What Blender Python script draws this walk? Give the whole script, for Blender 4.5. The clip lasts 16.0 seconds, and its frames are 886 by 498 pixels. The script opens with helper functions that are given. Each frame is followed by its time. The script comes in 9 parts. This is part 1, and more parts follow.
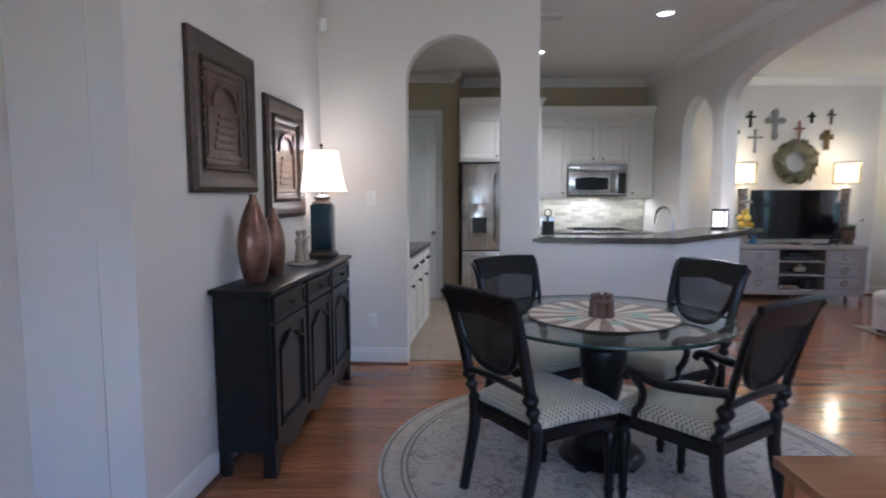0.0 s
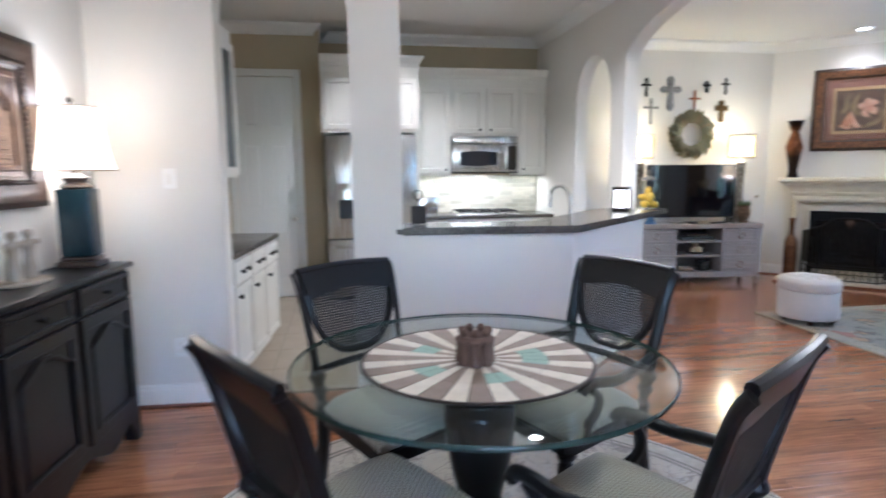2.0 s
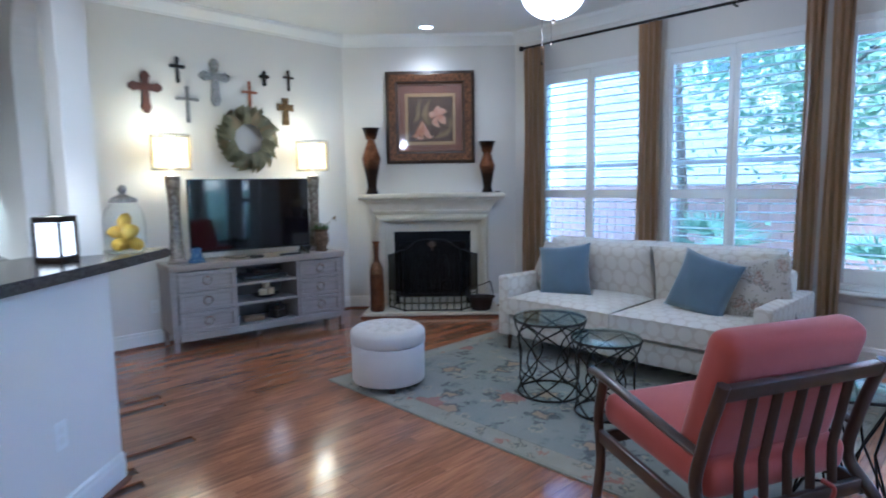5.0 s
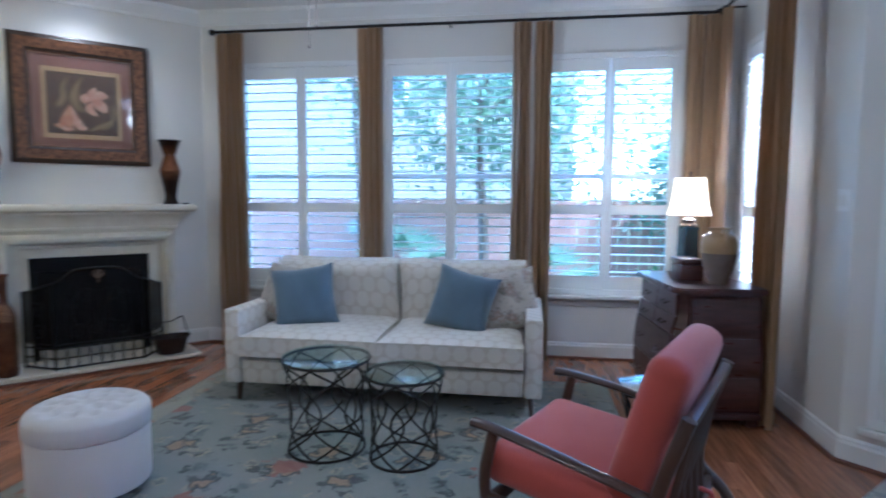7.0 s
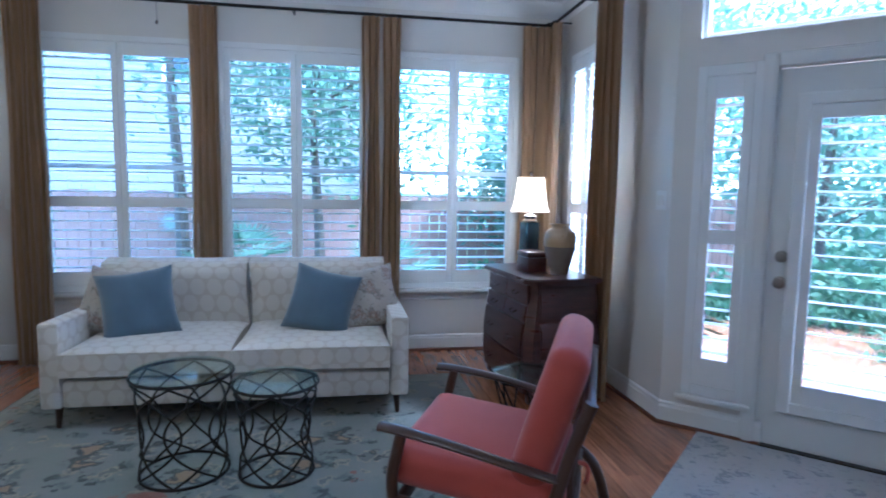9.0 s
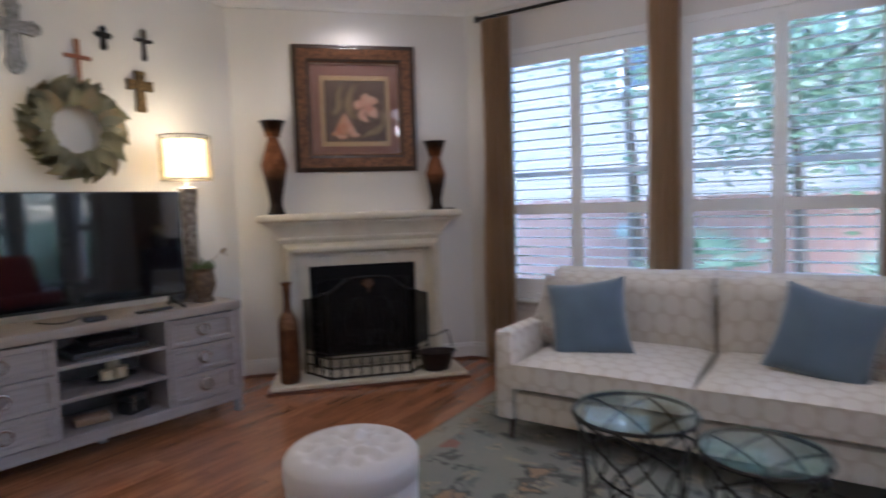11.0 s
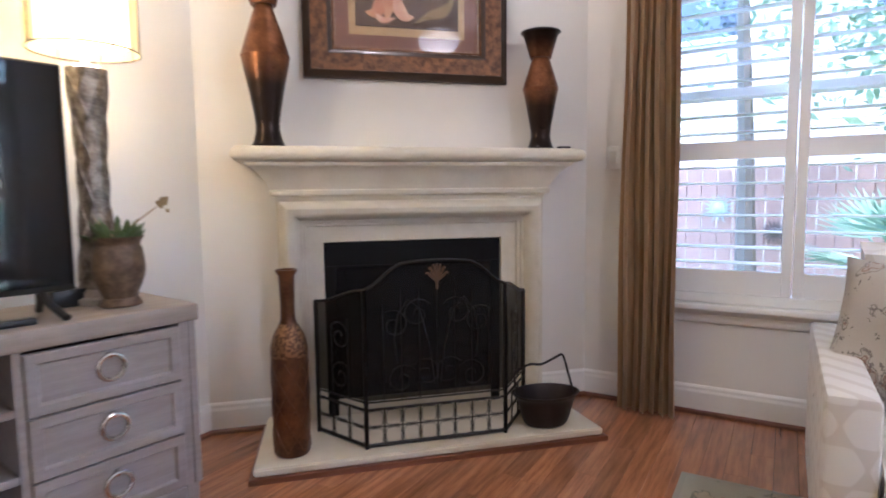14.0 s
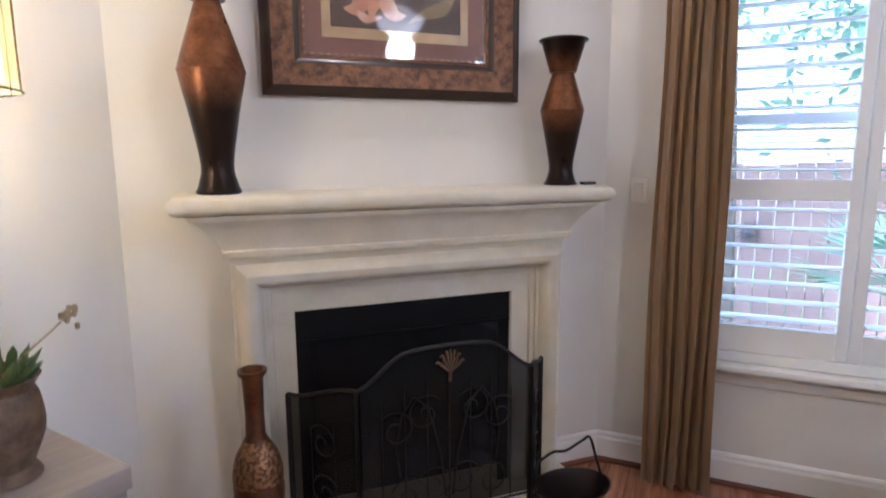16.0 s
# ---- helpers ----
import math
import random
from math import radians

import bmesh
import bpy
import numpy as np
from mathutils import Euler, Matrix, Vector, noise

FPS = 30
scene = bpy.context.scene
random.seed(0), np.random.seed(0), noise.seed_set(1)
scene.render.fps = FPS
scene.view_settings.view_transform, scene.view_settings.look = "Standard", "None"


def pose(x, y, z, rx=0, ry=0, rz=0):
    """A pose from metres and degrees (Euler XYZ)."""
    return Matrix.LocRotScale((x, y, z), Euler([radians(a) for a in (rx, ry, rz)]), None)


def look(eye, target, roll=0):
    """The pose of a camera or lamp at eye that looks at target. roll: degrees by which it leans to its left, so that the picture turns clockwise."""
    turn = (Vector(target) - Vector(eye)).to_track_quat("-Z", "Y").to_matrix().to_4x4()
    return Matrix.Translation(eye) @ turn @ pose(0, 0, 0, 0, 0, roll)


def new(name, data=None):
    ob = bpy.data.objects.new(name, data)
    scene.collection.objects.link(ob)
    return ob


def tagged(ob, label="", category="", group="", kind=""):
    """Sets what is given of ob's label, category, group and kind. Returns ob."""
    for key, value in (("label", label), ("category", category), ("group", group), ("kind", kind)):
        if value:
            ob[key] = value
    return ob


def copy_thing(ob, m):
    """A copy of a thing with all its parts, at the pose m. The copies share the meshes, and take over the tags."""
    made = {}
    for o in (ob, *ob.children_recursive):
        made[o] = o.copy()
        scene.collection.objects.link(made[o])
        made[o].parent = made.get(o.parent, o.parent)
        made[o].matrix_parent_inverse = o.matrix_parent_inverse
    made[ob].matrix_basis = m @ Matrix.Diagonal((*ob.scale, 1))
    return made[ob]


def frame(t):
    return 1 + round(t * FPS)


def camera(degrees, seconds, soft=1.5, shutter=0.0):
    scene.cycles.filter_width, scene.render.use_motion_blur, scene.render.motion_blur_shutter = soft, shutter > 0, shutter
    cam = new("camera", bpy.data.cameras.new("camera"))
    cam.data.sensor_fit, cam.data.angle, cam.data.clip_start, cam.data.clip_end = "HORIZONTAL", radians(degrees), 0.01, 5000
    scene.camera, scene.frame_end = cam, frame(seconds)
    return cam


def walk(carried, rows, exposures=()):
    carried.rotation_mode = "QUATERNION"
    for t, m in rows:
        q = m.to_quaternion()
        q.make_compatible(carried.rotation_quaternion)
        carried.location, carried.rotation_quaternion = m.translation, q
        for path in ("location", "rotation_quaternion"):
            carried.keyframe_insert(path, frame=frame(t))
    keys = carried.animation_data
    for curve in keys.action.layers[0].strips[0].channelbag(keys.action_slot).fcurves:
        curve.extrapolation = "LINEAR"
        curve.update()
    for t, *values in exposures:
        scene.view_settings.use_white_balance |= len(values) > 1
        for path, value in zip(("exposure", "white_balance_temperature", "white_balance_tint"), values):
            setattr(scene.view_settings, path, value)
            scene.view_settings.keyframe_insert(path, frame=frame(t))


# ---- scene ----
cam = camera(74.7, 16.0, soft=1.8, shutter=0.5)
PATH = [
    (0, (0.342, 0.044, 1.421), (0.334, 2.035, 1.232), -0.1),
    (0.5, (0.353, 0.262, 1.406), (0.235, 2.245, 1.168), -0.1),
    (1, (0.438, 0.561, 1.395), (0.329, 2.542, 1.145), -0.2),
    (1.5, (0.582, 0.878, 1.409), (0.613, 2.861, 1.154), -0.4),
    (2, (0.732, 1.183, 1.417), (1.065, 3.137, 1.15), -0.5),
    (2.5, (0.991, 1.457, 1.399), (1.596, 3.344, 1.129), -0.7),
    (3, (1.351, 1.711, 1.398), (2.152, 3.524, 1.125), -0.9),
    (3.5, (1.713, 1.955, 1.4), (2.675, 3.689, 1.139), -1.1),
    (4, (2.044, 2.169, 1.388), (3.125, 3.833, 1.141), -1.2),
    (6.5, (2.627, 3.62, 1.378), (4.509, 4.273, 1.194), 0.0),
    (7, (2.639, 3.811, 1.363), (4.608, 4.111, 1.187), 0.3),
    (7.5, (2.609, 3.941, 1.362), (4.596, 3.781, 1.196), 0.7),
    (8, (2.576, 4.099, 1.358), (4.499, 3.574, 1.195), 0.8),
    (10.5, (3.09, 4.133, 1.456), (4.976, 4.767, 1.252), -0.9),
    (11, (3.324, 4.303, 1.33), (5.0, 5.385, 1.178), -1.8),
    (11.5, (3.661, 4.494, 1.335), (5.047, 5.927, 1.186), -1.9),
    (12, (3.874, 4.758, 1.285), (5.159, 6.283, 1.132), -1.7),
    (12.5, (4.022, 5.093, 1.237), (5.324, 6.603, 1.077), -1.5),
    (13, (4.212, 5.394, 1.236), (5.612, 6.809, 1.042), -1.1),
    (13.5, (4.411, 5.65, 1.166), (5.981, 6.874, 0.971), -0.9),
    (14, (4.609, 5.879, 1.081), (6.322, 6.893, 0.896), -0.7),
    (14.5, (4.839, 6.071, 1.052), (6.611, 6.98, 0.86), -0.7),
    (15, (4.954, 6.218, 1.07), (6.741, 7.082, 0.819), -0.7),
    (15.5, (5.001, 6.355, 1.228), (6.801, 7.179, 0.943), -0.4),
    (16, (4.999, 6.394, 1.403), (6.802, 7.203, 1.093), -0.4),
]
EXPOSURES = [(0.0, 3.8, 4700, 16), (0.5, 4.0, 4750, 15), (1.0, 4.35, 4700, 13), (2.0, 4.5, 4700, 13), (3.0, 4.45, 4420, 11), (4.0, 4.2, 4150, 9), (7.0, 3.9, 4200, 10), (8.0, 3.88, 3850, 7), (10.5, 3.6, 4800, 17), (12.0, 3.9, 5220, 23), (13.0, 4.42, 5250, 23), (14.0, 4.6, 5120, 22), (15.0, 4.68, 5000, 22), (16.0, 4.5, 4950, 21)]
walk(cam, [(t, look(eye, target, roll)) for t, eye, target, roll in PATH], EXPOSURES)

# ---- world and daylight ----
world = bpy.data.worlds.new("sky")
scene.world = world
world.use_nodes = True
wn = world.node_tree.nodes
sky = wn.new("ShaderNodeTexSky")
sky.sky_type = "NISHITA"
sky.sun_disc = False
sky.sun_elevation = radians(48)
sky.sun_rotation = radians(200)
wn["Background"].inputs["Strength"].default_value = 0.15
world.node_tree.links.new(sky.outputs[0], wn["Background"].inputs["Color"])
sun_data = bpy.data.lights.new("sun", "SUN")
sun_data.energy = 2.2
sun_data.angle = radians(12)
sun_data.color = (1.0, 0.96, 0.9)
sun_ob = new("sun", sun_data)
sun_ob.matrix_world = look((-3, -8, 12), (0, 0, 0))

# ---- helpers for things ----
IDENT = Matrix.Identity(4)
LAMPS = 0.20


def lamp(name, kind, place, watts, colour, size=0.05, aim=None, spread=None):
    data = bpy.data.lights.new(name, kind)
    data.energy = watts * LAMPS
    data.color = colour
    if kind == "AREA":
        data.size = size
    else:
        data.shadow_soft_size = size
    if kind == "SPOT":
        data.spot_size = radians(spread or 110)
        data.spot_blend = 0.6
    ob = new(name, data)
    ob.matrix_world = look(place, aim or (place[0], place[1] + 0.0001, place[2] - 1))
    return ob


WARM = (1.0, 0.78, 0.50)
SOFT = (1.0, 0.83, 0.62)


def mesh_of(bm, name, material, smooth=None):
    bmesh.ops.recalc_face_normals(bm, faces=bm.faces)
    me = bpy.data.meshes.new(name)
    bm.to_mesh(me)
    bm.free()
    if material:
        me.materials.append(material)
    if smooth is not None:
        for p in me.polygons:
            p.use_smooth = True
        me.set_sharp_from_angle(angle=radians(smooth))
    return me


def thing(name, label, category, m=IDENT, group="", kind=""):
    ob = new(name)
    ob.empty_display_size = 0.1
    ob.matrix_world = m
    return tagged(ob, label, category, group, kind)


def part(name, bm, material, parent, label="", smooth=40, m=None):
    ob = new(name, mesh_of(bm, name, material, smooth))
    ob.parent = parent
    if m is not None:
        ob.matrix_basis = m
    return tagged(ob, label)


def solo(name, bm, material, label, category, m=IDENT, group="", kind="", smooth=40):
    ob = new(name, mesh_of(bm, name, material, smooth))
    ob.matrix_world = m
    return tagged(ob, label, category, group, kind)


def structure(name, bm, material, label="", smooth=None):
    return solo(name, bm, material, label, name.split("_")[0], IDENT, "", "structure", smooth)


def box(bm, x0, x1, y0, y1, z0, z1, bevel=0.0, seg=2):
    pts = [(x, y, z) for x in (x0, x1) for y in (y0, y1) for z in (z0, z1)]
    vs = [bm.verts.new(p) for p in pts]
    fs = [bm.faces.new([vs[i] for i in q]) for q in ((0, 1, 3, 2), (4, 6, 7, 5), (0, 4, 5, 1), (2, 3, 7, 6), (0, 2, 6, 4), (1, 5, 7, 3))]
    if bevel:
        es = {e for f in fs for e in f.edges}
        bmesh.ops.bevel(bm, geom=list(es), offset=bevel, segments=seg, affect="EDGES", profile=0.5)
    return vs


def obox(bm, m, sx, sy, sz, bevel=0.0, seg=2):
    """A box of the given size, centred on the pose m."""
    b2 = bmesh.new()
    box(b2, -sx / 2, sx / 2, -sy / 2, sy / 2, -sz / 2, sz / 2, bevel, seg)
    merge(bm, b2, m)


def merge(bm, other, m=IDENT):
    table = {}
    other.verts.ensure_lookup_table()
    for v in other.verts:
        table[v] = bm.verts.new(m @ v.co)
    for f in other.faces:
        try:
            bm.faces.new([table[v] for v in f.verts])
        except ValueError:
            pass
    other.free()


def prism(bm, outline, z0, z1, m=IDENT):
    """A straight-sided block over an outline of (x, y), from z0 to z1."""
    lo = [bm.verts.new(m @ Vector((x, y, z0))) for x, y in outline]
    hi = [bm.verts.new(m @ Vector((x, y, z1))) for x, y in outline]
    n = len(outline)
    caps = [bm.faces.new(lo[::-1]), bm.faces.new(hi)]
    for f in caps:
        f.normal_update()
    for i in range(n):
        bm.faces.new((lo[i], lo[(i + 1) % n], hi[(i + 1) % n], hi[i]))
    bmesh.ops.triangulate(bm, faces=caps)


def lathe(bm, profile, n=32, m=IDENT, sx=1.0, sy=1.0):
    """A turned shape from (radius, height) pairs."""
    rings = []
    for r, z in profile:
        if r < 1e-5:
            rings.append([bm.verts.new(m @ Vector((0, 0, z)))])
        else:
            rings.append([bm.verts.new(m @ Vector((sx * r * math.cos(2 * math.pi * k / n), sy * r * math.sin(2 * math.pi * k / n), z))) for k in range(n)])
    for a, b in zip(rings, rings[1:]):
        for k in range(n):
            j = (k + 1) % n
            if len(a) == 1 and len(b) == 1:
                continue
            if len(a) == 1:
                bm.faces.new((a[0], b[k], b[j]))
            elif len(b) == 1:
                bm.faces.new((a[k], a[j], b[0]))
            else:
                bm.faces.new((a[k], a[j], b[j], b[k]))


def tube(bm, pts, r, n=8, closed=False, r_end=None, flat=1.0):
    """A round bar along points; r_end lets it taper, flat squashes it."""
    pts = [Vector(p) for p in pts]
    rings = []
    count = len(pts)
    side = None
    for i, p in enumerate(pts):
        a = pts[(i - 1) % count] if closed or i else p
        b = pts[(i + 1) % count] if closed or i < count - 1 else p
        d = (b - a).normalized()
        if side is None:
            side = d.orthogonal().normalized()
            if abs(d.z) < 0.9:
                side = d.cross(Vector((0, 0, 1))).normalized()
        side = (side - d * side.dot(d)).normalized()
        up = d.cross(side)
        rr = r if r_end is None else r + (r_end - r) * i / max(1, count - 1)
        rings.append([bm.verts.new(p + rr * (math.cos(2 * math.pi * k / n) * side + flat * math.sin(2 * math.pi * k / n) * up)) for k in range(n)])
    pairs = list(zip(rings, rings[1:])) + ([(rings[-1], rings[0])] if closed else [])
    for a, b in pairs:
        for k in range(n):
            bm.faces.new((a[k], a[(k + 1) % n], b[(k + 1) % n], b[k]))
    if not closed:
        bm.faces.new(rings[0][::-1])
        bm.faces.new(rings[-1])


def curve_pts(ctrl, n=12):
    """A smooth line through control points."""
    c = [Vector(p) for p in ctrl]
    c = [2 * c[0] - c[1]] + c + [2 * c[-1] - c[-2]]
    out = []
    for i in range(1, len(c) - 2):
        for k in range(n):
            t = k / n
            a, b, d, e = c[i - 1], c[i], c[i + 1], c[i + 2]
            out.append(0.5 * ((2 * b) + (d - a) * t + (2 * a - 5 * b + 4 * d - e) * t * t + (3 * b - a - 3 * d + e) * t ** 3))
    out.append(c[-2])
    return out


def profile_run(bm, a, b, profile, m0=0.0, m1=0.0):
    """A moulding from a to b (x, y); profile of (out, z) with out to the left of the run; m0 and m1: mitre slopes at the ends."""
    a, b = Vector((*a, 0)), Vector((*b, 0))
    d = (b - a).normalized()
    left = Vector((-d.y, d.x, 0))
    r0 = [bm.verts.new(a + left * o + d * o * m0 + Vector((0, 0, z))) for o, z in profile]
    r1 = [bm.verts.new(b + left * o - d * o * m1 + Vector((0, 0, z))) for o, z in profile]
    n = len(profile)
    for i in range(n):
        bm.faces.new((r0[i], r0[(i + 1) % n], r1[(i + 1) % n], r1[i]))
    ends = [bm.faces.new(r0[::-1]), bm.faces.new(r1)]
    for f in ends:
        f.normal_update()
    bmesh.ops.triangulate(bm, faces=ends)


def wall_frame(a, b):
    """A pose with x along a wall from a to b, y to its left, z up."""
    d = Vector((b[0] - a[0], b[1] - a[1], 0)).normalized()
    m = Matrix(((d.x, -d.y, 0, a[0]), (d.y, d.x, 0, a[1]), (0, 0, 1, 0), (0, 0, 0, 1)))
    return m, math.hypot(b[0] - a[0], b[1] - a[1])


def wall(name, a, b, thick, z0, z1, openings, material, label):
    """A wall from a to b whose room face is the line itself; its thickness goes to the right of the run."""
    m, length = wall_frame(a, b)
    bm = bmesh.new()
    cuts = sorted({0.0, length, *[o[0] for o in openings], *[o[1] for o in openings]})
    for s0, s1 in zip(cuts, cuts[1:]):
        holes = sorted((o[2], o[3]) for o in openings if o[0] <= s0 + 1e-6 and o[1] >= s1 - 1e-6)
        z = z0
        for h0, h1 in holes + [(z1, z1)]:
            if h0 - z > 1e-4:
                b2 = bmesh.new()
                box(b2, s0, s1, -thick, 0, z, h0)
                merge(bm, b2, m)
            z = h1
    bmesh.ops.remove_doubles(bm, verts=bm.verts, dist=1e-5)
    return structure(name, bm, material, label)

# ---- materials ----
def mat(name, colour, rough=0.5, metal=0.0, second=None, scale=5.0, amount=0.5, fine=90.0, bump=0.05, coat=0.0, stretch=(1, 1, 1), rough_var=0.08, sheen=0.0, detail=4.0, edge=0.18, spec=0.5):
    """A surface whose colour wanders to a second one at two scales, with fine relief."""
    m = bpy.data.materials.new(name)
    m.use_nodes = True
    nt = m.node_tree
    n, link = nt.nodes, nt.links.new
    bsdf = n["Principled BSDF"]
    bsdf.inputs["Metallic"].default_value = metal
    bsdf.inputs["Coat Weight"].default_value = coat
    bsdf.inputs["Specular IOR Level"].default_value = spec
    bsdf.inputs["Coat Roughness"].default_value = 0.12
    bsdf.inputs["Sheen Weight"].default_value = sheen
    second = second or tuple(c * 0.86 for c in colour)
    tc, mp = n.new("ShaderNodeTexCoord"), n.new("ShaderNodeMapping")
    mp.inputs["Scale"].default_value = stretch
    link(tc.outputs["Object"], mp.inputs["Vector"])
    big, small = n.new("ShaderNodeTexNoise"), n.new("ShaderNodeTexNoise")
    big.inputs["Scale"].default_value, big.inputs["Detail"].default_value = scale, detail
    small.inputs["Scale"].default_value, small.inputs["Detail"].default_value = fine, 3.0
    for t in (big, small):
        link(mp.outputs[0], t.inputs["Vector"])
    add = n.new("ShaderNodeMath")
    add.operation = "MULTIPLY_ADD"
    link(small.outputs[0], add.inputs[0])
    add.inputs[1].default_value = 0.3
    link(big.outputs[0], add.inputs[2])
    ramp = n.new("ShaderNodeMapRange")
    link(add.outputs[0], ramp.inputs["Value"])
    ramp.inputs["From Min"].default_value, ramp.inputs["From Max"].default_value = 0.65 - edge, 0.65 + edge
    ramp.inputs["To Max"].default_value = amount
    mix = n.new("ShaderNodeMix")
    mix.data_type = "RGBA"
    mix.inputs["A"].default_value, mix.inputs["B"].default_value = (*colour, 1), (*second, 1)
    link(ramp.outputs[0], mix.inputs["Factor"])
    link(mix.outputs["Result"], bsdf.inputs["Base Color"])
    rr = n.new("ShaderNodeMapRange")
    link(big.outputs[0], rr.inputs["Value"])
    rr.inputs["To Min"].default_value, rr.inputs["To Max"].default_value = max(0.02, rough - rough_var), min(1, rough + rough_var)
    link(rr.outputs[0], bsdf.inputs["Roughness"])
    if bump:
        bp = n.new("ShaderNodeBump")
        bp.inputs["Strength"].default_value, bp.inputs["Distance"].default_value = bump, 0.004
        link(small.outputs[0], bp.inputs["Height"])
        link(bp.outputs[0], bsdf.inputs["Normal"])
    return m


def glowing(name, colour, strength):
    m = bpy.data.materials.new(name)
    m.use_nodes = True
    b = m.node_tree.nodes["Principled BSDF"]
    b.inputs["Base Color"].default_value = (*colour, 1)
    b.inputs["Emission Color"].default_value = (*colour, 1)
    b.inputs["Emission Strength"].default_value = strength
    b.inputs["Roughness"].default_value = 0.6
    return m


def glass(name, tint=(1, 1, 1), rough=0.0, ior=1.45):
    """Thin clear glass: light goes straight through, and the surface mirrors by Fresnel."""
    m = bpy.data.materials.new(name)
    m.use_nodes = True
    nt = m.node_tree
    n, link = nt.nodes, nt.links.new
    n.remove(n["Principled BSDF"])
    clear, gloss, mix, fr = n.new("ShaderNodeBsdfTransparent"), n.new("ShaderNodeBsdfGlossy"), n.new("ShaderNodeMixShader"), n.new("ShaderNodeLayerWeight")
    clear.inputs["Color"].default_value = (*tint, 1)
    gloss.inputs["Roughness"].default_value = rough
    fr.inputs["Blend"].default_value = 0.5
    r0 = ((ior - 1) / (ior + 1)) ** 2
    pw, sc = n.new("ShaderNodeMath"), n.new("ShaderNodeMath")
    pw.operation, sc.operation = "POWER", "MULTIPLY_ADD"
    link(fr.outputs["Facing"], pw.inputs[0])
    pw.inputs[1].default_value = 5.0
    link(pw.outputs[0], sc.inputs[0])
    sc.inputs[1].default_value, sc.inputs[2].default_value = 1 - r0, r0
    link(sc.outputs[0], mix.inputs[0])
    link(clear.outputs[0], mix.inputs[1])
    link(gloss.outputs[0], mix.inputs[2])
    link(mix.outputs[0], n["Material Output"].inputs["Surface"])
    return m


def node_of(m, kind):
    return m.node_tree.nodes.new(kind)


WALL = mat("wall_paint", (0.73, 0.70, 0.65), 0.75, second=(0.69, 0.66, 0.61), scale=1.5, fine=220, bump=0.12)
KITCHEN_WALL = mat("tan_wall_paint", (0.50, 0.42, 0.28), 0.75, second=(0.46, 0.385, 0.25), scale=1.5, fine=220, bump=0.12)
CEILING = mat("ceiling_paint", (0.78, 0.77, 0.74), 0.85, scale=1.2, fine=260, bump=0.1, second=(0.75, 0.74, 0.71))
TRIM = mat("white_trim_paint", (0.80, 0.79, 0.76), 0.38, scale=3, fine=60, bump=0.02, second=(0.76, 0.75, 0.72))
SHUTTER = mat("shutter_paint", (0.82, 0.82, 0.80), 0.4, scale=3, fine=60, bump=0.02, second=(0.79, 0.79, 0.77))
CABINET = mat("cabinet_white", (0.76, 0.74, 0.69), 0.4, scale=3, fine=60, bump=0.03, second=(0.72, 0.70, 0.64))
DOOR = mat("white_door_paint", (0.79, 0.79, 0.77), 0.4, scale=3, fine=60, bump=0.03, second=(0.75, 0.75, 0.73))
GRANITE = mat("dark_granite", (0.045, 0.038, 0.034), 0.2, second=(0.12, 0.105, 0.09), scale=60, fine=240, bump=0.02, amount=0.8)
BLACKWOOD = mat("black_painted_wood", (0.006, 0.006, 0.008), 0.30, second=(0.013, 0.012, 0.012), scale=7, fine=90, bump=0.03, amount=0.4, spec=0.3, rough_var=0.02, edge=0.3)
GLASS = glass("clear_glass", (0.93, 0.98, 0.97))
GLASS_EDGE = glass("green_glass", (0.86, 0.95, 0.93), 0.05)
PANE = glass("window_glass", (0.98, 1, 1), 0.0, 1.3)
STEEL = mat("brushed_steel", (0.55, 0.54, 0.52), 0.26, 1.0, scale=4, fine=120, stretch=(30, 30, 1), bump=0.03, second=(0.48, 0.47, 0.46))
BLACK = mat("black_plastic", (0.012, 0.012, 0.013), 0.35, scale=8, fine=150, bump=0.03)
IRON = mat("black_iron", (0.018, 0.017, 0.016), 0.55, 0.6, scale=12, fine=160, bump=0.2, second=(0.035, 0.03, 0.026))
BRONZE = mat("dark_bronze", (0.045, 0.033, 0.026), 0.4, 0.7, scale=10, fine=120, bump=0.1)
CHROME = mat("worn_nickel", (0.6, 0.58, 0.55), 0.2, 1.0, scale=10, fine=100, bump=0.02)
SCREEN = mat("tv_screen", (0.003, 0.004, 0.007), 0.05, rough_var=0.01, scale=2, bump=0, coat=0.0, spec=0.8)


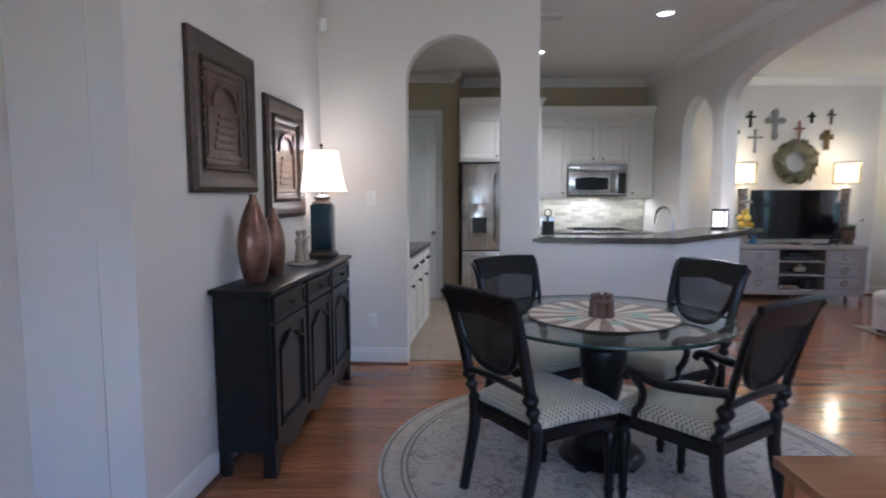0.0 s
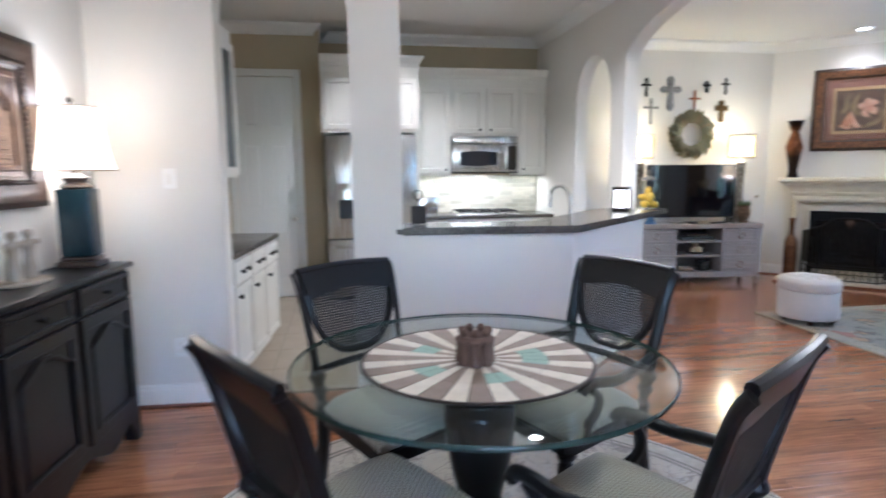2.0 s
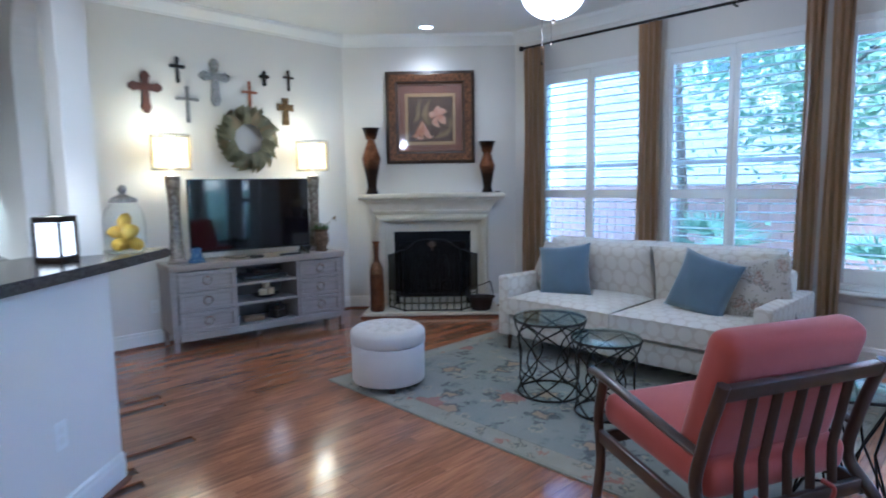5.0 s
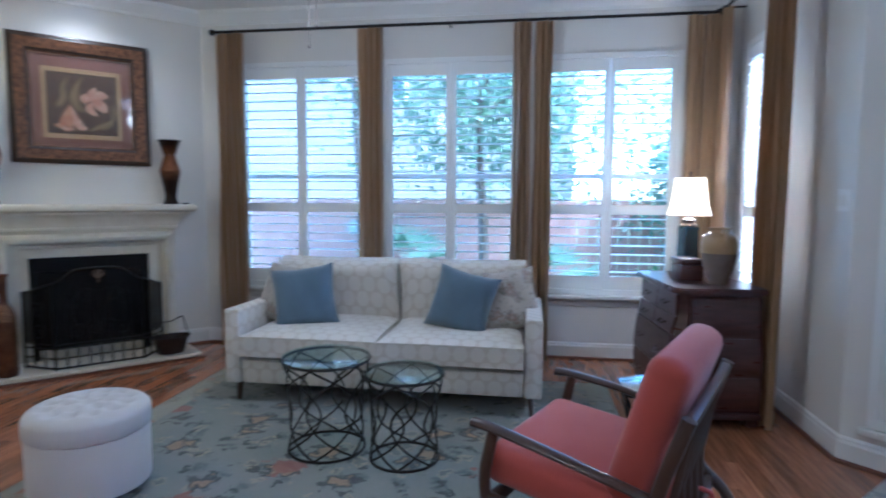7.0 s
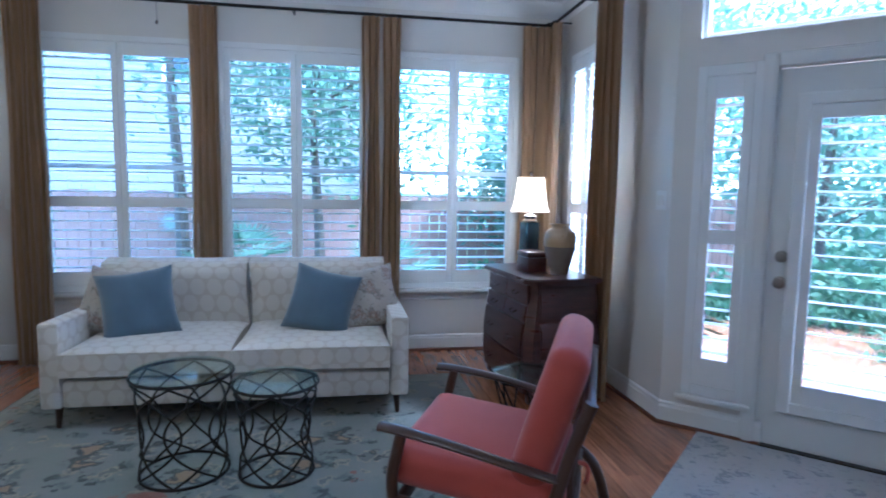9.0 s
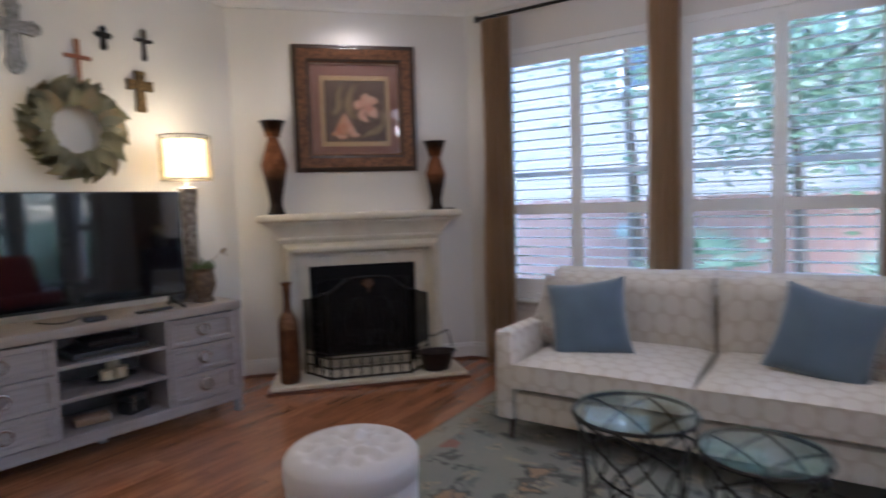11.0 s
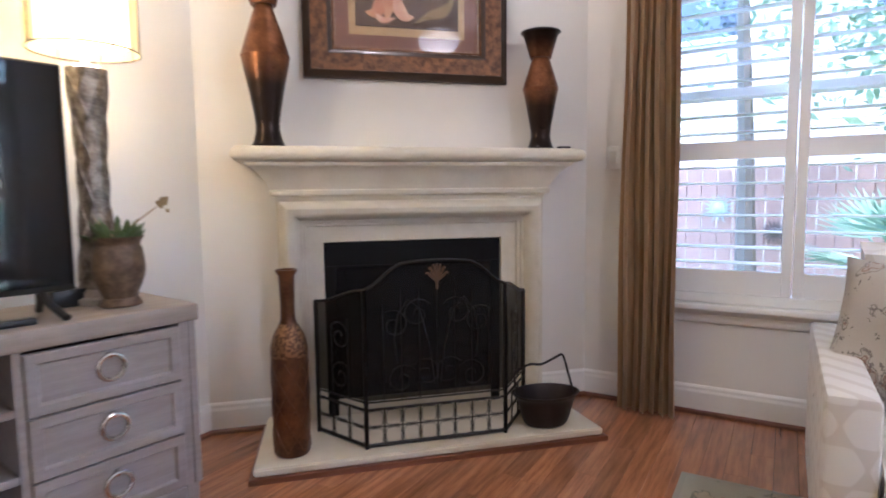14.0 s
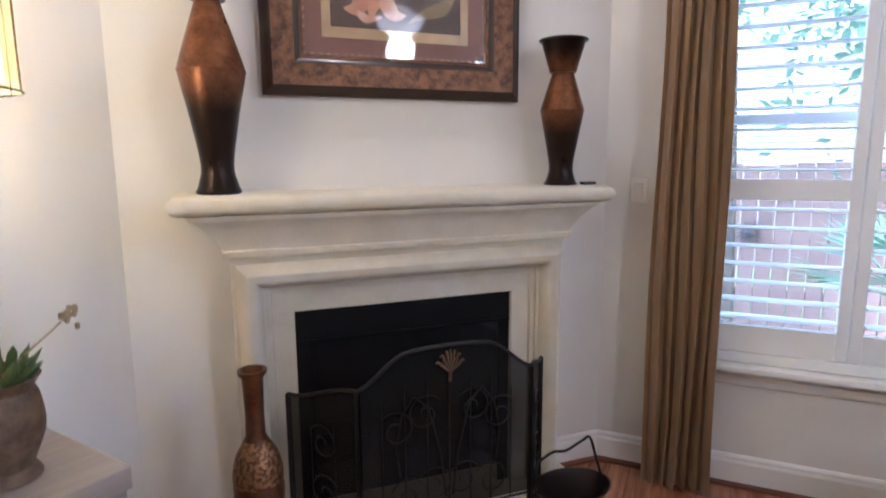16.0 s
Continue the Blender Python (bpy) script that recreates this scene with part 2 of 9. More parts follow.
def floor_wood():
    m = mat("oak_floor", (0.43, 0.185, 0.083), 0.15, second=(0.17, 0.066, 0.032), scale=5, fine=30, stretch=(0.8, 9, 9), bump=0.05, coat=0.5, rough_var=0.06, amount=0.8, edge=0.2, detail=7.0)
    nt = m.node_tree
    n, link = nt.nodes, nt.links.new
    mix = next(x for x in n if x.bl_idname == "ShaderNodeMix")
    info = n.new("ShaderNodeObjectInfo")
    geo = n.new("ShaderNodeNewGeometry")
    add = n.new("ShaderNodeMath")
    link(info.outputs["Random"], add.inputs[0])
    link(geo.outputs["Random Per Island"], add.inputs[1])
    fr = n.new("ShaderNodeMath")
    fr.operation = "FRACT"
    link(add.outputs[0], fr.inputs[0])
    # grain shifted from plank to plank
    mp = next(x for x in n if x.bl_idname == "ShaderNodeMapping")
    sh = n.new("ShaderNodeMath")
    sh.operation = "MULTIPLY"
    sh.inputs[1].default_value = 40
    link(fr.outputs[0], sh.inputs[0])
    cx = n.new("ShaderNodeCombineXYZ")
    link(sh.outputs[0], cx.inputs[2])
    link(cx.outputs[0], mp.inputs["Location"])
    hsv = n.new("ShaderNodeHueSaturation")
    val = n.new("ShaderNodeMapRange")
    link(fr.outputs[0], val.inputs["Value"])
    val.inputs["To Min"].default_value, val.inputs["To Max"].default_value = 0.76, 1.18
    link(val.outputs[0], hsv.inputs["Value"])
    link(mix.outputs["Result"], hsv.inputs["Color"])
    link(hsv.outputs[0], n["Principled BSDF"].inputs["Base Color"])
    return m


FLOOR = floor_wood()

# ---- structure ----
H = 3.0
WX, SY, TVY = 7.63, 2.2, 8.13
DIAG = 14.42
C1, C2 = (DIAG - TVY, TVY), (WX, DIAG - WX)
C3, C4 = (WX, SY), (5.86, SY)
C5 = (4.30, 0.64)

bm = bmesh.new()
prism(bm, [(-1.47, -2.15), (3.2, -2.15), (3.2, 0.49), (4.36, 0.49), (5.92, 2.04), (7.79, 2.04), (7.79, 6.86), (6.36, 8.29), (3.2, 8.42), (-0.86, 8.42), (-1.03, 2.45), (-1.47, 2.45)], -0.30, -0.012)
structure("floor", bm, mat("subfloor", (0.10, 0.05, 0.03), 0.7), "reddish brown oak strip floor")
bm = bmesh.new()
prism(bm, [(-1.47, -2.15), (3.2, -2.15), (3.2, 0.49), (4.36, 0.49), (5.92, 2.04), (7.79, 2.04), (7.79, 6.86), (6.36, 8.29), (3.2, 8.42), (-0.86, 8.42), (-1.03, 2.45), (-1.47, 2.45)], H, H + 0.12)
structure("ceiling", bm, CEILING, "smooth white painted ceiling")

# living room walls, run so that the room lies to the left
wall("wall_tv", (C1[0] , TVY), (3.27, TVY), 0.15, 0, H, [], WALL, "cream painted wall behind the television stand")
wall("wall_fireplace", C2, C1, 0.15, 0, H, [], WALL, "cream painted diagonal wall with the fireplace")
WINS = [(6.46, 5.235), (5.105, 3.905), (3.765, 2.63)]
WZ0, WZ1 = 0.555, 2.545
wall("wall_window", C3, C2, 0.16, 0, H, [(b - SY, a - SY, WZ0, WZ1) for a, b in WINS], WALL, "cream painted wall with three shuttered windows")
SIDE_WIN = (6.78, 7.46)
wall("wall_side", C4, C3, 0.16, 0, H, [(SIDE_WIN[0] - C4[0], SIDE_WIN[1] - C4[0], WZ0, WZ1)], WALL, "cream painted side wall with one shuttered window")
R2 = math.sqrt(0.5)
DOOR_S = [(0.12, 0.46, 0.22, 2.12), (0.52, 1.42, 0.0, 2.08), (1.48, 1.82, 0.22, 2.12), (0.12, 1.82, 2.28, 2.88)]
DLEN = math.hypot(C4[0] - C5[0], C4[1] - C5[1])
wall("wall_door", C5, C4, 0.16, 0, H, [(DLEN - s1, DLEN - s0, z0, z1) for s0, s1, z0, z1 in DOOR_S], WALL, "cream painted diagonal wall with the glazed garden door")
wall("wall_south_living", (3.27, 0.64), C5, 0.15, 0, H, [], WALL, "plain cream wall")

# wall between kitchen, dining and living rooms, with a small and a large arch
bm = bmesh.new()
XA, XB = 3.14, 3.27
def arch_outline(y0, y1, spring, rise, n=24):
    c, a = (y0 + y1) / 2, abs(y1 - y0) / 2
    return [(c - a * math.cos(math.pi * k / n), spring + rise * math.sin(math.pi * k / n)) for k in range(n + 1)]
YZ = Matrix(((0, 0, 1, 0), (1, 0, 0, 0), (0, 1, 0, 0), (0, 0, 0, 1)))
big = arch_outline(2.15, 5.95, 2.33, 0.38, 40)
small = arch_outline(6.22, 7.02, 2.08, 0.42)
prism(bm, [(-2.0, 0), (2.15, 0)] + big + [(5.95, 0), (6.22, 0), (6.22, 1.0)] + small + [(7.02, 1.0), (7.02, 0), (8.25, 0), (8.25, H), (-2.0, H)], XA, XB, YZ)
box(bm, XA, XB, 6.22, 7.02, 0, 0.99)
structure("wall_arches", bm, WALL, "cream painted wall with a wide arch and a small arch")

# dining wall with the kitchen arch
bm = bmesh.new()
XZ = Matrix(((1, 0, 0, 0), (0, 0, 1, 0), (0, 1, 0, 0), (0, 0, 0, 1)))
door_arch = arch_outline(0.03, 0.79, 2.33, 0.35)
AW, AWL = wall_frame((-0.68, 4.84), (1.09, 4.745))
prism(bm, [(0.0, 0), (0.71, 0)] + [(x + 0.68, z) for x, z in door_arch] + [(1.47, 0), (AWL, 0), (AWL, H), (0.0, H)], 0.0, 0.15, AW @ XZ)
structure("wall_dining", bm, WALL, "cream painted wall with an arched doorway")
LW, LWL = wall_frame((-0.86, 2.27), (-0.675, 4.84))
wall("wall_left", (-0.675, 4.84), (-0.86, 2.27), 0.15, 0, H, [], WALL, "cream painted wall with two framed reliefs")
wall("wall_return", (-1.012, 2.281), (-1.32, 2.281), 0.15, 0, H, [], WALL, "cream painted wall end")
wall("wall_hall", (-1.32, 2.43), (-1.32, -2.0), 0.15, 0, H, [], WALL, "plain cream wall")
wall("wall_south", (-1.32, -2.0), (3.14, -2.0), 0.15, 0, H, [(1.35, 3.4, 0.62, 2.5)], WALL, "plain cream wall with a wide window opening")

# kitchen walls
wall("wall_kitchen_back", (3.14, 8.25), (0.45, 8.25), 0.15, 0, H, [], KITCHEN_WALL, "tan painted kitchen wall")
wall("wall_pantry", (0.45, 7.90), (-0.85, 7.90), 0.15, 0, H, [], KITCHEN_WALL, "tan painted wall with the pantry door")
bm = bmesh.new()
box(bm, 0.45, 0.52, 7.90, 8.40, 0, H)
structure("wall_nib", bm, KITCHEN_WALL, "tan painted wall end")
wall("wall_kitchen_left", (-0.70, 7.9), (-0.70, 4.95), 0.15, 0, H, [], KITCHEN_WALL, "tan painted kitchen side wall")

# bar half wall and its slab
bm = bmesh.new()
prism(bm, [(1.09, 4.75), (2.18, 4.69), (3.22, 5.71), (3.14, 5.95), (3.06, 5.80), (2.13, 4.86), (1.09, 4.93)], 0, 1.02)
structure("wall_bar", bm, WALL, "white painted half wall under the bar counter")
bm = bmesh.new()
prism(bm, [(1.05, 4.745), (2.20, 4.635), (3.27, 5.65), (3.60, 5.98), (3.52, 6.12), (3.29, 6.15), (3.27, 5.94), (3.135, 5.94), (3.135, 6.15), (2.95, 6.10), (2.05, 5.06), (1.092, 5.10), (1.092, 4.79), (1.05, 4.79)], 1.021, 1.068)
bmesh.ops.bevel(bm, geom=[e for e in bm.edges if abs(e.verts[0].co.z - e.verts[1].co.z) < 1e-4 and len(e.link_faces) == 2 and e.calc_face_angle(0) > 1], offset=0.008, segments=2, affect="EDGES")
solo("bar_counter", bm, GRANITE, "dark speckled granite slab on the half wall", "counter")

# ---- trim: baseboards, crown, casings ----
BASE = [(0, 0.0), (0.016, 0.0), (0.016, 0.105), (0.012, 0.118), (0.012, 0.13), (0.005, 0.14), (0, 0.14)]
SHOE = [(0.0165, 0.0), (0.034, 0.0), (0.032, 0.012), (0.024, 0.019), (0.0165, 0.02)]
SHOEWOOD = mat("stained_shoe_moulding", (0.16, 0.06, 0.03), 0.35, second=(0.10, 0.035, 0.018), scale=8, bump=0.04)
T225 = math.tan(radians(22.5))
RUNS = [
    ((7.63, 2.2), C2, 1, T225), (C2, C1, T225, T225), (C1, (3.27, 8.13), T225, 1),
    (C4, C3, -T225, 1), ((5.47, 1.81), C4, 0, -T225), (C5, (4.46, 0.80), 1, 0), ((3.27, 0.64), C5, 1, 0),
    ((-0.675, 4.84), (-0.86, 2.27), 1, -1), ((0.03, 4.802), (-0.675, 4.84), 0, 1),
    ((2.18, 4.69), (1.09, 4.75), T225, 0), ((3.22, 5.71), (2.18, 4.69), 0, T225),
    ((-0.86, 2.281), (-1.32, 2.281), -1, 1), ((-1.32, 2.281), (-1.32, -2.0), 1, 1), ((1.09, 4.745), (0.79, 4.761), 0, 0),
]
# every run keeps the room on its left
for a, b, m0, m1 in RUNS:
    bm = bmesh.new()
    profile_run(bm, a, b, BASE, m0, m1)
    base = structure("baseboard", bm, TRIM, "white moulded baseboard along the wall")
    bm = bmesh.new()
    profile_run(bm, a, b, SHOE, m0, m1)
    part("shoe_moulding", bm, SHOEWOOD, base, "stained quarter-round strip", None)
CROWN = [(0, H - 0.115), (0.012, H - 0.115), (0.02, H - 0.095), (0.035, H - 0.08), (0.07, H - 0.045), (0.085, H - 0.03), (0.09, H - 0.012), (0.1, H - 0.012), (0.1, H - 0.001), (0, H - 0.001)]
for a, b, m0, m1 in [
    (C3, C2, 1, T225), (C2, C1, T225, T225), (C1, (3.27, 8.13), T225, 1), (C4, C3, -T225, 1), (C5, C4, 1, -T225), ((3.27, 8.13), (3.27, 0.64), 1, 1),
    ((3.14, 8.25), (0.52, 8.25), 1, 1), ((0.45, 7.9), (-0.70, 7.9), -1, 1), ((3.14, -2.0), (3.14, 8.25), 1, 1),
]:
    bm = bmesh.new()
    profile_run(bm, a, b, CROWN, m0, m1)
    structure("trim", bm, TRIM, "white crown moulding under the ceiling")


# ---- shuttered windows ----
def louvre_panel(parent, x0, x1, z0, z1, mid, tilt, pitch=0.0765, stile=0.042, tops=(0.085, 0.115), y=0.0, half=0.042):
    """A plantation shutter leaf in a plane facing -y, hung in x0..x1, z0..z1, with a rail at height mid."""
    leaf = bmesh.new()
    t = 0.014
    box(leaf, x0, x0 + stile, y - t, y + t, z0, z1, 0.003, 1)
    box(leaf, x1 - stile, x1, y - t, y + t, z0, z1, 0.003, 1)
    box(leaf, x0 + stile, x1 - stile, y - t + 0.001, y + t - 0.001, z1 - tops[0], z1)
    box(leaf, x0 + stile, x1 - stile, y - t + 0.001, y + t - 0.001, z0, z0 + tops[1])
    spans = [(z0 + tops[1], z1 - tops[0])]
    if mid:
        box(leaf, x0 + stile, x1 - stile, y - t + 0.001, y + t - 0.001, mid - 0.04, mid + 0.04)
        spans = [(z0 + tops[1], mid - 0.04), (mid + 0.04, z1 - tops[0])]
    frame_ob = part("shutter_leaf", leaf, SHUTTER, parent, "", None)
    key = (round(x1 - x0, 3), half, stile)
    if key not in LOUVRE:
        b = bmesh.new()
        w, hw = (x1 - x0) / 2 - stile - 0.002, half
        outline = [(-hw, 0), (-hw * 0.5, 0.0045), (hw * 0.5, 0.0045), (hw, 0), (hw * 0.5, -0.0045), (-hw * 0.5, -0.0045)]
        prism(b, outline, -w, w, Matrix(((0, 0, 1, 0), (1, 0, 0, 0), (0, 1, 0, 0), (0, 0, 0, 1))))
        LOUVRE[key] = mesh_of(b, "louvre", SHUTTER, 50)
    for part_no, (a, b) in enumerate(spans):
        lean = 1 if mid and part_no == 0 else tilt
        n = max(1, round((b - a) / pitch))
        for k in range(n):
            ob = new("louvre", LOUVRE[key])
            ob.parent = frame_ob
            ob.matrix_basis = pose((x0 + x1) / 2, y, a + (k + 0.5) * (b - a) / n, lean + random.uniform(-1.5, 1.5), 0, 0)


LOUVRE = {}


def shuttered_window(name, a, b, z0, z1, mid, label, tilt=(20, 20), leaves=2):
    """A window in a wall: a and b are the ends of its opening on the room face, room to the left of a -> b."""
    m, w = wall_frame(b, a)
    win = thing(name, label, "window", m, "", "structure")
    bm = bmesh.new()
    # casing frame round the shutter, sill, outer sash
    f = 0.045
    for x0, x1, c0, c1 in ((0, f, z0, z1), (w - f, w, z0, z1), (f, w - f, z1 - f, z1), (f, w - f, z0, z0 + f)):
        box(bm, x0, x1, -0.022, 0.05, c0, c1, 0.003, 1)
    part("window_frame", bm, SHUTTER, win, "", None)
    bm = bmesh.new()
    box(bm, -0.06, w + 0.06, -0.075, 0.02, z0 - 0.032, z0 - 0.002, 0.008)
    part("window_sill", bm, TRIM, win)
    bm = bmesh.new()
    profile = [(0.0, -0.10), (0.012, -0.10), (0.02, -0.088), (0.018, -0.06), (0.026, -0.05), (0.045, -0.04), (0.05, -0.0335), (0.0, -0.0335)]
    prism(bm, [(-f2 - 0.0005, z0 + c) for f2, c in profile], -0.04, w + 0.04, Matrix(((0, 0, 1, 0), (1, 0, 0, 0), (0, 1, 0, 0), (0, 0, 0, 1))))
    part("apron", bm, TRIM, win)
    step = (w - 2 * f) / leaves
    for k in range(leaves):
        louvre_panel(win, f + k * step + 0.002, f + (k + 1) * step - 0.002, z0 + f + 0.002, z1 - f - 0.002, mid, tilt[k % 2], tops=(0.095, 0.11))
    bm = bmesh.new()
    g = 0.035
    for x0, x1, c0, c1 in ((0.001, g, z0, z1), (w - g, w - 0.001, z0, z1), (g, w - g, z1 - g, z1), (g, w - g, z0, z0 + g), (g, w - g, (z0 + z1) / 2 - 0.02, (z0 + z1) / 2 + 0.02)):
        box(bm, x0, x1, 0.10, 0.15, c0 + 0.001, c1 - 0.001)
    part("sash", bm, TRIM, win, "", None)
    bm = bmesh.new()
    box(bm, g, w - g, 0.122, 0.126, z0 + g, z1 - g)
    pane = part("pane", bm, PANE, win, "clear window glass", None)
    pane.visible_shadow = False
    return win


for i, (ya, yb) in enumerate(WINS):
    shuttered_window("window_%d" % (i + 1), (WX, yb), (WX, ya), WZ0, WZ1, 1.27, "white plantation shutter window with open louvres", (1, 1))
shuttered_window("window_4", (SIDE_WIN[0], SY), (SIDE_WIN[1], SY), WZ0, WZ1, 1.27, "narrow white plantation shutter window with open louvres", (1, 1))


# ---- garden door, sidelights and transom on the diagonal wall ----
DM, _ = wall_frame(C4, C5)


def local_wall(s0, s1, z0, z1, y0, y1, bm, bevel=0.0):
    box(bm, s0, s1, y0, y1, z0, z1, bevel, 1)


# here local y points out of the room
door = thing("door_1", "white half-glazed garden door with a louvred shutter", "door", DM, "", "structure")
s0, s1 = 0.52, 1.42
bm = bmesh.new()
for a, b, c, d in ((s0 + 0.004, s0 + 0.15, 0.012, 2.07), (s1 - 0.15, s1 - 0.004, 0.012, 2.07), (s0 + 0.15, s1 - 0.15, 1.86, 2.07), (s0 + 0.15, s1 - 0.15, 0.012, 0.27)):
    box(bm, a, b, 0.012, 0.055, c, d)
part("door_leaf", bm, DOOR, door, "", None)
bm = bmesh.new()
for a, b, c, d in ((s0 + 0.10, s0 + 0.16, 0.22, 1.93), (s1 - 0.16, s1 - 0.10, 0.22, 1.93), (s0 + 0.16, s1 - 0.16, 1.87, 1.93), (s0 + 0.16, s1 - 0.16, 0.22, 0.28)):
    box(bm, a, b, -0.035, 0.0115, c, d, 0.004, 1)
part("shutter_frame", bm, SHUTTER, door, "", None)
louvre_panel(door, s0 + 0.162, s1 - 0.162, 0.282, 1.868, None, -4, 0.085, 0.05, (0.07, 0.10), -0.012, 0.036)
bm = bmesh.new()
box(bm, s0 + 0.15, s1 - 0.15, 0.03, 0.034, 0.27, 1.86)
part("pane", bm, PANE, door, "clear door glass", None).visible_shadow = False
for z, r in ((0.93, 0.03), (1.07, 0.026)):
    bm = bmesh.new()
    lathe(bm, [(0, 0), (0.032, 0), (0.032, 0.008), (0.012, 0.012), (0.012, 0.035), (r, 0.045), (r, 0.062), (0, 0.07)], 20, pose(s0 + 0.07, 0.012, z, 90, 0, 0))
    part("door_knob" if z < 1 else "deadbolt", bm, bpy.data.materials.get("brushed_nickel") or mat("brushed_nickel", (0.34, 0.32, 0.29), 0.32, 1.0, scale=20, bump=0.02), door, "brushed nickel door hardware")
for z in (0.25, 1.05, 1.85):
    bm = bmesh.new()
    box(bm, s1 - 0.012, s1 + 0.008, -0.012, 0.0, z - 0.05, z + 0.05, 0.003, 1)
    part("hinge", bm, CHROME, door)
bm = bmesh.new()
for a, b, c, d in ((s0 - 0.075, s0 - 0.002, 0.0, 2.155), (s1 + 0.002, s1 + 0.075, 0.0, 2.155), (s0 - 0.002, s1 + 0.002, 2.082, 2.155)):
    box(bm, a, b, -0.02, -0.0005, c, d, 0.004, 1)
    box(bm, a + 0.012, b - 0.012, -0.027, -0.0195, c, d - 0.012, 0.003, 1)
part("door_casing", bm, TRIM, door, "", None)
bm = bmesh.new()
box(bm, s0 - 0.03, s1 + 0.03, -0.03, 0.10, 0.0, 0.011)
part("threshold", bm, BRONZE, door, "dark metal threshold", None)

for i, (a, b) in enumerate(((0.12, 0.46), (1.48, 1.82))):
    side = thing("window_%d" % (5 + i), "narrow sidelight window with white louvred shutter", "window", DM, "sidelights beside the door", "structure")
    bm = bmesh.new()
    for c, d, e, f in ((a, a + 0.05, 0.22, 2.12), (b - 0.05, b, 0.22, 2.12), (a + 0.05, b - 0.05, 2.06, 2.12), (a + 0.05, b - 0.05, 0.22, 0.28)):
        box(bm, c, d, -0.02, 0.04, e, f, 0.004, 1)
    part("window_frame", bm, SHUTTER, side, "", None)
    louvre_panel(side, a + 0.052, b - 0.052, 0.282, 2.058, 1.16, -4, 0.085, 0.05, (0.12, 0.16), -0.002, 0.036)
    bm = bmesh.new()
    box(bm, a - 0.03, b + 0.03, -0.05, -0.0005, 0.185, 0.218, 0.008)
    part("window_sill", bm, TRIM, side)
    bm = bmesh.new()
    box(bm, a + 0.05, b - 0.05, 0.08, 0.084, 0.28, 2.06)
    part("pane", bm, PANE, side, "clear window glass", None).visible_shadow = False
tw = thing("window_7", "wide clear transom window above the garden door", "window", DM, "", "structure")
bm = bmesh.new()
for c, d, e, f in ((0.12, 0.15, 2.28, 2.88), (1.79, 1.82, 2.28, 2.88), (0.15, 1.79, 2.85, 2.88), (0.15, 1.79, 2.28, 2.31)):
    box(bm, c, d, 0.03, 0.10, e, f, 0.004, 1)
part("window_frame", bm, TRIM, tw, "", None)
bm = bmesh.new()
box(bm, 0.15, 1.79, 0.06, 0.064, 2.31, 2.85)
part("pane", bm, PANE, tw, "clear transom glass", None).visible_shadow = False

# ---- curtains and rods ----
CURTAIN = mat("tan_silk_curtain", (0.54, 0.36, 0.19), 0.5, second=(0.40, 0.255, 0.125), scale=14, fine=160, stretch=(1, 1, 0.12), bump=0.15, sheen=0.3)


def curtain(m, width, folds, top=2.775, label="floor-length tan pleated curtain panel", depth=0.035, flare=1.12):
    """A pleated panel hanging in the local x-z plane."""
    bm = bmesh.new()
    nx, nz = folds * 10, 16
    rnd = [random.uniform(0.7, 1.2) for _ in range(folds + 1)]
    grid = []
    for j in range(nz + 1):
        v = j / nz
        z = 0.012 + (top - 0.012) * v
        spread = 1 + (flare - 1) * (1 - v) ** 1.5
        row = []
        for i in range(nx + 1):
            u = i / nx
            ph = u * folds * 2 * math.pi
            amp = depth * rnd[min(folds, int(u * folds))] * (0.75 + 0.35 * (1 - v))
            wob = 0.006 * math.sin(3 * v * math.pi + 5 * u)
            row.append(bm.verts.new(((u - 0.5) * width * spread + 0.010 * math.sin(ph * 2 + 1) + wob, amp * math.sin(ph) + 0.012 * math.sin(ph * 0.37 + 4 * v), z)))
        grid.append(row)
    for a, b in zip(grid, grid[1:]):
        for i in range(nx):
            bm.faces.new((a[i], a[i + 1], b[i + 1], b[i]))
    bmesh.ops.solidify(bm, geom=bm.faces[:], thickness=0.004)
    return solo("curtain", bm, CURTAIN, label, "curtain", m, "tan curtains at the windows")


for y, w, n in ((6.435, 0.245, 6), (5.17, 0.20, 4), (3.90, 0.13, 3), (3.73, 0.13, 3), (2.50, 0.26, 5)):
    curtain(pose(7.49, y, 0, 0, 0, 90), w, n)
for x, w, n in ((7.36, 0.17, 3), (6.37, 0.36, 6)):
    curtain(pose(x, 2.40, 0), w, n, flare=1.05)
for a, b in (((7.49, 2.42, 2.79), (7.49, 6.60, 2.79)), ((7.42, 2.40, 2.79), (6.15, 2.40, 2.79))):
    rod = thing("curtain_rod", "thin black metal curtain rod with end knobs", "curtain rod")
    bm = bmesh.new()
    tube(bm, [a, b], 0.0125, 12)
    part("rod", bm, IRON, rod)
    for p in (a, b):
        bm = bmesh.new()
        lathe(bm, [(0, -0.03), (0.02, -0.02), (0.027, 0), (0.02, 0.02), (0, 0.03)], 16, Matrix.Translation(p))
        part("finial", bm, IRON, rod)
    d = (Vector(b) - Vector(a)).normalized()
    back = Vector((1, 0, 0)) if abs(d.y) > 0.5 else Vector((0, -1, 0))
    for k in (0.03, 0.5, 0.97):
        p = Vector(a).lerp(Vector(b), k)
        bm = bmesh.new()
        tube(bm, [p, p + back * 0.139], 0.008, 8)
        part("bracket", bm, IRON, rod)

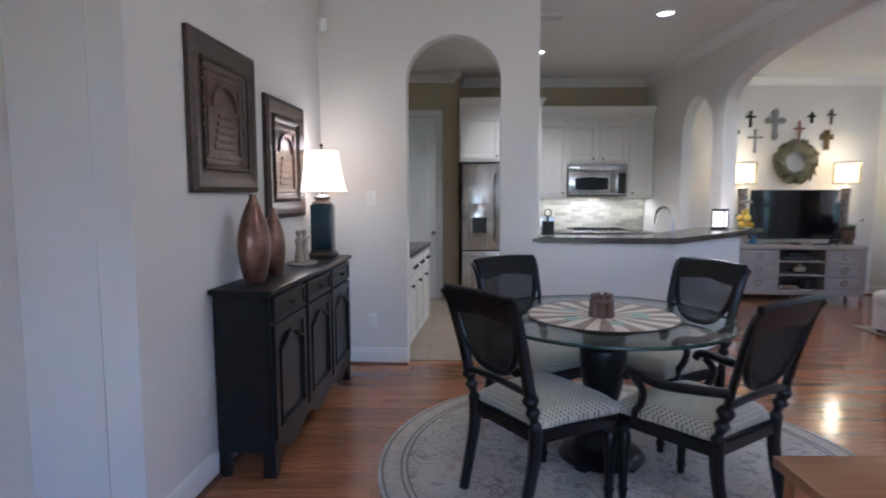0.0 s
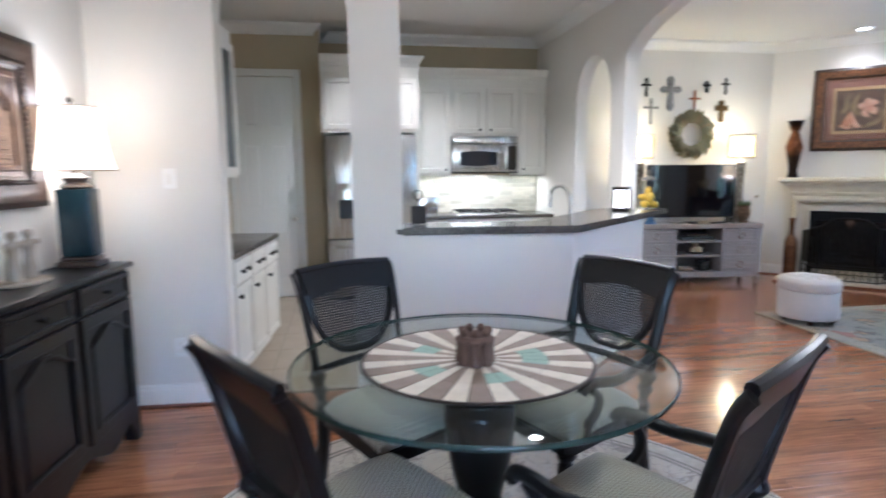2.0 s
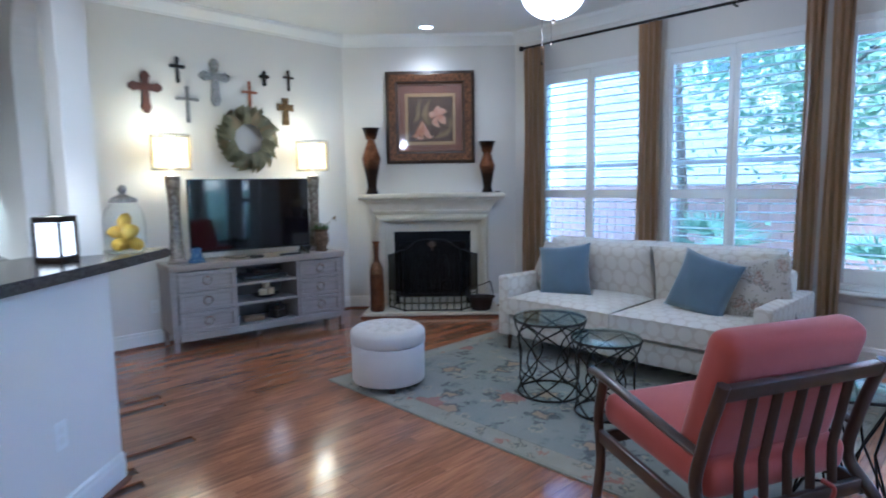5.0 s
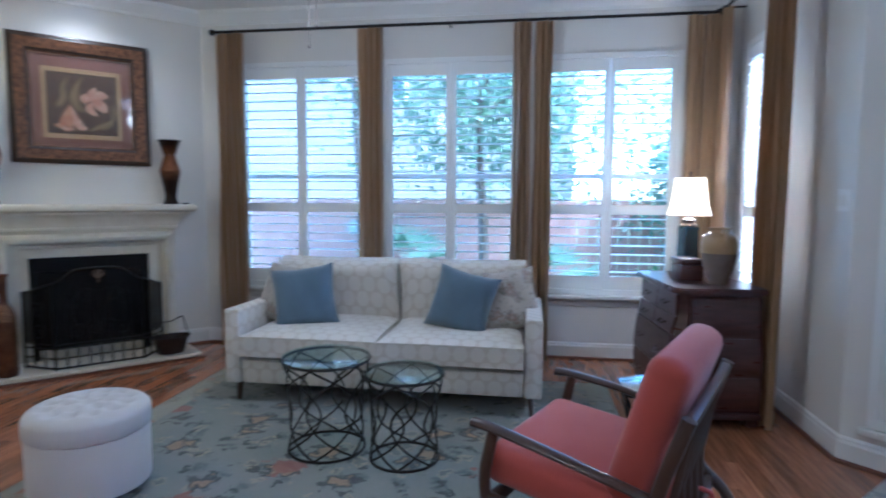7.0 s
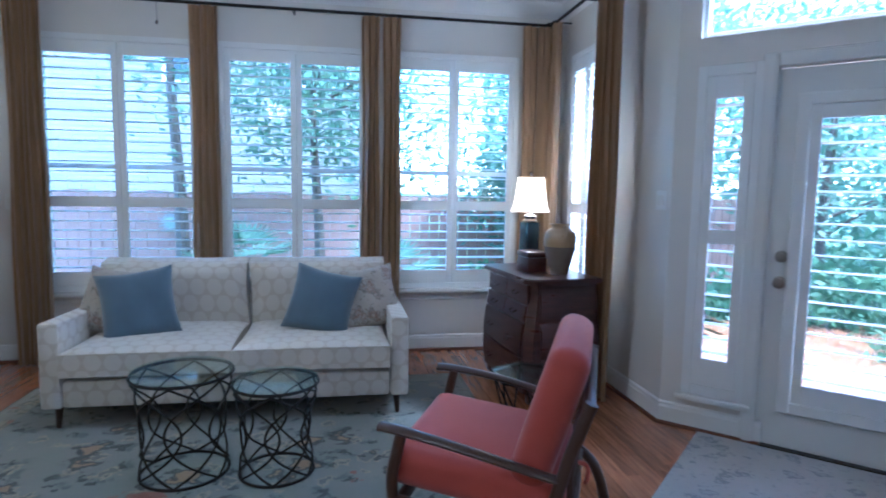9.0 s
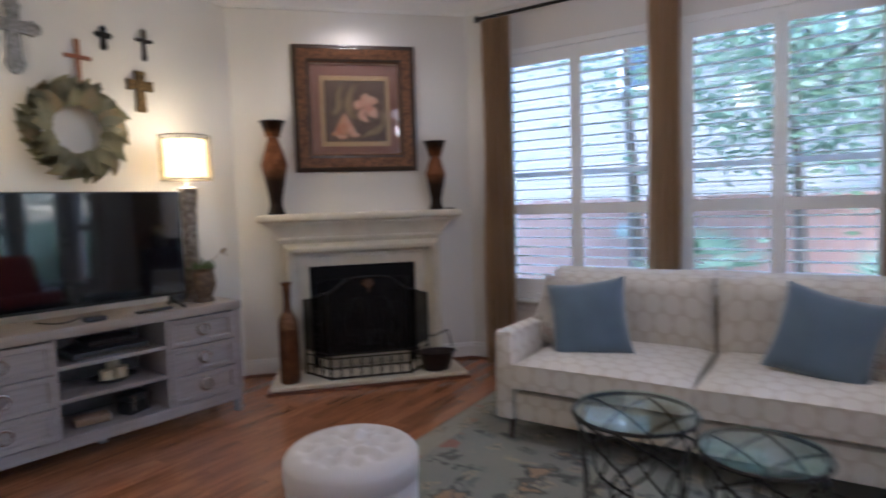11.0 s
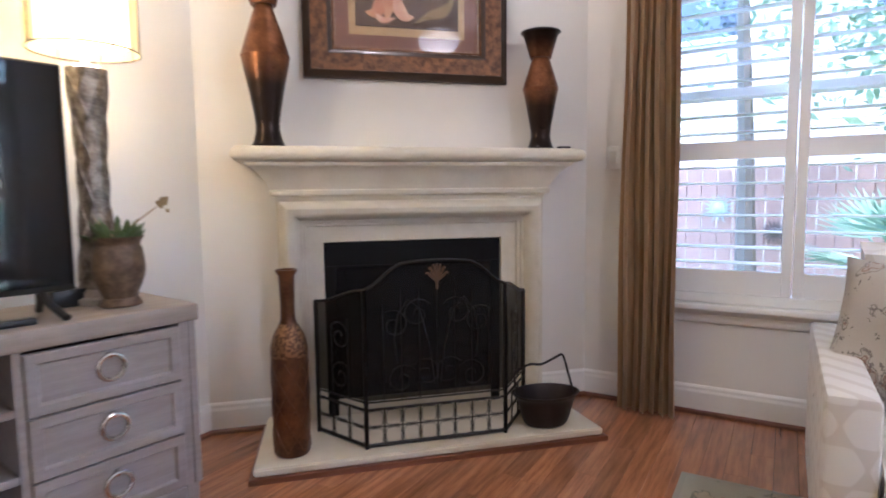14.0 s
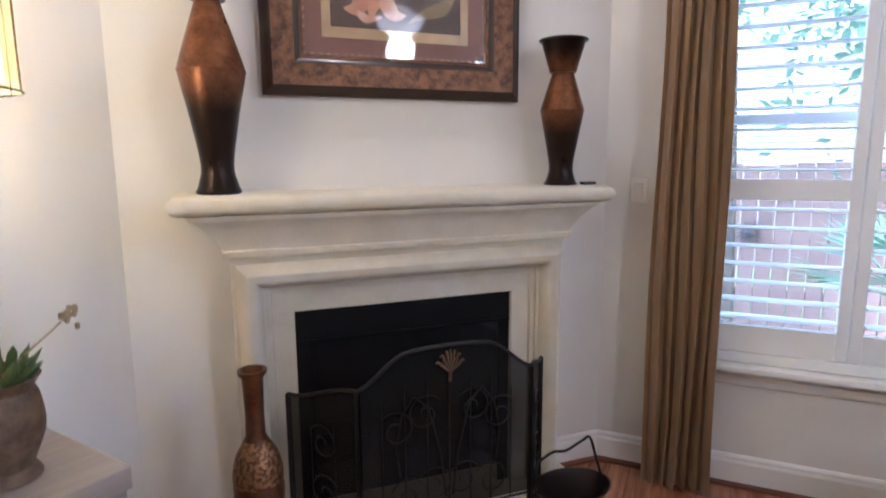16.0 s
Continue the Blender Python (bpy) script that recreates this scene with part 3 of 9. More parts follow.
# ---- fireplace wall ----
FM = Matrix(((R2, R2, 0, 6.966), (-R2, R2, 0, 7.455), (0, 0, 1, 0), (0, 0, 0, 1)))
STONE = mat("cast_stone", (0.66, 0.61, 0.50), 0.8, second=(0.54, 0.48, 0.37), scale=9, fine=130, bump=0.25, amount=0.55)
COPPER = mat("burnished_copper", (0.20, 0.085, 0.036), 0.36, 0.7, second=(0.05, 0.022, 0.013), scale=9, fine=70, bump=0.12, amount=0.95)
SOOT = mat("firebox_black", (0.012, 0.012, 0.013), 0.75, scale=6, bump=0.1)

fire = thing("fireplace", "cream cast stone fireplace surround with a deep mantel shelf", "fireplace", FM)


def around(bm, profile, half, top, y_back=0.0):
    """A moulding led up one side, over the head and down the other: profile of (outward, forward)."""
    rows = []
    for o, f in profile:
        rows.append([(-half - o, 0.05), (-half - o, top + o), (half + o, top + o), (half + o, 0.05)])
    rings = [[bm.verts.new((x, -f, z)) for x, z in row] for row, (o, f) in zip(rows, profile)]
    for a, b in zip(rings, rings[1:]):
        for k in range(3):
            bm.faces.new((a[k], a[k + 1], b[k + 1], b[k]))


bm = bmesh.new()
around(bm, [(0.0, -0.02), (0.0, 0.105), (0.004, 0.110), (0.075, 0.110), (0.078, 0.124), (0.092, 0.128), (0.094, 0.142), (0.104, 0.146), (0.106, 0.156), (0.118, 0.182), (0.135, 0.202), (0.155, 0.208), (0.172, 0.198), (0.184, 0.172), (0.188, 0.156), (0.2, 0.153), (0.201, 0.0)], 0.425, 0.872)
part("surround", bm, STONE, fire, "cream moulded stone surround", 35)
bm = bmesh.new()
prof = [(0.622, 0.155, 1.062), (0.630, 0.165, 1.082), (0.646, 0.178, 1.086), (0.650, 0.182, 1.092), (0.650, 0.182, 1.108), (0.644, 0.176, 1.112), (0.648, 0.178, 1.120), (0.664, 0.186, 1.145), (0.690, 0.202, 1.178), (0.722, 0.224, 1.208), (0.738, 0.232, 1.214), (0.742, 0.236, 1.222), (0.748, 0.238, 1.229)]
rings = []
for hx, f, z in prof:
    rings.append([bm.verts.new(p) for p in ((-hx, -0.001, z), (-hx, -f, z), (hx, -f, z), (hx, -0.001, z))])
for a, b in zip(rings, rings[1:]):
    for k in range(3):
        bm.faces.new((a[k], a[k + 1], b[k + 1], b[k]))
bm.faces.new(rings[0][::-1])
bm.faces.new(rings[-1])
part("cornice", bm, STONE, fire, "cream stone cove below the shelf", 35)
bm = bmesh.new()
rings = []
for hx, f, z in ((0.765, 0.235, 1.230), (0.784, 0.250, 1.236), (0.797, 0.260, 1.25), (0.798, 0.261, 1.262), (0.792, 0.256, 1.278), (0.778, 0.244, 1.290), (0.764, 0.232, 1.2945)):
    rings.append([bm.verts.new(p) for p in ((-hx, -0.001, z), (-hx, -f, z), (hx, -f, z), (hx, -0.001, z))])
for a, b in zip(rings, rings[1:]):
    for k in range(3):
        bm.faces.new((a[k], a[k + 1], b[k + 1], b[k]))
bm.faces.new(rings[0][::-1])
bm.faces.new(rings[-1])
part("mantel_shelf", bm, STONE, fire, "thick cream stone mantel shelf", 50)
bm = bmesh.new()
b = bmesh.new()
prism(b, [(-0.735, -0.56), (0.735, -0.56), (0.70, -0.001), (-0.70, -0.001)], 0.022, 0.052)
bmesh.ops.bevel(b, geom=[e for e in b.edges if e.calc_face_angle(0) > 1], offset=0.006, segments=2, affect="EDGES")
merge(bm, b)
part("hearth", bm, STONE, fire, "low cream stone hearth slab")
bm = bmesh.new()
prism(bm, [(-0.75, -0.577), (0.75, -0.577), (0.715, -0.001), (-0.715, -0.001)], 0.0, 0.0215)
part("hearth_border", bm, SHOEWOOD, fire, "stained wood strip round the hearth", None)
bm = bmesh.new()
for q in ((-0.423, 0.423, 0.0, 0.012, 0.053, 0.87),):
    box(bm, q[0], q[1], -0.03, -0.02, q[4], q[5])
part("firebox_back", bm, SOOT, fire, "sooty black firebox", None)
bm = bmesh.new()
box(bm, -0.423, 0.423, -0.095, -0.085, 0.76, 0.87, 0.003)
box(bm, -0.423, 0.423, -0.10, -0.0849, 0.752, 0.762)
box(bm, -0.423, -0.375, -0.092, -0.084, 0.053, 0.752)
box(bm, 0.375, 0.423, -0.092, -0.084, 0.053, 0.752)
part("firebox_frame", bm, mat("firebox_black", (0.005, 0.005, 0.006), 0.6, scale=12, bump=0.1, spec=0.15), fire, "black metal firebox frame", None)
bm = bmesh.new()
box(bm, -0.374, 0.374, -0.088, -0.086, 0.132, 0.752)
part("firebox_glass", bm, mat("smoked_glass", (0.01, 0.01, 0.012), 0.12, scale=3, bump=0), fire, "dark smoked glass doors", None)
bm = bmesh.new()
box(bm, -0.375, 0.375, -0.093, -0.083, 0.053, 0.13)
part("lower_panel", bm, STONE, fire, "pale stone strip under the glass doors", None)

# fire screen
screen = thing("fire_screen", "black wrought iron three-panel fire screen on the hearth", "fire screen", FM)
MESH = bpy.data.materials.new("black_wire_mesh")
MESH.use_nodes = True
mn = MESH.node_tree
mb = mn.nodes["Principled BSDF"]
mb.inputs["Base Color"].default_value = (0.012, 0.012, 0.012, 1)
mb.inputs["Roughness"].default_value = 0.9
mb.inputs["Specular IOR Level"].default_value = 0.1
mb.inputs["Alpha"].default_value = 0.87
SCR = [((-0.475, -0.25), (-0.295, -0.49)), ((-0.295, -0.49), (0.305, -0.49)), ((0.305, -0.49), (0.485, -0.25))]


def screen_top(i, u):
    if i == 1:
        d = min(1.0, min(u, 1 - u) / 0.27)
        arc = 1 - (2 * u - 1) ** 2
        return 0.706 + 0.075 * d * d * (3 - 2 * d) + 0.036 * arc
    d = u if i == 2 else 1 - u
    return 0.706 - 0.072 * d * d * (3 - 2 * d)


for i, (a, b) in enumerate(SCR):
    a, b = Vector((*a, 0)), Vector((*b, 0))
    pt = lambda u, z: a.lerp(b, u) + Vector((0, 0, z))
    n = 20 if i == 1 else 8
    panel = part("screen_panel", bmesh.new(), IRON, screen)
    bm = bmesh.new()
    tube(bm, [pt(u / n, screen_top(i, u / n)) for u in range(n + 1)], 0.007, 6)
    tube(bm, [pt(0.0, 0.053), pt(0.0, screen_top(i, 0.0))], 0.009, 6)
    tube(bm, [pt(1.0, 0.053), pt(1.0, screen_top(i, 1.0))], 0.009, 6)
    tube(bm, [pt(0, 0.065), pt(1, 0.065)], 0.008, 6)
    tube(bm, [pt(0, 0.215), pt(1, 0.215)], 0.005, 6)
    tube(bm, [pt(0, 0.245), pt(1, 0.245)], 0.004, 6)
    part("frame", bm, IRON, panel)
    bm = bmesh.new()
    cols = 8 if i == 1 else 3
    for k in range(1, cols):
        tube(bm, [pt(k / cols, 0.065), pt(k / cols, 0.215)], 0.0035, 5)
    tube(bm, [pt(0, 0.14), pt(1, 0.14)], 0.0035, 5)
    for k in range(cols):
        for z0 in (0.068, 0.143):
            c0, c1 = (k + 0.08) / cols, (k + 0.92) / cols
            ring = []
            for q in range(12):
                an = 2 * math.pi * q / 12
                cx, cz = math.cos(an), math.sin(an)
                sx = math.copysign(abs(cx) ** 0.45, cx)
                sz = math.copysign(abs(cz) ** 0.45, cz)
                ring.append(pt((c0 + c1) / 2 + (c1 - c0) / 2 * sx, z0 + 0.034 + 0.032 * sz))
            tube(bm, ring, 0.0017, 4, True)
    part("lattice", bm, IRON, panel)
    bm = bmesh.new()
    for k in range(1, cols):
        u = k / cols
        tube(bm, [pt(u, 0.245), pt(u, screen_top(i, u) - 0.11)], 0.0026, 5)
    spots = ((0.2, 0.56, 1), (0.36, 0.60, -1), (0.64, 0.60, 1), (0.8, 0.56, -1), (0.25, 0.33, -1), (0.75, 0.33, 1), (0.42, 0.35, 1), (0.58, 0.35, -1)) if i == 1 else ((0.5, 0.50, 1), (0.5, 0.33, -1))
    for u0, z0, way in spots:
        pts = []
        for q in range(22):
            an = q * 0.42
            r = 0.012 + 0.0026 * q
            pts.append(pt(u0, z0) + (b - a).normalized() * way * r * math.cos(an) + Vector((0, -0.004, r * math.sin(an))))
        tube(bm, pts, 0.0028, 5)
    if i == 1:
        for way in (1, -1):
            tube(bm, [pt(0.5 + way * x, z) for x, z in ((0.02, 0.30), (0.05, 0.45), (0.12, 0.62), (0.2, 0.66), (0.27, 0.60), (0.3, 0.5), (0.28, 0.40))], 0.004, 5)
    part("scrollwork", bm, IRON, panel)
    bm = bmesh.new()
    lo = [bm.verts.new(pt(u / n, 0.25) + Vector((0, 0.006, 0))) for u in range(n + 1)]
    hi = [bm.verts.new(pt(u / n, screen_top(i, u / n)) + Vector((0, 0.006, 0))) for u in range(n + 1)]
    for k in range(n):
        bm.faces.new((lo[k], lo[k + 1], hi[k + 1], hi[k]))
    part("wire_mesh", bm, MESH, panel, "fine black wire mesh", None)
PALMETTE = mat("aged_brass", (0.16, 0.10, 0.065), 0.45, 0.6, scale=20)
palmette = part("palmette", bmesh.new(), PALMETTE, screen, "aged brass leaf ornament")
for an in (-70, -42, -18, 18, 42, 70):
    bm = bmesh.new()
    c, sn = math.sin(radians(an)), math.cos(radians(an))
    tube(bm, curve_pts([(0.005 + 0.004 * c, -0.499, 0.735), (0.005 + 0.030 * c, -0.503, 0.745 + 0.03 * sn), (0.005 + 0.042 * c, -0.506, 0.752 + 0.05 * sn), (0.005 + 0.052 * c, -0.502, 0.746 + 0.05 * sn)], 4), 0.0065, 6, False, 0.003)
    part("leaf", bm, PALMETTE, palmette)
bm = bmesh.new()
tube(bm, [(0.005, -0.499, 0.70), (0.005, -0.504, 0.74), (0.005, -0.503, 0.805)], 0.006, 6, False, 0.0035)
part("stalk", bm, PALMETTE, palmette)


def vase(name, place, profile, material, label, n=32, m=FM):
    bm = bmesh.new()
    lathe(bm, profile + [(profile[-1][0] - 0.006, profile[-1][1] - 0.002), (profile[-1][0] * 0.55, profile[-1][1] - 0.12), (0, profile[-1][1] - 0.12)], n)
    ob = thing(name, label, "vase", m @ Matrix.Translation(place))
    part("body", bm, material, ob, "", 60)
    bm = bmesh.new()
    r, z = profile[-1]
    tube(bm, [(r * math.cos(q * math.pi / 18), r * math.sin(q * math.pi / 18), z - 0.001) for q in range(36)], 0.004, 6, True)
    part("rim", bm, BLACKWOOD, ob, "black lacquered lip")
    return ob


def smooth_profile(pairs, n=5):
    return [(p.x, p.z) for p in curve_pts([(r, 0, z) for r, z in pairs], n)]


def copper_banded():
    """Copper that darkens to near black toward foot and lip, as the lacquer was laid on."""
    m = mat("copper_lacquer", (0.34, 0.145, 0.06), 0.30, 0.75, second=(0.13, 0.046, 0.02), scale=14, fine=90, bump=0.1, amount=0.9)
    nt = m.node_tree
    n, link = nt.nodes, nt.links.new
    tc = next(x for x in n if x.bl_idname == "ShaderNodeTexCoord")
    sep = n.new("ShaderNodeSeparateXYZ")
    link(tc.outputs["Generated"], sep.inputs[0])
    cr = n.new("ShaderNodeValToRGB")
    link(sep.outputs[2], cr.inputs[0])
    e = cr.color_ramp.elements
    e[0].position, e[0].color = 0.0, (1, 1, 1, 1)
    e[1].position, e[1].color = 1.0, (1, 1, 1, 1)
    for p, v in ((0.36, 0.95), (0.52, 0.15), (0.66, 0.0), (0.82, 0.25), (0.93, 0.95)):
        k = e.new(p)
        k.color = (v, v, v, 1)
    mix0 = next(x for x in n if x.bl_idname == "ShaderNodeMix")
    mix = n.new("ShaderNodeMix")
    mix.data_type = "RGBA"
    link(cr.outputs[0], mix.inputs["Factor"])
    link(mix0.outputs["Result"], mix.inputs["A"])
    mix.inputs["B"].default_value = (0.016, 0.010, 0.008, 1)
    link(mix.outputs["Result"], n["Principled BSDF"].inputs["Base Color"])
    return m


LACQUER = copper_banded()
TALL = smooth_profile([(0.0, 0.0), (0.066, 0.0), (0.06, 0.03), (0.05, 0.09), (0.07, 0.22), (0.098, 0.36), (0.099, 0.385), (0.07, 0.48), (0.037, 0.585), (0.042, 0.63), (0.075, 0.69), (0.094, 0.705)])
vase("vase", (-0.645, -0.155, 1.296), TALL, LACQUER, "tall flared copper and black lacquer vase on the mantel")
SHORT = smooth_profile([(0.0, 0.0), (0.062, 0.0), (0.056, 0.02), (0.046, 0.07), (0.062, 0.17), (0.082, 0.275), (0.083, 0.29), (0.058, 0.37), (0.034, 0.45), (0.038, 0.48), (0.075, 0.53), (0.09, 0.545)])
vase("vase", (0.612, -0.155, 1.296), SHORT, LACQUER, "short flared copper and black lacquer vase on the mantel")
bm = bmesh.new()
box(bm, 0.69, 0.75, -0.20, -0.17, 1.2955, 1.307, 0.003)
solo("remote_control", bm, BLACK, "small black remote control on the mantel", "remote control", FM)

# tall bottle vase with crackled and diamond-cut bands
bottle = thing("bottle_vase", "tall copper-brown bottle vase with carved diamond body", "vase", FM @ Matrix.Translation((-0.588, -0.43, 0.053)))
bm = bmesh.new()
lathe(bm, [(0, 0), (0.066, 0), (0.072, 0.01), (0.073, 0.40)], 28)
part("body", bm, COPPER, bottle, "copper body with diamond lattice")
bm = bmesh.new()
for k in range(7):
    for way in (1, -1):
        tube(bm, [(0.0735 * math.cos(an), 0.0735 * math.sin(an), 0.02 + 0.36 * q / 16) for q in range(17) for an in (k * 2 * math.pi / 7 + way * q * 0.17,)], 0.0022, 4)
part("lattice", bm, mat("gilded_copper", (0.16, 0.07, 0.03), 0.45, 0.7, scale=30), bottle)
bm = bmesh.new()
lathe(bm, smooth_profile([(0.073, 0.40), (0.073, 0.43), (0.062, 0.48), (0.035, 0.53)]), 28)
part("shoulder", bm, mat("crackled_gold", (0.27, 0.14, 0.06), 0.45, 0.6, second=(0.07, 0.03, 0.015), scale=90, amount=0.9, edge=0.1, bump=0.6), bottle, "crackled gold shoulder band")
bm = bmesh.new()
lathe(bm, [(0.035, 0.53), (0.029, 0.545), (0.027, 0.60), (0.031, 0.72), (0.042, 0.735), (0.042, 0.745), (0.034, 0.745), (0.026, 0.70), (0, 0.70)], 24)
part("neck", bm, COPPER, bottle)

# cast iron bucket
bucket = thing("coal_bucket", "oval dark iron bucket with a bail handle on the hearth", "bucket", FM @ pose(0.515, -0.44, 0.053))
bm = bmesh.new()
lathe(bm, smooth_profile([(0.085, 0.0), (0.10, 0.01), (0.118, 0.06), (0.132, 0.115), (0.152, 0.14), (0.155, 0.147)], 3) + [(0.148, 0.147), (0.128, 0.118), (0.09, 0.012), (0, 0.012)], 40, IDENT, 1.0, 0.72)
BUCKET = mat("dark_bronze_iron", (0.026, 0.016, 0.013), 0.42, 0.5, second=(0.014, 0.010, 0.009), scale=14, fine=60, bump=0.15)
part("bowl", bm, BUCKET, bucket)
bm = bmesh.new()
tube(bm, curve_pts([(-0.138, 0, 0.125), (-0.14, 0.02, 0.20), (-0.128, 0.035, 0.235), (-0.06, 0.045, 0.262), (0.0, 0.045, 0.258), (0.07, 0.045, 0.285), (0.105, 0.045, 0.29), (0.125, 0.03, 0.21), (0.138, 0, 0.125)], 6), 0.0055, 8)
part("handle", bm, IRON, bucket)

# framed print above the mantel
def framed(name, m, w, h, bands, label, art):
    """A picture in a stepped frame; bands of (width, rise at its outer edge, rise at its inner edge, material)."""
    ob = thing(name, label, "picture", m)
    x, z = w / 2, h / 2
    for k, (bw, r0, r1, mt, nm) in enumerate(bands):
        bm = bmesh.new()
        n = 4
        loops = []
        for q in range(n + 1):
            u = q / n
            r = r0 + (r1 - r0) * (0.5 - 0.5 * math.cos(math.pi * u))
            xx, zz = x - bw * u, z - bw * u
            loops.append([bm.verts.new((a * xx, -r, c * zz)) for a, c in ((-1, -1), (1, -1), (1, 1), (-1, 1))])
        if k == 0:
            loops.insert(0, [bm.verts.new((a * x, -0.002, c * z)) for a, c in ((-1, -1), (1, -1), (1, 1), (-1, 1))])
        for a, b in zip(loops, loops[1:]):
            for q in range(4):
                bm.faces.new((a[q], a[(q + 1) % 4], b[(q + 1) % 4], b[q]))
        part(nm, bm, mt, ob, "", 20)
        x, z = x - bw, z - bw
    art(ob, x, z)
    return ob


DARKFRAME = mat("dark_frame", (0.03, 0.016, 0.010), 0.38, second=(0.055, 0.03, 0.016), scale=10, bump=0.08, coat=0.2)
GOLDFRAME = mat("antique_copper_frame", (0.19, 0.085, 0.032), 0.4, 0.45, second=(0.045, 0.02, 0.010), scale=34, fine=150, bump=0.35, amount=0.9)
MAT_ROSE = mat("rose_brown_mat", (0.20, 0.095, 0.07), 0.7, scale=8, fine=200, bump=0.04)
MAT_CREAM = mat("tan_mat_edge", (0.46, 0.33, 0.17), 0.5, 0.2, second=(0.34, 0.22, 0.11), scale=20, bump=0.05, amount=0.8)
PRINT = mat("dark_print_ground", (0.075, 0.045, 0.032), 0.6, second=(0.13, 0.08, 0.05), scale=6, fine=50, bump=0, amount=0.9)
PETAL = mat("cream_rose_petal_print", (0.60, 0.40, 0.29), 0.6, second=(0.46, 0.21, 0.14), scale=14, bump=0, amount=0.9)
LEAFP = mat("sepia_leaf_print", (0.26, 0.19, 0.095), 0.6, second=(0.13, 0.09, 0.045), scale=12, bump=0)


def flower_print(ob, x, z):
    def plate(nm, hx, hz, y, mt, lab=""):
        bm = bmesh.new()
        box(bm, -hx, hx, -y, -y + 0.002, -0.016 - hz, -0.016 + hz)
        return part(nm, bm, mt, ob, lab, None)
    bm = bmesh.new()
    box(bm, -x, x, -0.010, -0.008, -z, z)
    part("mat_board", bm, MAT_ROSE, ob, "rose-brown mat board", None)
    plate("mat_edge", 0.277, 0.279, 0.0122, MAT_CREAM, "gilded inner mat")
    plate("mat_line", 0.246, 0.242, 0.0128, DARKFRAME)
    plate("print", 0.240, 0.236, 0.0134, PRINT, "dark print of pale lilies")
    bm = bmesh.new()
    for k in range(96):
        u = k / 24
        side = int(u)
        v = (u - side) * 2 - 1
        px, pz = ((v * x, z), (x, -v * z), (-v * x, -z), (-x, v * z))[side]
        obox(bm, pose(px * 0.985, -0.0125, pz * 0.985, 0, 35 + 90 * (side % 2), 0), 0.012, 0.005, 0.006)
    rope = part("rope_bead", bm, ROPE, ob, "thin pale twisted bead", None)
    rope["kind"] = "stuff"

    def blade(nm, ctrl, width, material, y, bend=0.0):
        """A flat painted stroke along a curve, broad in the middle and pointed at its ends."""
        pts = [Vector((p.x, 0, p.z)) for p in curve_pts([(a, 0, c) for a, c in ctrl], 8)]
        bm = bmesh.new()
        rows = []
        for i, p in enumerate(pts):
            d = (pts[min(i + 1, len(pts) - 1)] - pts[max(i - 1, 0)]).normalized()
            s = Vector((-d.z, 0, d.x))
            u = i / (len(pts) - 1)
            hw = 0.5 * width * max(0.04, math.sin(math.pi * (0.04 + 0.94 * u) ** (1.0 + bend)))
            rows.append([bm.verts.new(p + s * hw * e + Vector((0, -y - (0.0012 if e == 0 else 0), 0))) for e in (-1, 0, 1)])
        for a, c in zip(rows, rows[1:]):
            for i in (0, 1):
                bm.faces.new((a[i], a[i + 1], c[i + 1], c[i]))
        return part(nm, bm, material, ob, "", 40)

    blade("leaf", ((-0.09, 0.195), (-0.135, 0.12), (-0.132, 0.03), (-0.165, -0.03), (-0.20, -0.02)), 0.042, LEAFP, 0.0146)
    blade("leaf", ((0.005, 0.20), (-0.04, 0.12), (-0.055, 0.02), (-0.03, -0.05), (0.01, -0.068)), 0.050, LEAFP, 0.0147)
    blade("stem", ((0.025, 0.205), (-0.04, 0.14), (-0.08, 0.06), (-0.092, -0.03)), 0.016, LEAFP, 0.0152)
    blade("leaf", ((0.03, -0.235), (0.10, -0.195), (0.17, -0.17), (0.225, -0.115)), 0.05, LEAFP, 0.0145, 0.4)
    blade("leaf", ((0.20, -0.14), (0.225, -0.06), (0.205, 0.0)), 0.028, LEAFP, 0.0145)
    for ctrl, w, mt in ((((0.075, 0.02), (0.07, 0.075), (0.10, 0.128)), 0.062, PETAL), (((0.075, 0.02), (0.125, 0.065), (0.185, 0.06)), 0.075, PETAL),
                        (((0.075, 0.015), (0.13, -0.02), (0.17, -0.072)), 0.085, PETAL), (((0.07, 0.01), (0.05, -0.05), (0.10, -0.105)), 0.062, PETAL),
                        (((0.07, 0.02), (0.02, 0.035), (0.01, -0.01)), 0.070, PETAL), (((0.075, 0.015), (0.082, 0.03), (0.098, 0.045)), 0.016, PETAL2)):
        blade("petal", ctrl, w, mt, 0.0158)
    for ctrl, w, mt in ((((-0.09, -0.03), (-0.115, -0.12), (-0.15, -0.19), (-0.20, -0.195)), 0.062, PETAL2), (((-0.09, -0.03), (-0.09, -0.13), (-0.10, -0.225)), 0.075, PETAL2),
                        (((-0.09, -0.03), (-0.06, -0.13), (-0.02, -0.20), (0.03, -0.205)), 0.06, PETAL), (((-0.16, -0.19), (-0.12, -0.225), (-0.06, -0.215)), 0.03, PETAL)):
        blade("petal", ctrl, w, mt, 0.0162)
    bm = bmesh.new()
    box(bm, -x, x, -0.0215, -0.0195, -z, z)
    g = part("pane", bm, PICGLASS, ob, "reflective picture glass", None)
    g.visible_shadow = False


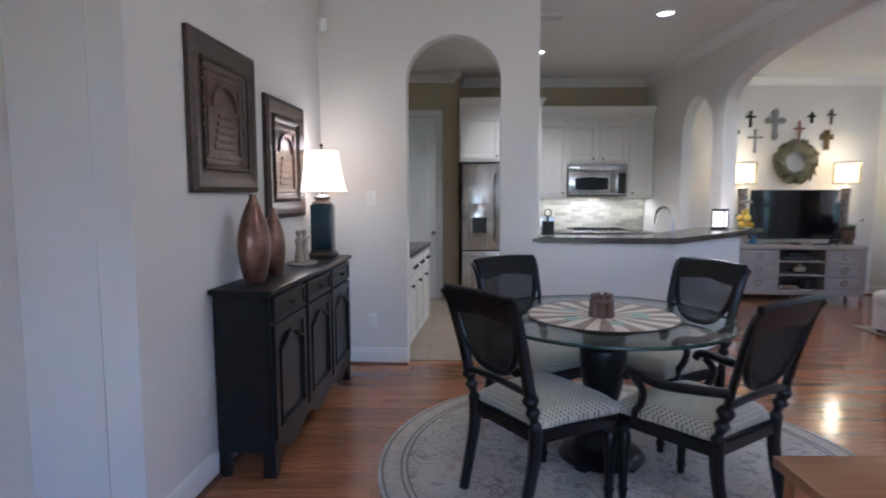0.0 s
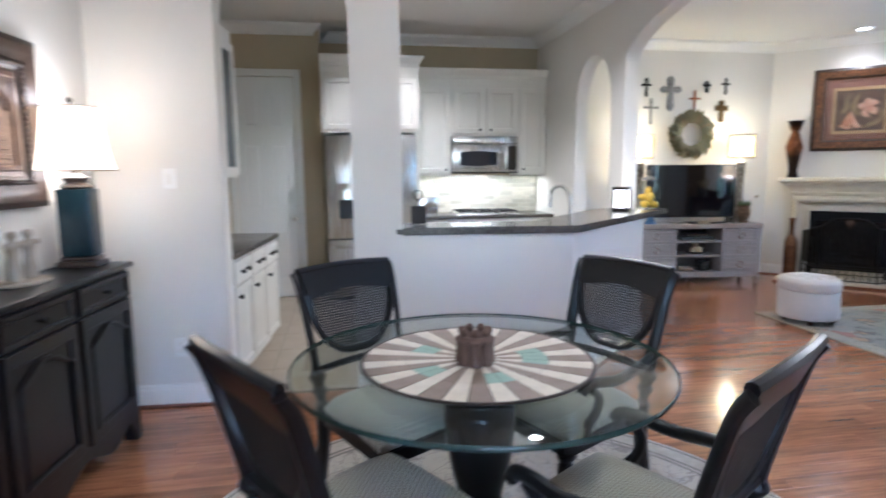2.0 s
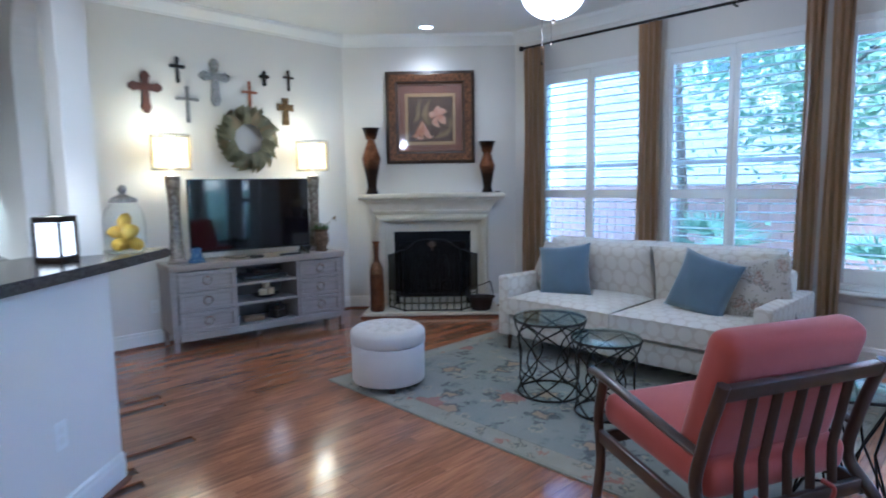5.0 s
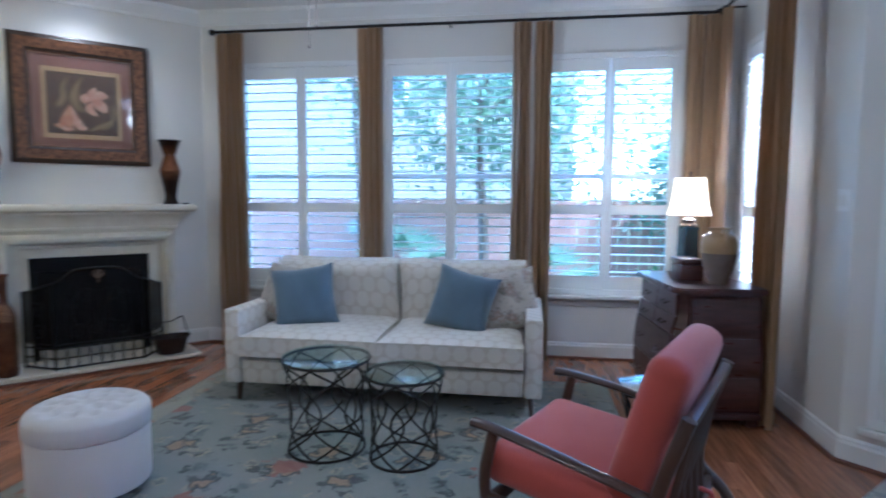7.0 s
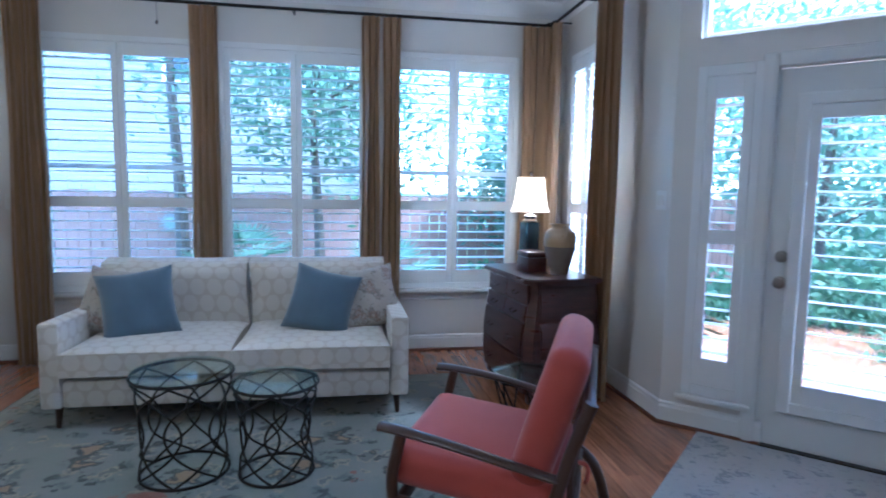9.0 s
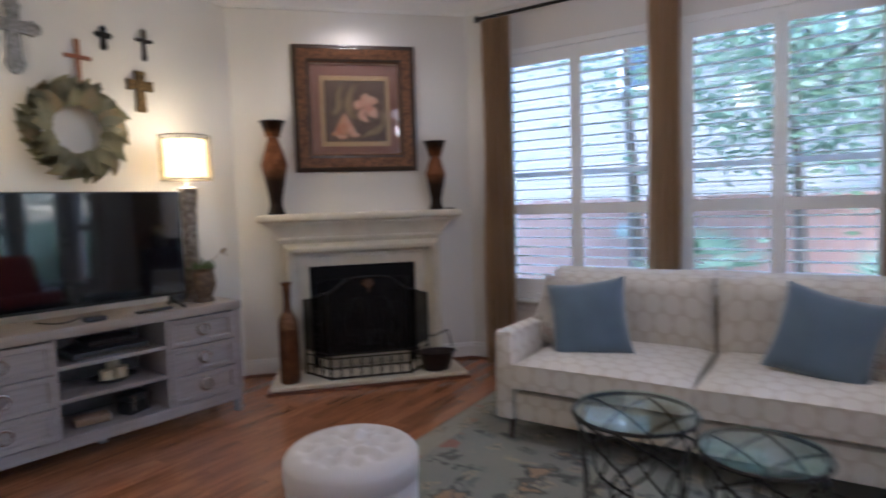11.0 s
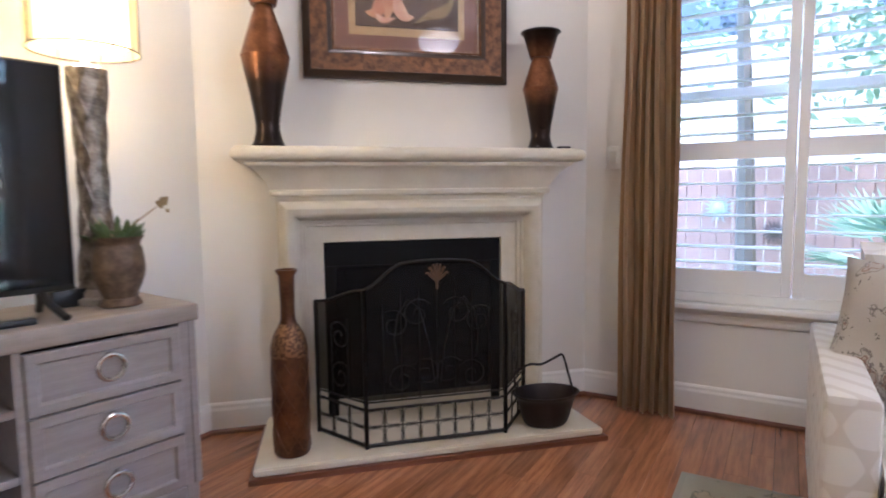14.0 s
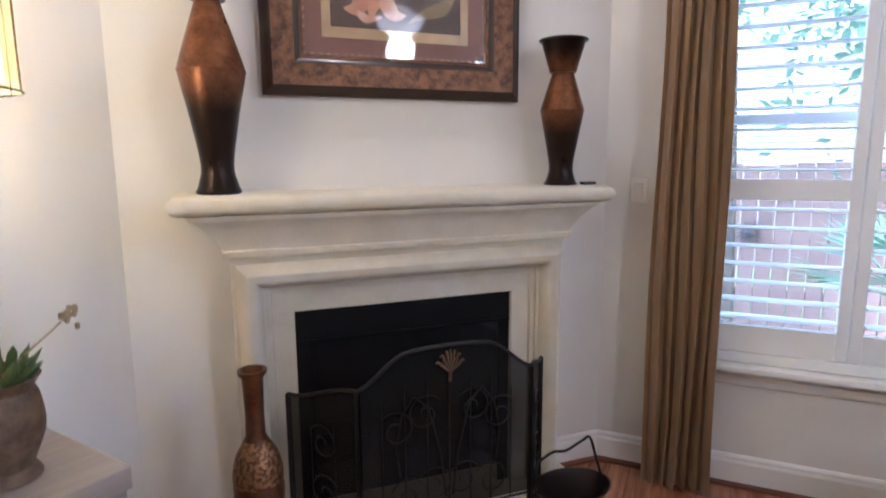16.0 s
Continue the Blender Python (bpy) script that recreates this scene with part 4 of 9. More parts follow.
PETAL2 = mat("orange_lily_print", (0.42, 0.17, 0.09), 0.6, second=(0.52, 0.30, 0.17), scale=16, bump=0, amount=0.9)
ROPE = mat("pale_rope_bead", (0.42, 0.30, 0.20), 0.45, 0.3, scale=40, bump=0.1)
PICGLASS = glass("picture_glass", (1, 1, 1), 0.03, 1.45)
framed("framed_print", FM @ Matrix.Translation((0.0, -0.001, 2.12)), 0.975, 1.0,
       [(0.035, 0.028, 0.045, DARKFRAME, "outer_frame"), (0.075, 0.046, 0.034, GOLDFRAME, "gilded_frame"), (0.022, 0.034, 0.024, DARKFRAME, "inner_frame"), (0.010, 0.026, 0.022, GOLDFRAME, "bead")],
       "framed floral print in a wide dark copper frame", flower_print)

# ---- living room ----
GREYWOOD = mat("grey_washed_wood", (0.33, 0.29, 0.265), 0.5, second=(0.255, 0.22, 0.20), scale=5, fine=40, stretch=(1, 9, 9), bump=0.08, amount=0.8)
GREYTOP = mat("grey_washed_top", (0.34, 0.285, 0.24), 0.45, second=(0.27, 0.22, 0.185), scale=5, fine=40, stretch=(1, 9, 9), bump=0.08, amount=0.8)
# console wood darkened: the shade inside the open shelves is put into this colour
NOOK_SHADE = mat("shaded_shelf_back", (0.10, 0.085, 0.075), 0.6, scale=5, bump=0.05)

SM = pose(4.19, 7.71, 0, 0, 0, -7.0)
SW, SD, SH = 1.61, 0.41, 0.745


def panel_front(parent, name, x0, x1, z0, z1, y, material, rim=0.04, knob=None, thick=0.02):
    """A recessed-panel drawer or door front facing -y."""
    bm = bmesh.new()
    f, e = y - thick * 0.5, 0.003
    loops = []
    for inset, depth in ((0, y + thick * 0.5), (0, f + e), (e, f), (rim - e, f), (rim, f + e), (rim + 0.004, y - 0.0005)):
        loops.append([bm.verts.new((a, depth, c)) for a, c in ((x0 + inset, z0 + inset), (x1 - inset, z0 + inset), (x1 - inset, z1 - inset), (x0 + inset, z1 - inset))])
    for a, b in zip(loops, loops[1:]):
        for q in range(4):
            bm.faces.new((a[q], a[(q + 1) % 4], b[(q + 1) % 4], b[q]))
    bm.faces.new(loops[-1])
    bm.faces.new(loops[0][::-1])
    return part(name, bm, material, parent, "", None)


stand = thing("tv_stand", "grey washed wooden media console with ring-pull drawers", "tv stand", SM)
bm = bmesh.new()
box(bm, -0.01, SW + 0.01, -0.012, SD + 0.01, SH - 0.055, SH, 0.006)
part("top", bm, GREYTOP, stand)
bm = bmesh.new()
c0, c1 = 0.548, 1.115
for a, b in ((0.0, 0.022), (c0 - 0.02, c0), (c1, c1 + 0.02), (SW - 0.022, SW)):
    side = bmesh.new()
    box(side, a, b, 0.0, SD - 0.012, 0.1505, SH - 0.056)
    part("upright", side, GREYWOOD, stand, "", None)
box(bm, 0.022, SW - 0.022, 0.0305, SD - 0.012, 0.125, 0.15)
part("bottom_board", bm, GREYWOOD, stand, "", None)
bm = bmesh.new()
box(bm, 0.056, SW - 0.056, -0.006, 0.03, 0.088, 0.153, 0.003, 1)
part("bottom_rail", bm, GREYWOOD, stand, "", None)
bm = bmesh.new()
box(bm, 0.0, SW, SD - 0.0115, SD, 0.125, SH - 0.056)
part("back_panel", bm, NOOK_SHADE, stand, "", None)
for z in (0.335, 0.515):
    bm = bmesh.new()
    box(bm, c0, c1, 0.012, SD - 0.013, z, z + 0.022, 0.002, 1)
    part("shelf", bm, GREYWOOD, stand, "", None)
for x0, x1 in ((0.0565, c0 - 0.022), (c1 + 0.022, SW - 0.0565)):
    for k in range(3):
        z0 = 0.158 + k * 0.176
        d = panel_front(stand, "drawer", x0, x1, z0, z0 + 0.170, -0.001, GREYWOOD, 0.03)
        bm = bmesh.new()
        cx, cz = (x0 + x1) / 2, z0 + 0.092
        tube(bm, [(cx + 0.036 * math.cos(q * math.pi / 12), -0.018, cz + 0.036 * math.sin(q * math.pi / 12)) for q in range(24)], 0.0065, 8, True)
        lathe(bm, [(0, 0), (0.009, 0), (0.009, 0.018), (0, 0.02)], 12, pose(cx, 0.0, cz + 0.034, 90, 0, 0))
        part("ring_pull", bm, CHROME, d, "silver ring pull")
for x in (0.0, SW - 0.055):
    for y in (0.002, SD - 0.058):
        bm = bmesh.new()
        vs = box(bm, x, x + 0.055, y, y + 0.055, 0.0, SH - 0.057)
        for v in vs:
            if v.co.z < 0.01:
                v.co.x += (0.028 + x - v.co.x) * 0.35
                v.co.y += (0.028 + y - v.co.y) * 0.35
        part("leg", bm, GREYWOOD, stand, "", None)
bm = bmesh.new()
box(bm, SW / 2 - 0.02, SW / 2 + 0.02, SD / 2 - 0.02, SD / 2 + 0.02, 0.0, 0.124)
part("centre_foot", bm, GREYWOOD, stand, "", None)


def on_stand(x, y, z=SH + 0.0005, turn=0.0):
    return SM @ pose(x, y, z, 0, 0, turn)


# television
tv = thing("television", "large black flat-screen television switched off on the console", "television", on_stand(0.775, 0.17, SH + 0.001, -2.5))
TW, TZ0, TZ1 = 1.10, 0.07, 0.72
bm = bmesh.new()
box(bm, -TW / 2, TW / 2, -0.012, 0.03, TZ0, TZ1, 0.006)
box(bm, -TW * 0.38, TW * 0.38, 0.028, 0.06, TZ0 + 0.05, TZ0 + 0.42, 0.01)
part("body", bm, BLACK, tv)
bm = bmesh.new()
box(bm, -TW / 2 + 0.008, TW / 2 - 0.008, -0.0135, -0.0115, TZ0 + 0.018, TZ1 - 0.008)
part("screen", bm, SCREEN, tv, "glossy dark screen", None)
for s in (-1, 1):
    bm = bmesh.new()
    x = s * TW * 0.42
    tube(bm, [(x, 0.01, TZ0 + 0.01), (x + s * 0.012, -0.03, 0.04), (x + s * 0.03, -0.11, 0.006)], 0.011, 8)
    tube(bm, [(x, 0.01, TZ0 + 0.01), (x + s * 0.012, 0.05, 0.04), (x + s * 0.02, 0.10, 0.006)], 0.011, 8)
    part("foot", bm, BLACK, tv)
bm = bmesh.new()
tube(bm, curve_pts([(-0.25, 0.05, 0.01), (-0.18, -0.06, 0.007), (-0.1, -0.04, 0.007), (-0.02, 0.06, 0.01)], 8), 0.004, 6)
part("cable", bm, BLACK, tv)

# lamps either side of the television
def drum_shade_mat(name, colour, strength):
    m = glowing(name, colour, strength)
    nt = m.node_tree
    b = nt.nodes["Principled BSDF"]
    tc, nz, mr = nt.nodes.new("ShaderNodeTexCoord"), nt.nodes.new("ShaderNodeTexNoise"), nt.nodes.new("ShaderNodeMapRange")
    nz.inputs["Scale"].default_value = 60
    nt.links.new(tc.outputs["Object"], nz.inputs["Vector"])
    nt.links.new(nz.outputs[0], mr.inputs["Value"])
    mr.inputs["To Min"].default_value, mr.inputs["To Max"].default_value = strength * 0.85, strength * 1.15
    nt.links.new(mr.outputs[0], b.inputs["Emission Strength"])
    return m


SHADE_WARM = drum_shade_mat("lit_drum_shade", (1.0, 0.82, 0.45), 0.13)
SHADE_WHITE = drum_shade_mat("lit_white_shade", (1.0, 0.84, 0.62), 0.10)
SHEER = mat("sheer_outer_shade", (0.55, 0.47, 0.25), 0.8, scale=20, bump=0.1)
sb = SHEER.node_tree.nodes["Principled BSDF"]
sb.inputs["Alpha"].default_value = 0.35
SILVERED = mat("tarnished_silver", (0.36, 0.31, 0.25), 0.35, 0.75, second=(0.12, 0.09, 0.07), scale=30, fine=120, bump=0.3, amount=0.9)


def tv_lamp(m):
    ob = thing("table_lamp", "tall tarnished-silver lattice lamp with a lit double drum shade", "lamp", m, "lamps beside the television")
    bm = bmesh.new()
    prof = smooth_profile([(0.062, 0.045), (0.058, 0.09), (0.047, 0.25), (0.042, 0.40), (0.046, 0.56), (0.060, 0.745)], 6)
    lathe(bm, prof + [(0.05, 0.75), (0, 0.75)], 28)
    part("column", bm, SILVERED, ob)
    bm = bmesh.new()
    def rad(z):
        for (r0, z0), (r1, z1) in zip(prof, prof[1:]):
            if z0 <= z <= z1:
                return r0 + (r1 - r0) * (z - z0) / max(1e-6, z1 - z0)
        return prof[-1][0]
    for k in range(6):
        for way in (1, -1):
            pts = []
            for q in range(25):
                z = 0.05 + 0.69 * q / 24
                an = k * math.pi / 3 + way * q * 0.22
                r = rad(z) + 0.001
                pts.append((r * math.cos(an), r * math.sin(an), z))
            tube(bm, pts, 0.0038, 4)
    part("lattice", bm, SILVERED, ob)
    bm = bmesh.new()
    lathe(bm, [(0, 0), (0.082, 0), (0.084, 0.018), (0.070, 0.024), (0.068, 0.04), (0.060, 0.05), (0, 0.05)], 28)
    part("base", bm, GREYTOP, ob)
    bm = bmesh.new()
    tube(bm, [(0, 0, 0.75), (0, 0, 1.03)], 0.011, 8)
    part("stem", bm, CABINET, ob)
    bm = bmesh.new()
    lathe(bm, [(0.128, 0.825), (0.128, 1.06)], 36)
    bmesh.ops.solidify(bm, geom=bm.faces[:], thickness=0.002)
    part("shade", bm, SHADE_WARM, ob, "glowing cream inner shade")
    bm = bmesh.new()
    lathe(bm, [(0.158, 0.80), (0.158, 1.085)], 36)
    o = part("outer_shade", bm, SHEER, ob, "sheer yellowish outer shade", 40)
    for z in (0.80, 1.085):
        bm = bmesh.new()
        tube(bm, [(0.159 * math.cos(q * math.pi / 18), 0.159 * math.sin(q * math.pi / 18), z) for q in range(36)], 0.003, 5, True)
        part("shade_ring", bm, BRONZE, ob)
    for q in range(8):
        an = q * math.pi / 4
        bm = bmesh.new()
        tube(bm, [(0.1595 * math.cos(an), 0.1595 * math.sin(an), 0.80), (0.1595 * math.cos(an), 0.1595 * math.sin(an), 1.085)], 0.002, 4)
        part("shade_wire", bm, BRONZE, ob)
    p = m.translation
    for z in (1.12, 0.79):
        lamp("bulb", "POINT", (p.x, p.y, p.z + z), 2.05, (1.0, 0.80, 0.46), 0.05)
    return ob


lamp_a = tv_lamp(Matrix.Translation((4.315, 7.85, SH + 0.001)))
tv_lamp(Matrix.Translation((5.66, 7.81, SH + 0.001)))

# potted plant, blue ornament, boxes and remotes
POT = mat("carved_brown_pot", (0.16, 0.10, 0.055), 0.55, second=(0.06, 0.035, 0.02), scale=40, fine=120, bump=0.6, amount=0.9)
SUCC = mat("succulent_green", (0.085, 0.13, 0.04), 0.5, second=(0.14, 0.17, 0.06), scale=14, bump=0.05)
TWIG = mat("dry_twig", (0.30, 0.22, 0.12), 0.7, scale=12)
plant = thing("potted_plant", "small green succulent in a carved brown urn", "plant", Matrix.Translation((5.655, 7.69, SH + 0.001)) @ Matrix.Diagonal((1.15, 1.15, 1.15, 1)))
bm = bmesh.new()
lathe(bm, smooth_profile([(0.0, 0.0), (0.052, 0.0), (0.046, 0.02), (0.045, 0.03), (0.066, 0.09), (0.062, 0.15), (0.056, 0.17), (0.068, 0.19)]) + [(0.058, 0.188), (0.05, 0.165), (0, 0.165)], 28)
part("pot", bm, POT, plant, "carved brown urn")
bm = bmesh.new()
for k in range(46):
    an, el = random.uniform(0, 6.28), random.uniform(0.15, 1.3)
    ln, w = random.uniform(0.035, 0.075), random.uniform(0.014, 0.024)
    m = pose(0.03 * math.cos(an), 0.03 * math.sin(an), 0.175, 0, 0, math.degrees(an)) @ pose(0, 0, 0, 0, -math.degrees(el), 0)
    pts = [(0, 0, 0), (ln * 0.4, w / 2, 0.005), (ln * 0.8, w / 2.4, 0.006), (ln, 0, 0.008), (ln * 0.8, -w / 2.4, 0.006), (ln * 0.4, -w / 2, 0.005)]
    top = [bm.verts.new(m @ Vector(p)) for p in pts]
    tip = bm.verts.new(m @ Vector((ln * 0.5, 0, -0.006)))
    bm.faces.new(top)
    for i in range(6):
        bm.faces.new((top[(i + 1) % 6], top[i], tip))
part("leaves", bm, SUCC, plant, "fleshy green leaves")
bm = bmesh.new()
tube(bm, curve_pts([(0.01, 0, 0.19), (0.05, -0.02, 0.23), (0.09, -0.03, 0.26), (0.125, -0.03, 0.285)], 5), 0.003, 5, False, 0.0015)
tube(bm, curve_pts([(-0.01, 0, 0.19), (-0.05, -0.02, 0.22), (-0.08, -0.03, 0.25)], 5), 0.0025, 5, False, 0.0015)
for k in range(12):
    p = Vector((0.105 + random.uniform(0, 0.03), -0.03 + random.uniform(-0.012, 0.012), 0.275 + random.uniform(-0.02, 0.02)))
    obox(bm, Matrix.Translation(p), 0.009, 0.007, 0.012, 0.002, 1)
part("flower_stalk", bm, TWIG, plant, "thin pale flower stalk")
bm = bmesh.new()
for k in range(9):
    z = 0.006 + k * 0.014
    w = 0.062 - 0.018 * math.sin(math.pi * k / 8)
    obox(bm, pose(0, 0, z, 0, 0, k * 9), 2 * w, 1.3 * w, 0.012, 0.003, 1)
solo("blue_ornament", bm, mat("blue_glass_stack", (0.07, 0.16, 0.36), 0.25, second=(0.25, 0.36, 0.5), scale=30, fine=120, amount=0.9), "twisted stack ornament in blue glass", "ornament", Matrix.Translation((4.45, 7.78, SH + 0.001)))
bm = bmesh.new()
box(bm, -0.055, 0.055, -0.04, 0.04, 0, 0.028, 0.01)
solo("set_top_box", bm, BLACK, "small rounded black streaming box", "electronics", on_stand(0.76, 0.06))
for x, a in ((1.06, 70), (1.12, 60)):
    bm = bmesh.new()
    box(bm, -0.075, 0.075, -0.022, 0.022, 0, 0.018, 0.006)
    solo("remote_control", bm, BLACK, "black remote control lying on the console", "remote control", on_stand(x, 0.07, turn=a - 60), "remote controls")
bm = bmesh.new()
box(bm, 0, 0.10, 0, 0.06, 0, 0.055, 0.004)
solo("router", bm, BLACK, "small black box behind the television", "electronics", on_stand(1.30, 0.25))
player = thing("dvd_player", "slim black disc player on the upper shelf", "electronics", on_stand(0.64, 0.05, 0.5375))
bm = bmesh.new()
box(bm, 0, 0.40, 0, 0.26, 0.004, 0.042, 0.003)
part("body", bm, BLACK, player)
bm = bmesh.new()
box(bm, 0.01, 0.39, -0.002, 0.001, 0.008, 0.014)
part("trim_strip", bm, CHROME, player, "silver front strip", None)
bm = bmesh.new()
box(bm, 0.13, 0.40, 0.10, 0.30, 0.06, 0.075, 0.003)
box(bm, 0.14, 0.39, 0.12, 0.28, 0.0425, 0.06)
solo("cable_box", bm, BRONZE, "dark brown box stacked on the disc player", "electronics", on_stand(0.62, 0.04, 0.5375))
WAX = mat("cream_wax", (0.62, 0.50, 0.32), 0.5, second=(0.55, 0.40, 0.22), scale=10, bump=0.05)
dish = thing("candle_dish", "dark oval dish with three cream pillar candles", "candle dish", on_stand(0.88, 0.19, 0.3575))
bm = bmesh.new()
lathe(bm, [(0, 0), (0.08, 0), (0.13, 0.022), (0.135, 0.028), (0.125, 0.026), (0.08, 0.008), (0, 0.008)], 32, IDENT, 1, 0.75)
part("dish", bm, BRONZE, dish)
for x, y, h, r in ((-0.045, -0.03, 0.075, 0.035), (0.03, -0.04, 0.085, 0.034), (0.015, 0.035, 0.12, 0.036)):
    bm = bmesh.new()
    lathe(bm, [(0, 0.0085), (r, 0.0085), (r, h), (r * 0.8, h - 0.004), (r * 0.3, h - 0.012), (0, h - 0.012)], 20, Matrix.Translation((x, y, 0)))
    part("candle", bm, WAX, dish)
chest = thing("trinket_box", "small black box with metal corners", "box", on_stand(0.97, 0.15, 0.1505, 20))
bm = bmesh.new()
box(bm, -0.07, 0.07, -0.05, 0.05, 0, 0.075, 0.004)
part("body", bm, BLACK, chest)
bm = bmesh.new()
box(bm, -0.072, 0.072, -0.052, 0.052, 0.077, 0.115, 0.006)
part("lid", bm, BLACK, chest)
for x in (-0.045, 0.045):
    bm = bmesh.new()
    box(bm, x - 0.006, x + 0.006, -0.0545, -0.0525, 0.02, 0.11)
    part("strap", bm, CHROME, chest, "silver strap", None)
bm = bmesh.new()
box(bm, -0.09, 0.09, -0.055, 0.055, 0, 0.045, 0.012)
solo("driftwood", bm, mat("pale_driftwood", (0.30, 0.20, 0.12), 0.7, second=(0.2, 0.12, 0.07), scale=14, stretch=(1, 5, 5), bump=0.3), "pale weathered block of wood on the lowest shelf", "ornament", on_stand(0.74, 0.16, 0.1505, -8))

# ---- wreath and crosses on the wall ----
WREATH = [mat("dried_leaf", c, 0.55, second=d, scale=12, bump=0.1) for c, d in (((0.30, 0.275, 0.16), (0.20, 0.19, 0.10)), ((0.24, 0.24, 0.15), (0.31, 0.28, 0.18)), ((0.33, 0.26, 0.15), (0.24, 0.20, 0.11)))]
wreath = thing("wreath", "round wreath of dried olive-green magnolia leaves", "wreath", Matrix.Translation((5.11, 8.125, 1.85)))
bm = bmesh.new()
tube(bm, [(0.20 * math.cos(q * math.pi / 16), -0.03, 0.20 * math.sin(q * math.pi / 16)) for q in range(32)], 0.022, 8, True)
part("ring", bm, TWIG, wreath)


def leaf_mesh(name, ln, w, material):
    bm = bmesh.new()
    n = 5
    rows = []
    for k in range(n + 1):
        u = k / n
        hw = w * 0.5 * math.sin(math.pi * (0.06 + 0.94 * u) ** 0.75) + 0.002
        lift = 0.02 * math.sin(math.pi * u)
        rows.append([bm.verts.new((u * ln, -hw, lift + 0.008)), bm.verts.new((u * ln, 0, lift - 0.002)), bm.verts.new((u * ln, hw, lift + 0.008))])
    for a, b in zip(rows, rows[1:]):
        for i in (0, 1):
            bm.faces.new((a[i], a[i + 1], b[i + 1], b[i]))
    bmesh.ops.solidify(bm, geom=bm.faces[:], thickness=0.0015)
    return mesh_of(bm, name, material, 60)


LEAVES = [leaf_mesh("leaf", 0.15, 0.076, m) for m in WREATH] + [leaf_mesh("leaf", 0.125, 0.068, m) for m in WREATH]
for k in range(78):
    an = 2 * math.pi * k / 78 + random.uniform(-0.06, 0.06)
    r = (0.15, 0.20, 0.25)[k % 3] + random.uniform(-0.008, 0.008)
    ob = new("leaf", LEAVES[random.choice((0, 0, 1, 2, 3, 4, 5))])
    ob.parent = wreath
    swing = (-28, 4, 38)[k % 3] + random.uniform(-16, 16)
    out = (-0.085, -0.066, -0.045)[k % 3] - random.uniform(0, 0.015)
    face = Matrix(((1, 0, 0, 0), (0, 0, -1, 0), (0, 1, 0, 0), (0, 0, 0, 1)))
    ob.matrix_basis = Matrix.Translation((r * math.cos(an) * 0.93, out, r * math.sin(an) * 0.93)) @ face @ pose(0, 0, 0, 0, 0, math.degrees(an) - 90 + 60 - swing) @ pose(0, 0, 0, random.uniform(-9, 9), -random.uniform(6, 18), 0)


def cross(x, z, h, w, t, material, label, flare=0.0, round_ends=0.0, low=0.35):
    """A wall cross of height h and width w, arms t thick, widening by flare toward the ends."""
    ob = bmesh.new()
    zc = h * (0.5 - low)
    def arm(dx, dz, ln):
        px, pz = -dz, dx
        pts = []
        for u, hw in ((0.0, t / 2), (0.72, t / 2 * (1 + flare * 0.4)), (0.86, t / 2 * (1 + flare)), (1.0, t / 2 * (1 + flare * 0.5))):
            pts.append((u * ln, hw))
        outline = [(dx * a + px * b, dz * a + pz * b + zc) for a, b in pts] + [(dx * a - px * b, dz * a - pz * b + zc) for a, b in reversed(pts)]
        b2 = bmesh.new()
        prism(b2, outline, -0.009, 0.009, Matrix(((1, 0, 0, 0), (0, 0, 1, 0), (0, 1, 0, 0), (0, 0, 0, 1))))
        merge(ob, b2)
        if round_ends:
            lathe(ob, [(0, -0.011), (round_ends, -0.008), (round_ends, 0.008), (0, 0.011)], 12, Matrix.Translation((dx * ln, 0, dz * ln + zc)) @ pose(0, 0, 0, 90, 0, 0))
    arm(1, 0, w / 2)
    arm(-1, 0, w / 2)
    arm(0, 1, h / 2 - zc)
    arm(0, -1, h / 2 + zc)
    lathe(ob, [(0, -0.014), (t * 0.55, -0.010), (t * 0.55, 0.010), (0, 0.014)], 16, Matrix.Translation((0, 0, zc)) @ pose(0, 0, 0, 90, 0, 0))
    return solo("wall_cross", ob, material, label, "cross", Matrix.Translation((x, 8.114, z)), "crosses on the wall")


REDWOOD = mat("dark_red_wood", (0.10, 0.035, 0.02), 0.45, second=(0.05, 0.018, 0.012), scale=20, bump=0.15)
PEWTER = mat("pewter", (0.34, 0.33, 0.31), 0.4, 0.7, second=(0.14, 0.13, 0.12), scale=50, bump=0.5, amount=0.9)
GOLD = mat("aged_gold", (0.24, 0.16, 0.06), 0.4, 0.6, second=(0.06, 0.035, 0.015), scale=60, bump=0.6, amount=1.0)
CHERRY = mat("cherry_wood", (0.28, 0.10, 0.04), 0.4, scale=12, stretch=(1, 1, 0.2), bump=0.05)
cross(4.236, 2.21, 0.30, 0.22, 0.05, REDWOOD, "dark red carved wooden cross", 0.7, 0.03)
cross(4.586, 2.135, 0.32, 0.20, 0.022, PEWTER, "slim twisted pewter cross", 0.5)
cross(4.514, 2.43, 0.20, 0.11, 0.022, IRON, "small dark iron cross", 0.6, 0.014)
cross(4.848, 2.355, 0.36, 0.22, 0.06, PEWTER, "ornate grey pewter cross with flared arms", 0.6, 0.036)
cross(5.183, 2.255, 0.30, 0.15, 0.022, CHERRY, "plain slim cherry wood cross", 0.0)
cross(5.346, 2.448, 0.13, 0.085, 0.026, IRON, "very small dark iron cross", 0.5, 0.012)
cross(5.612, 2.458, 0.19, 0.10, 0.018, BRONZE, "small thin bronze cross", 0.4, 0.01)
cross(5.565, 2.145, 0.27, 0.175, 0.058, GOLD, "broad aged gold relief cross", 0.25)

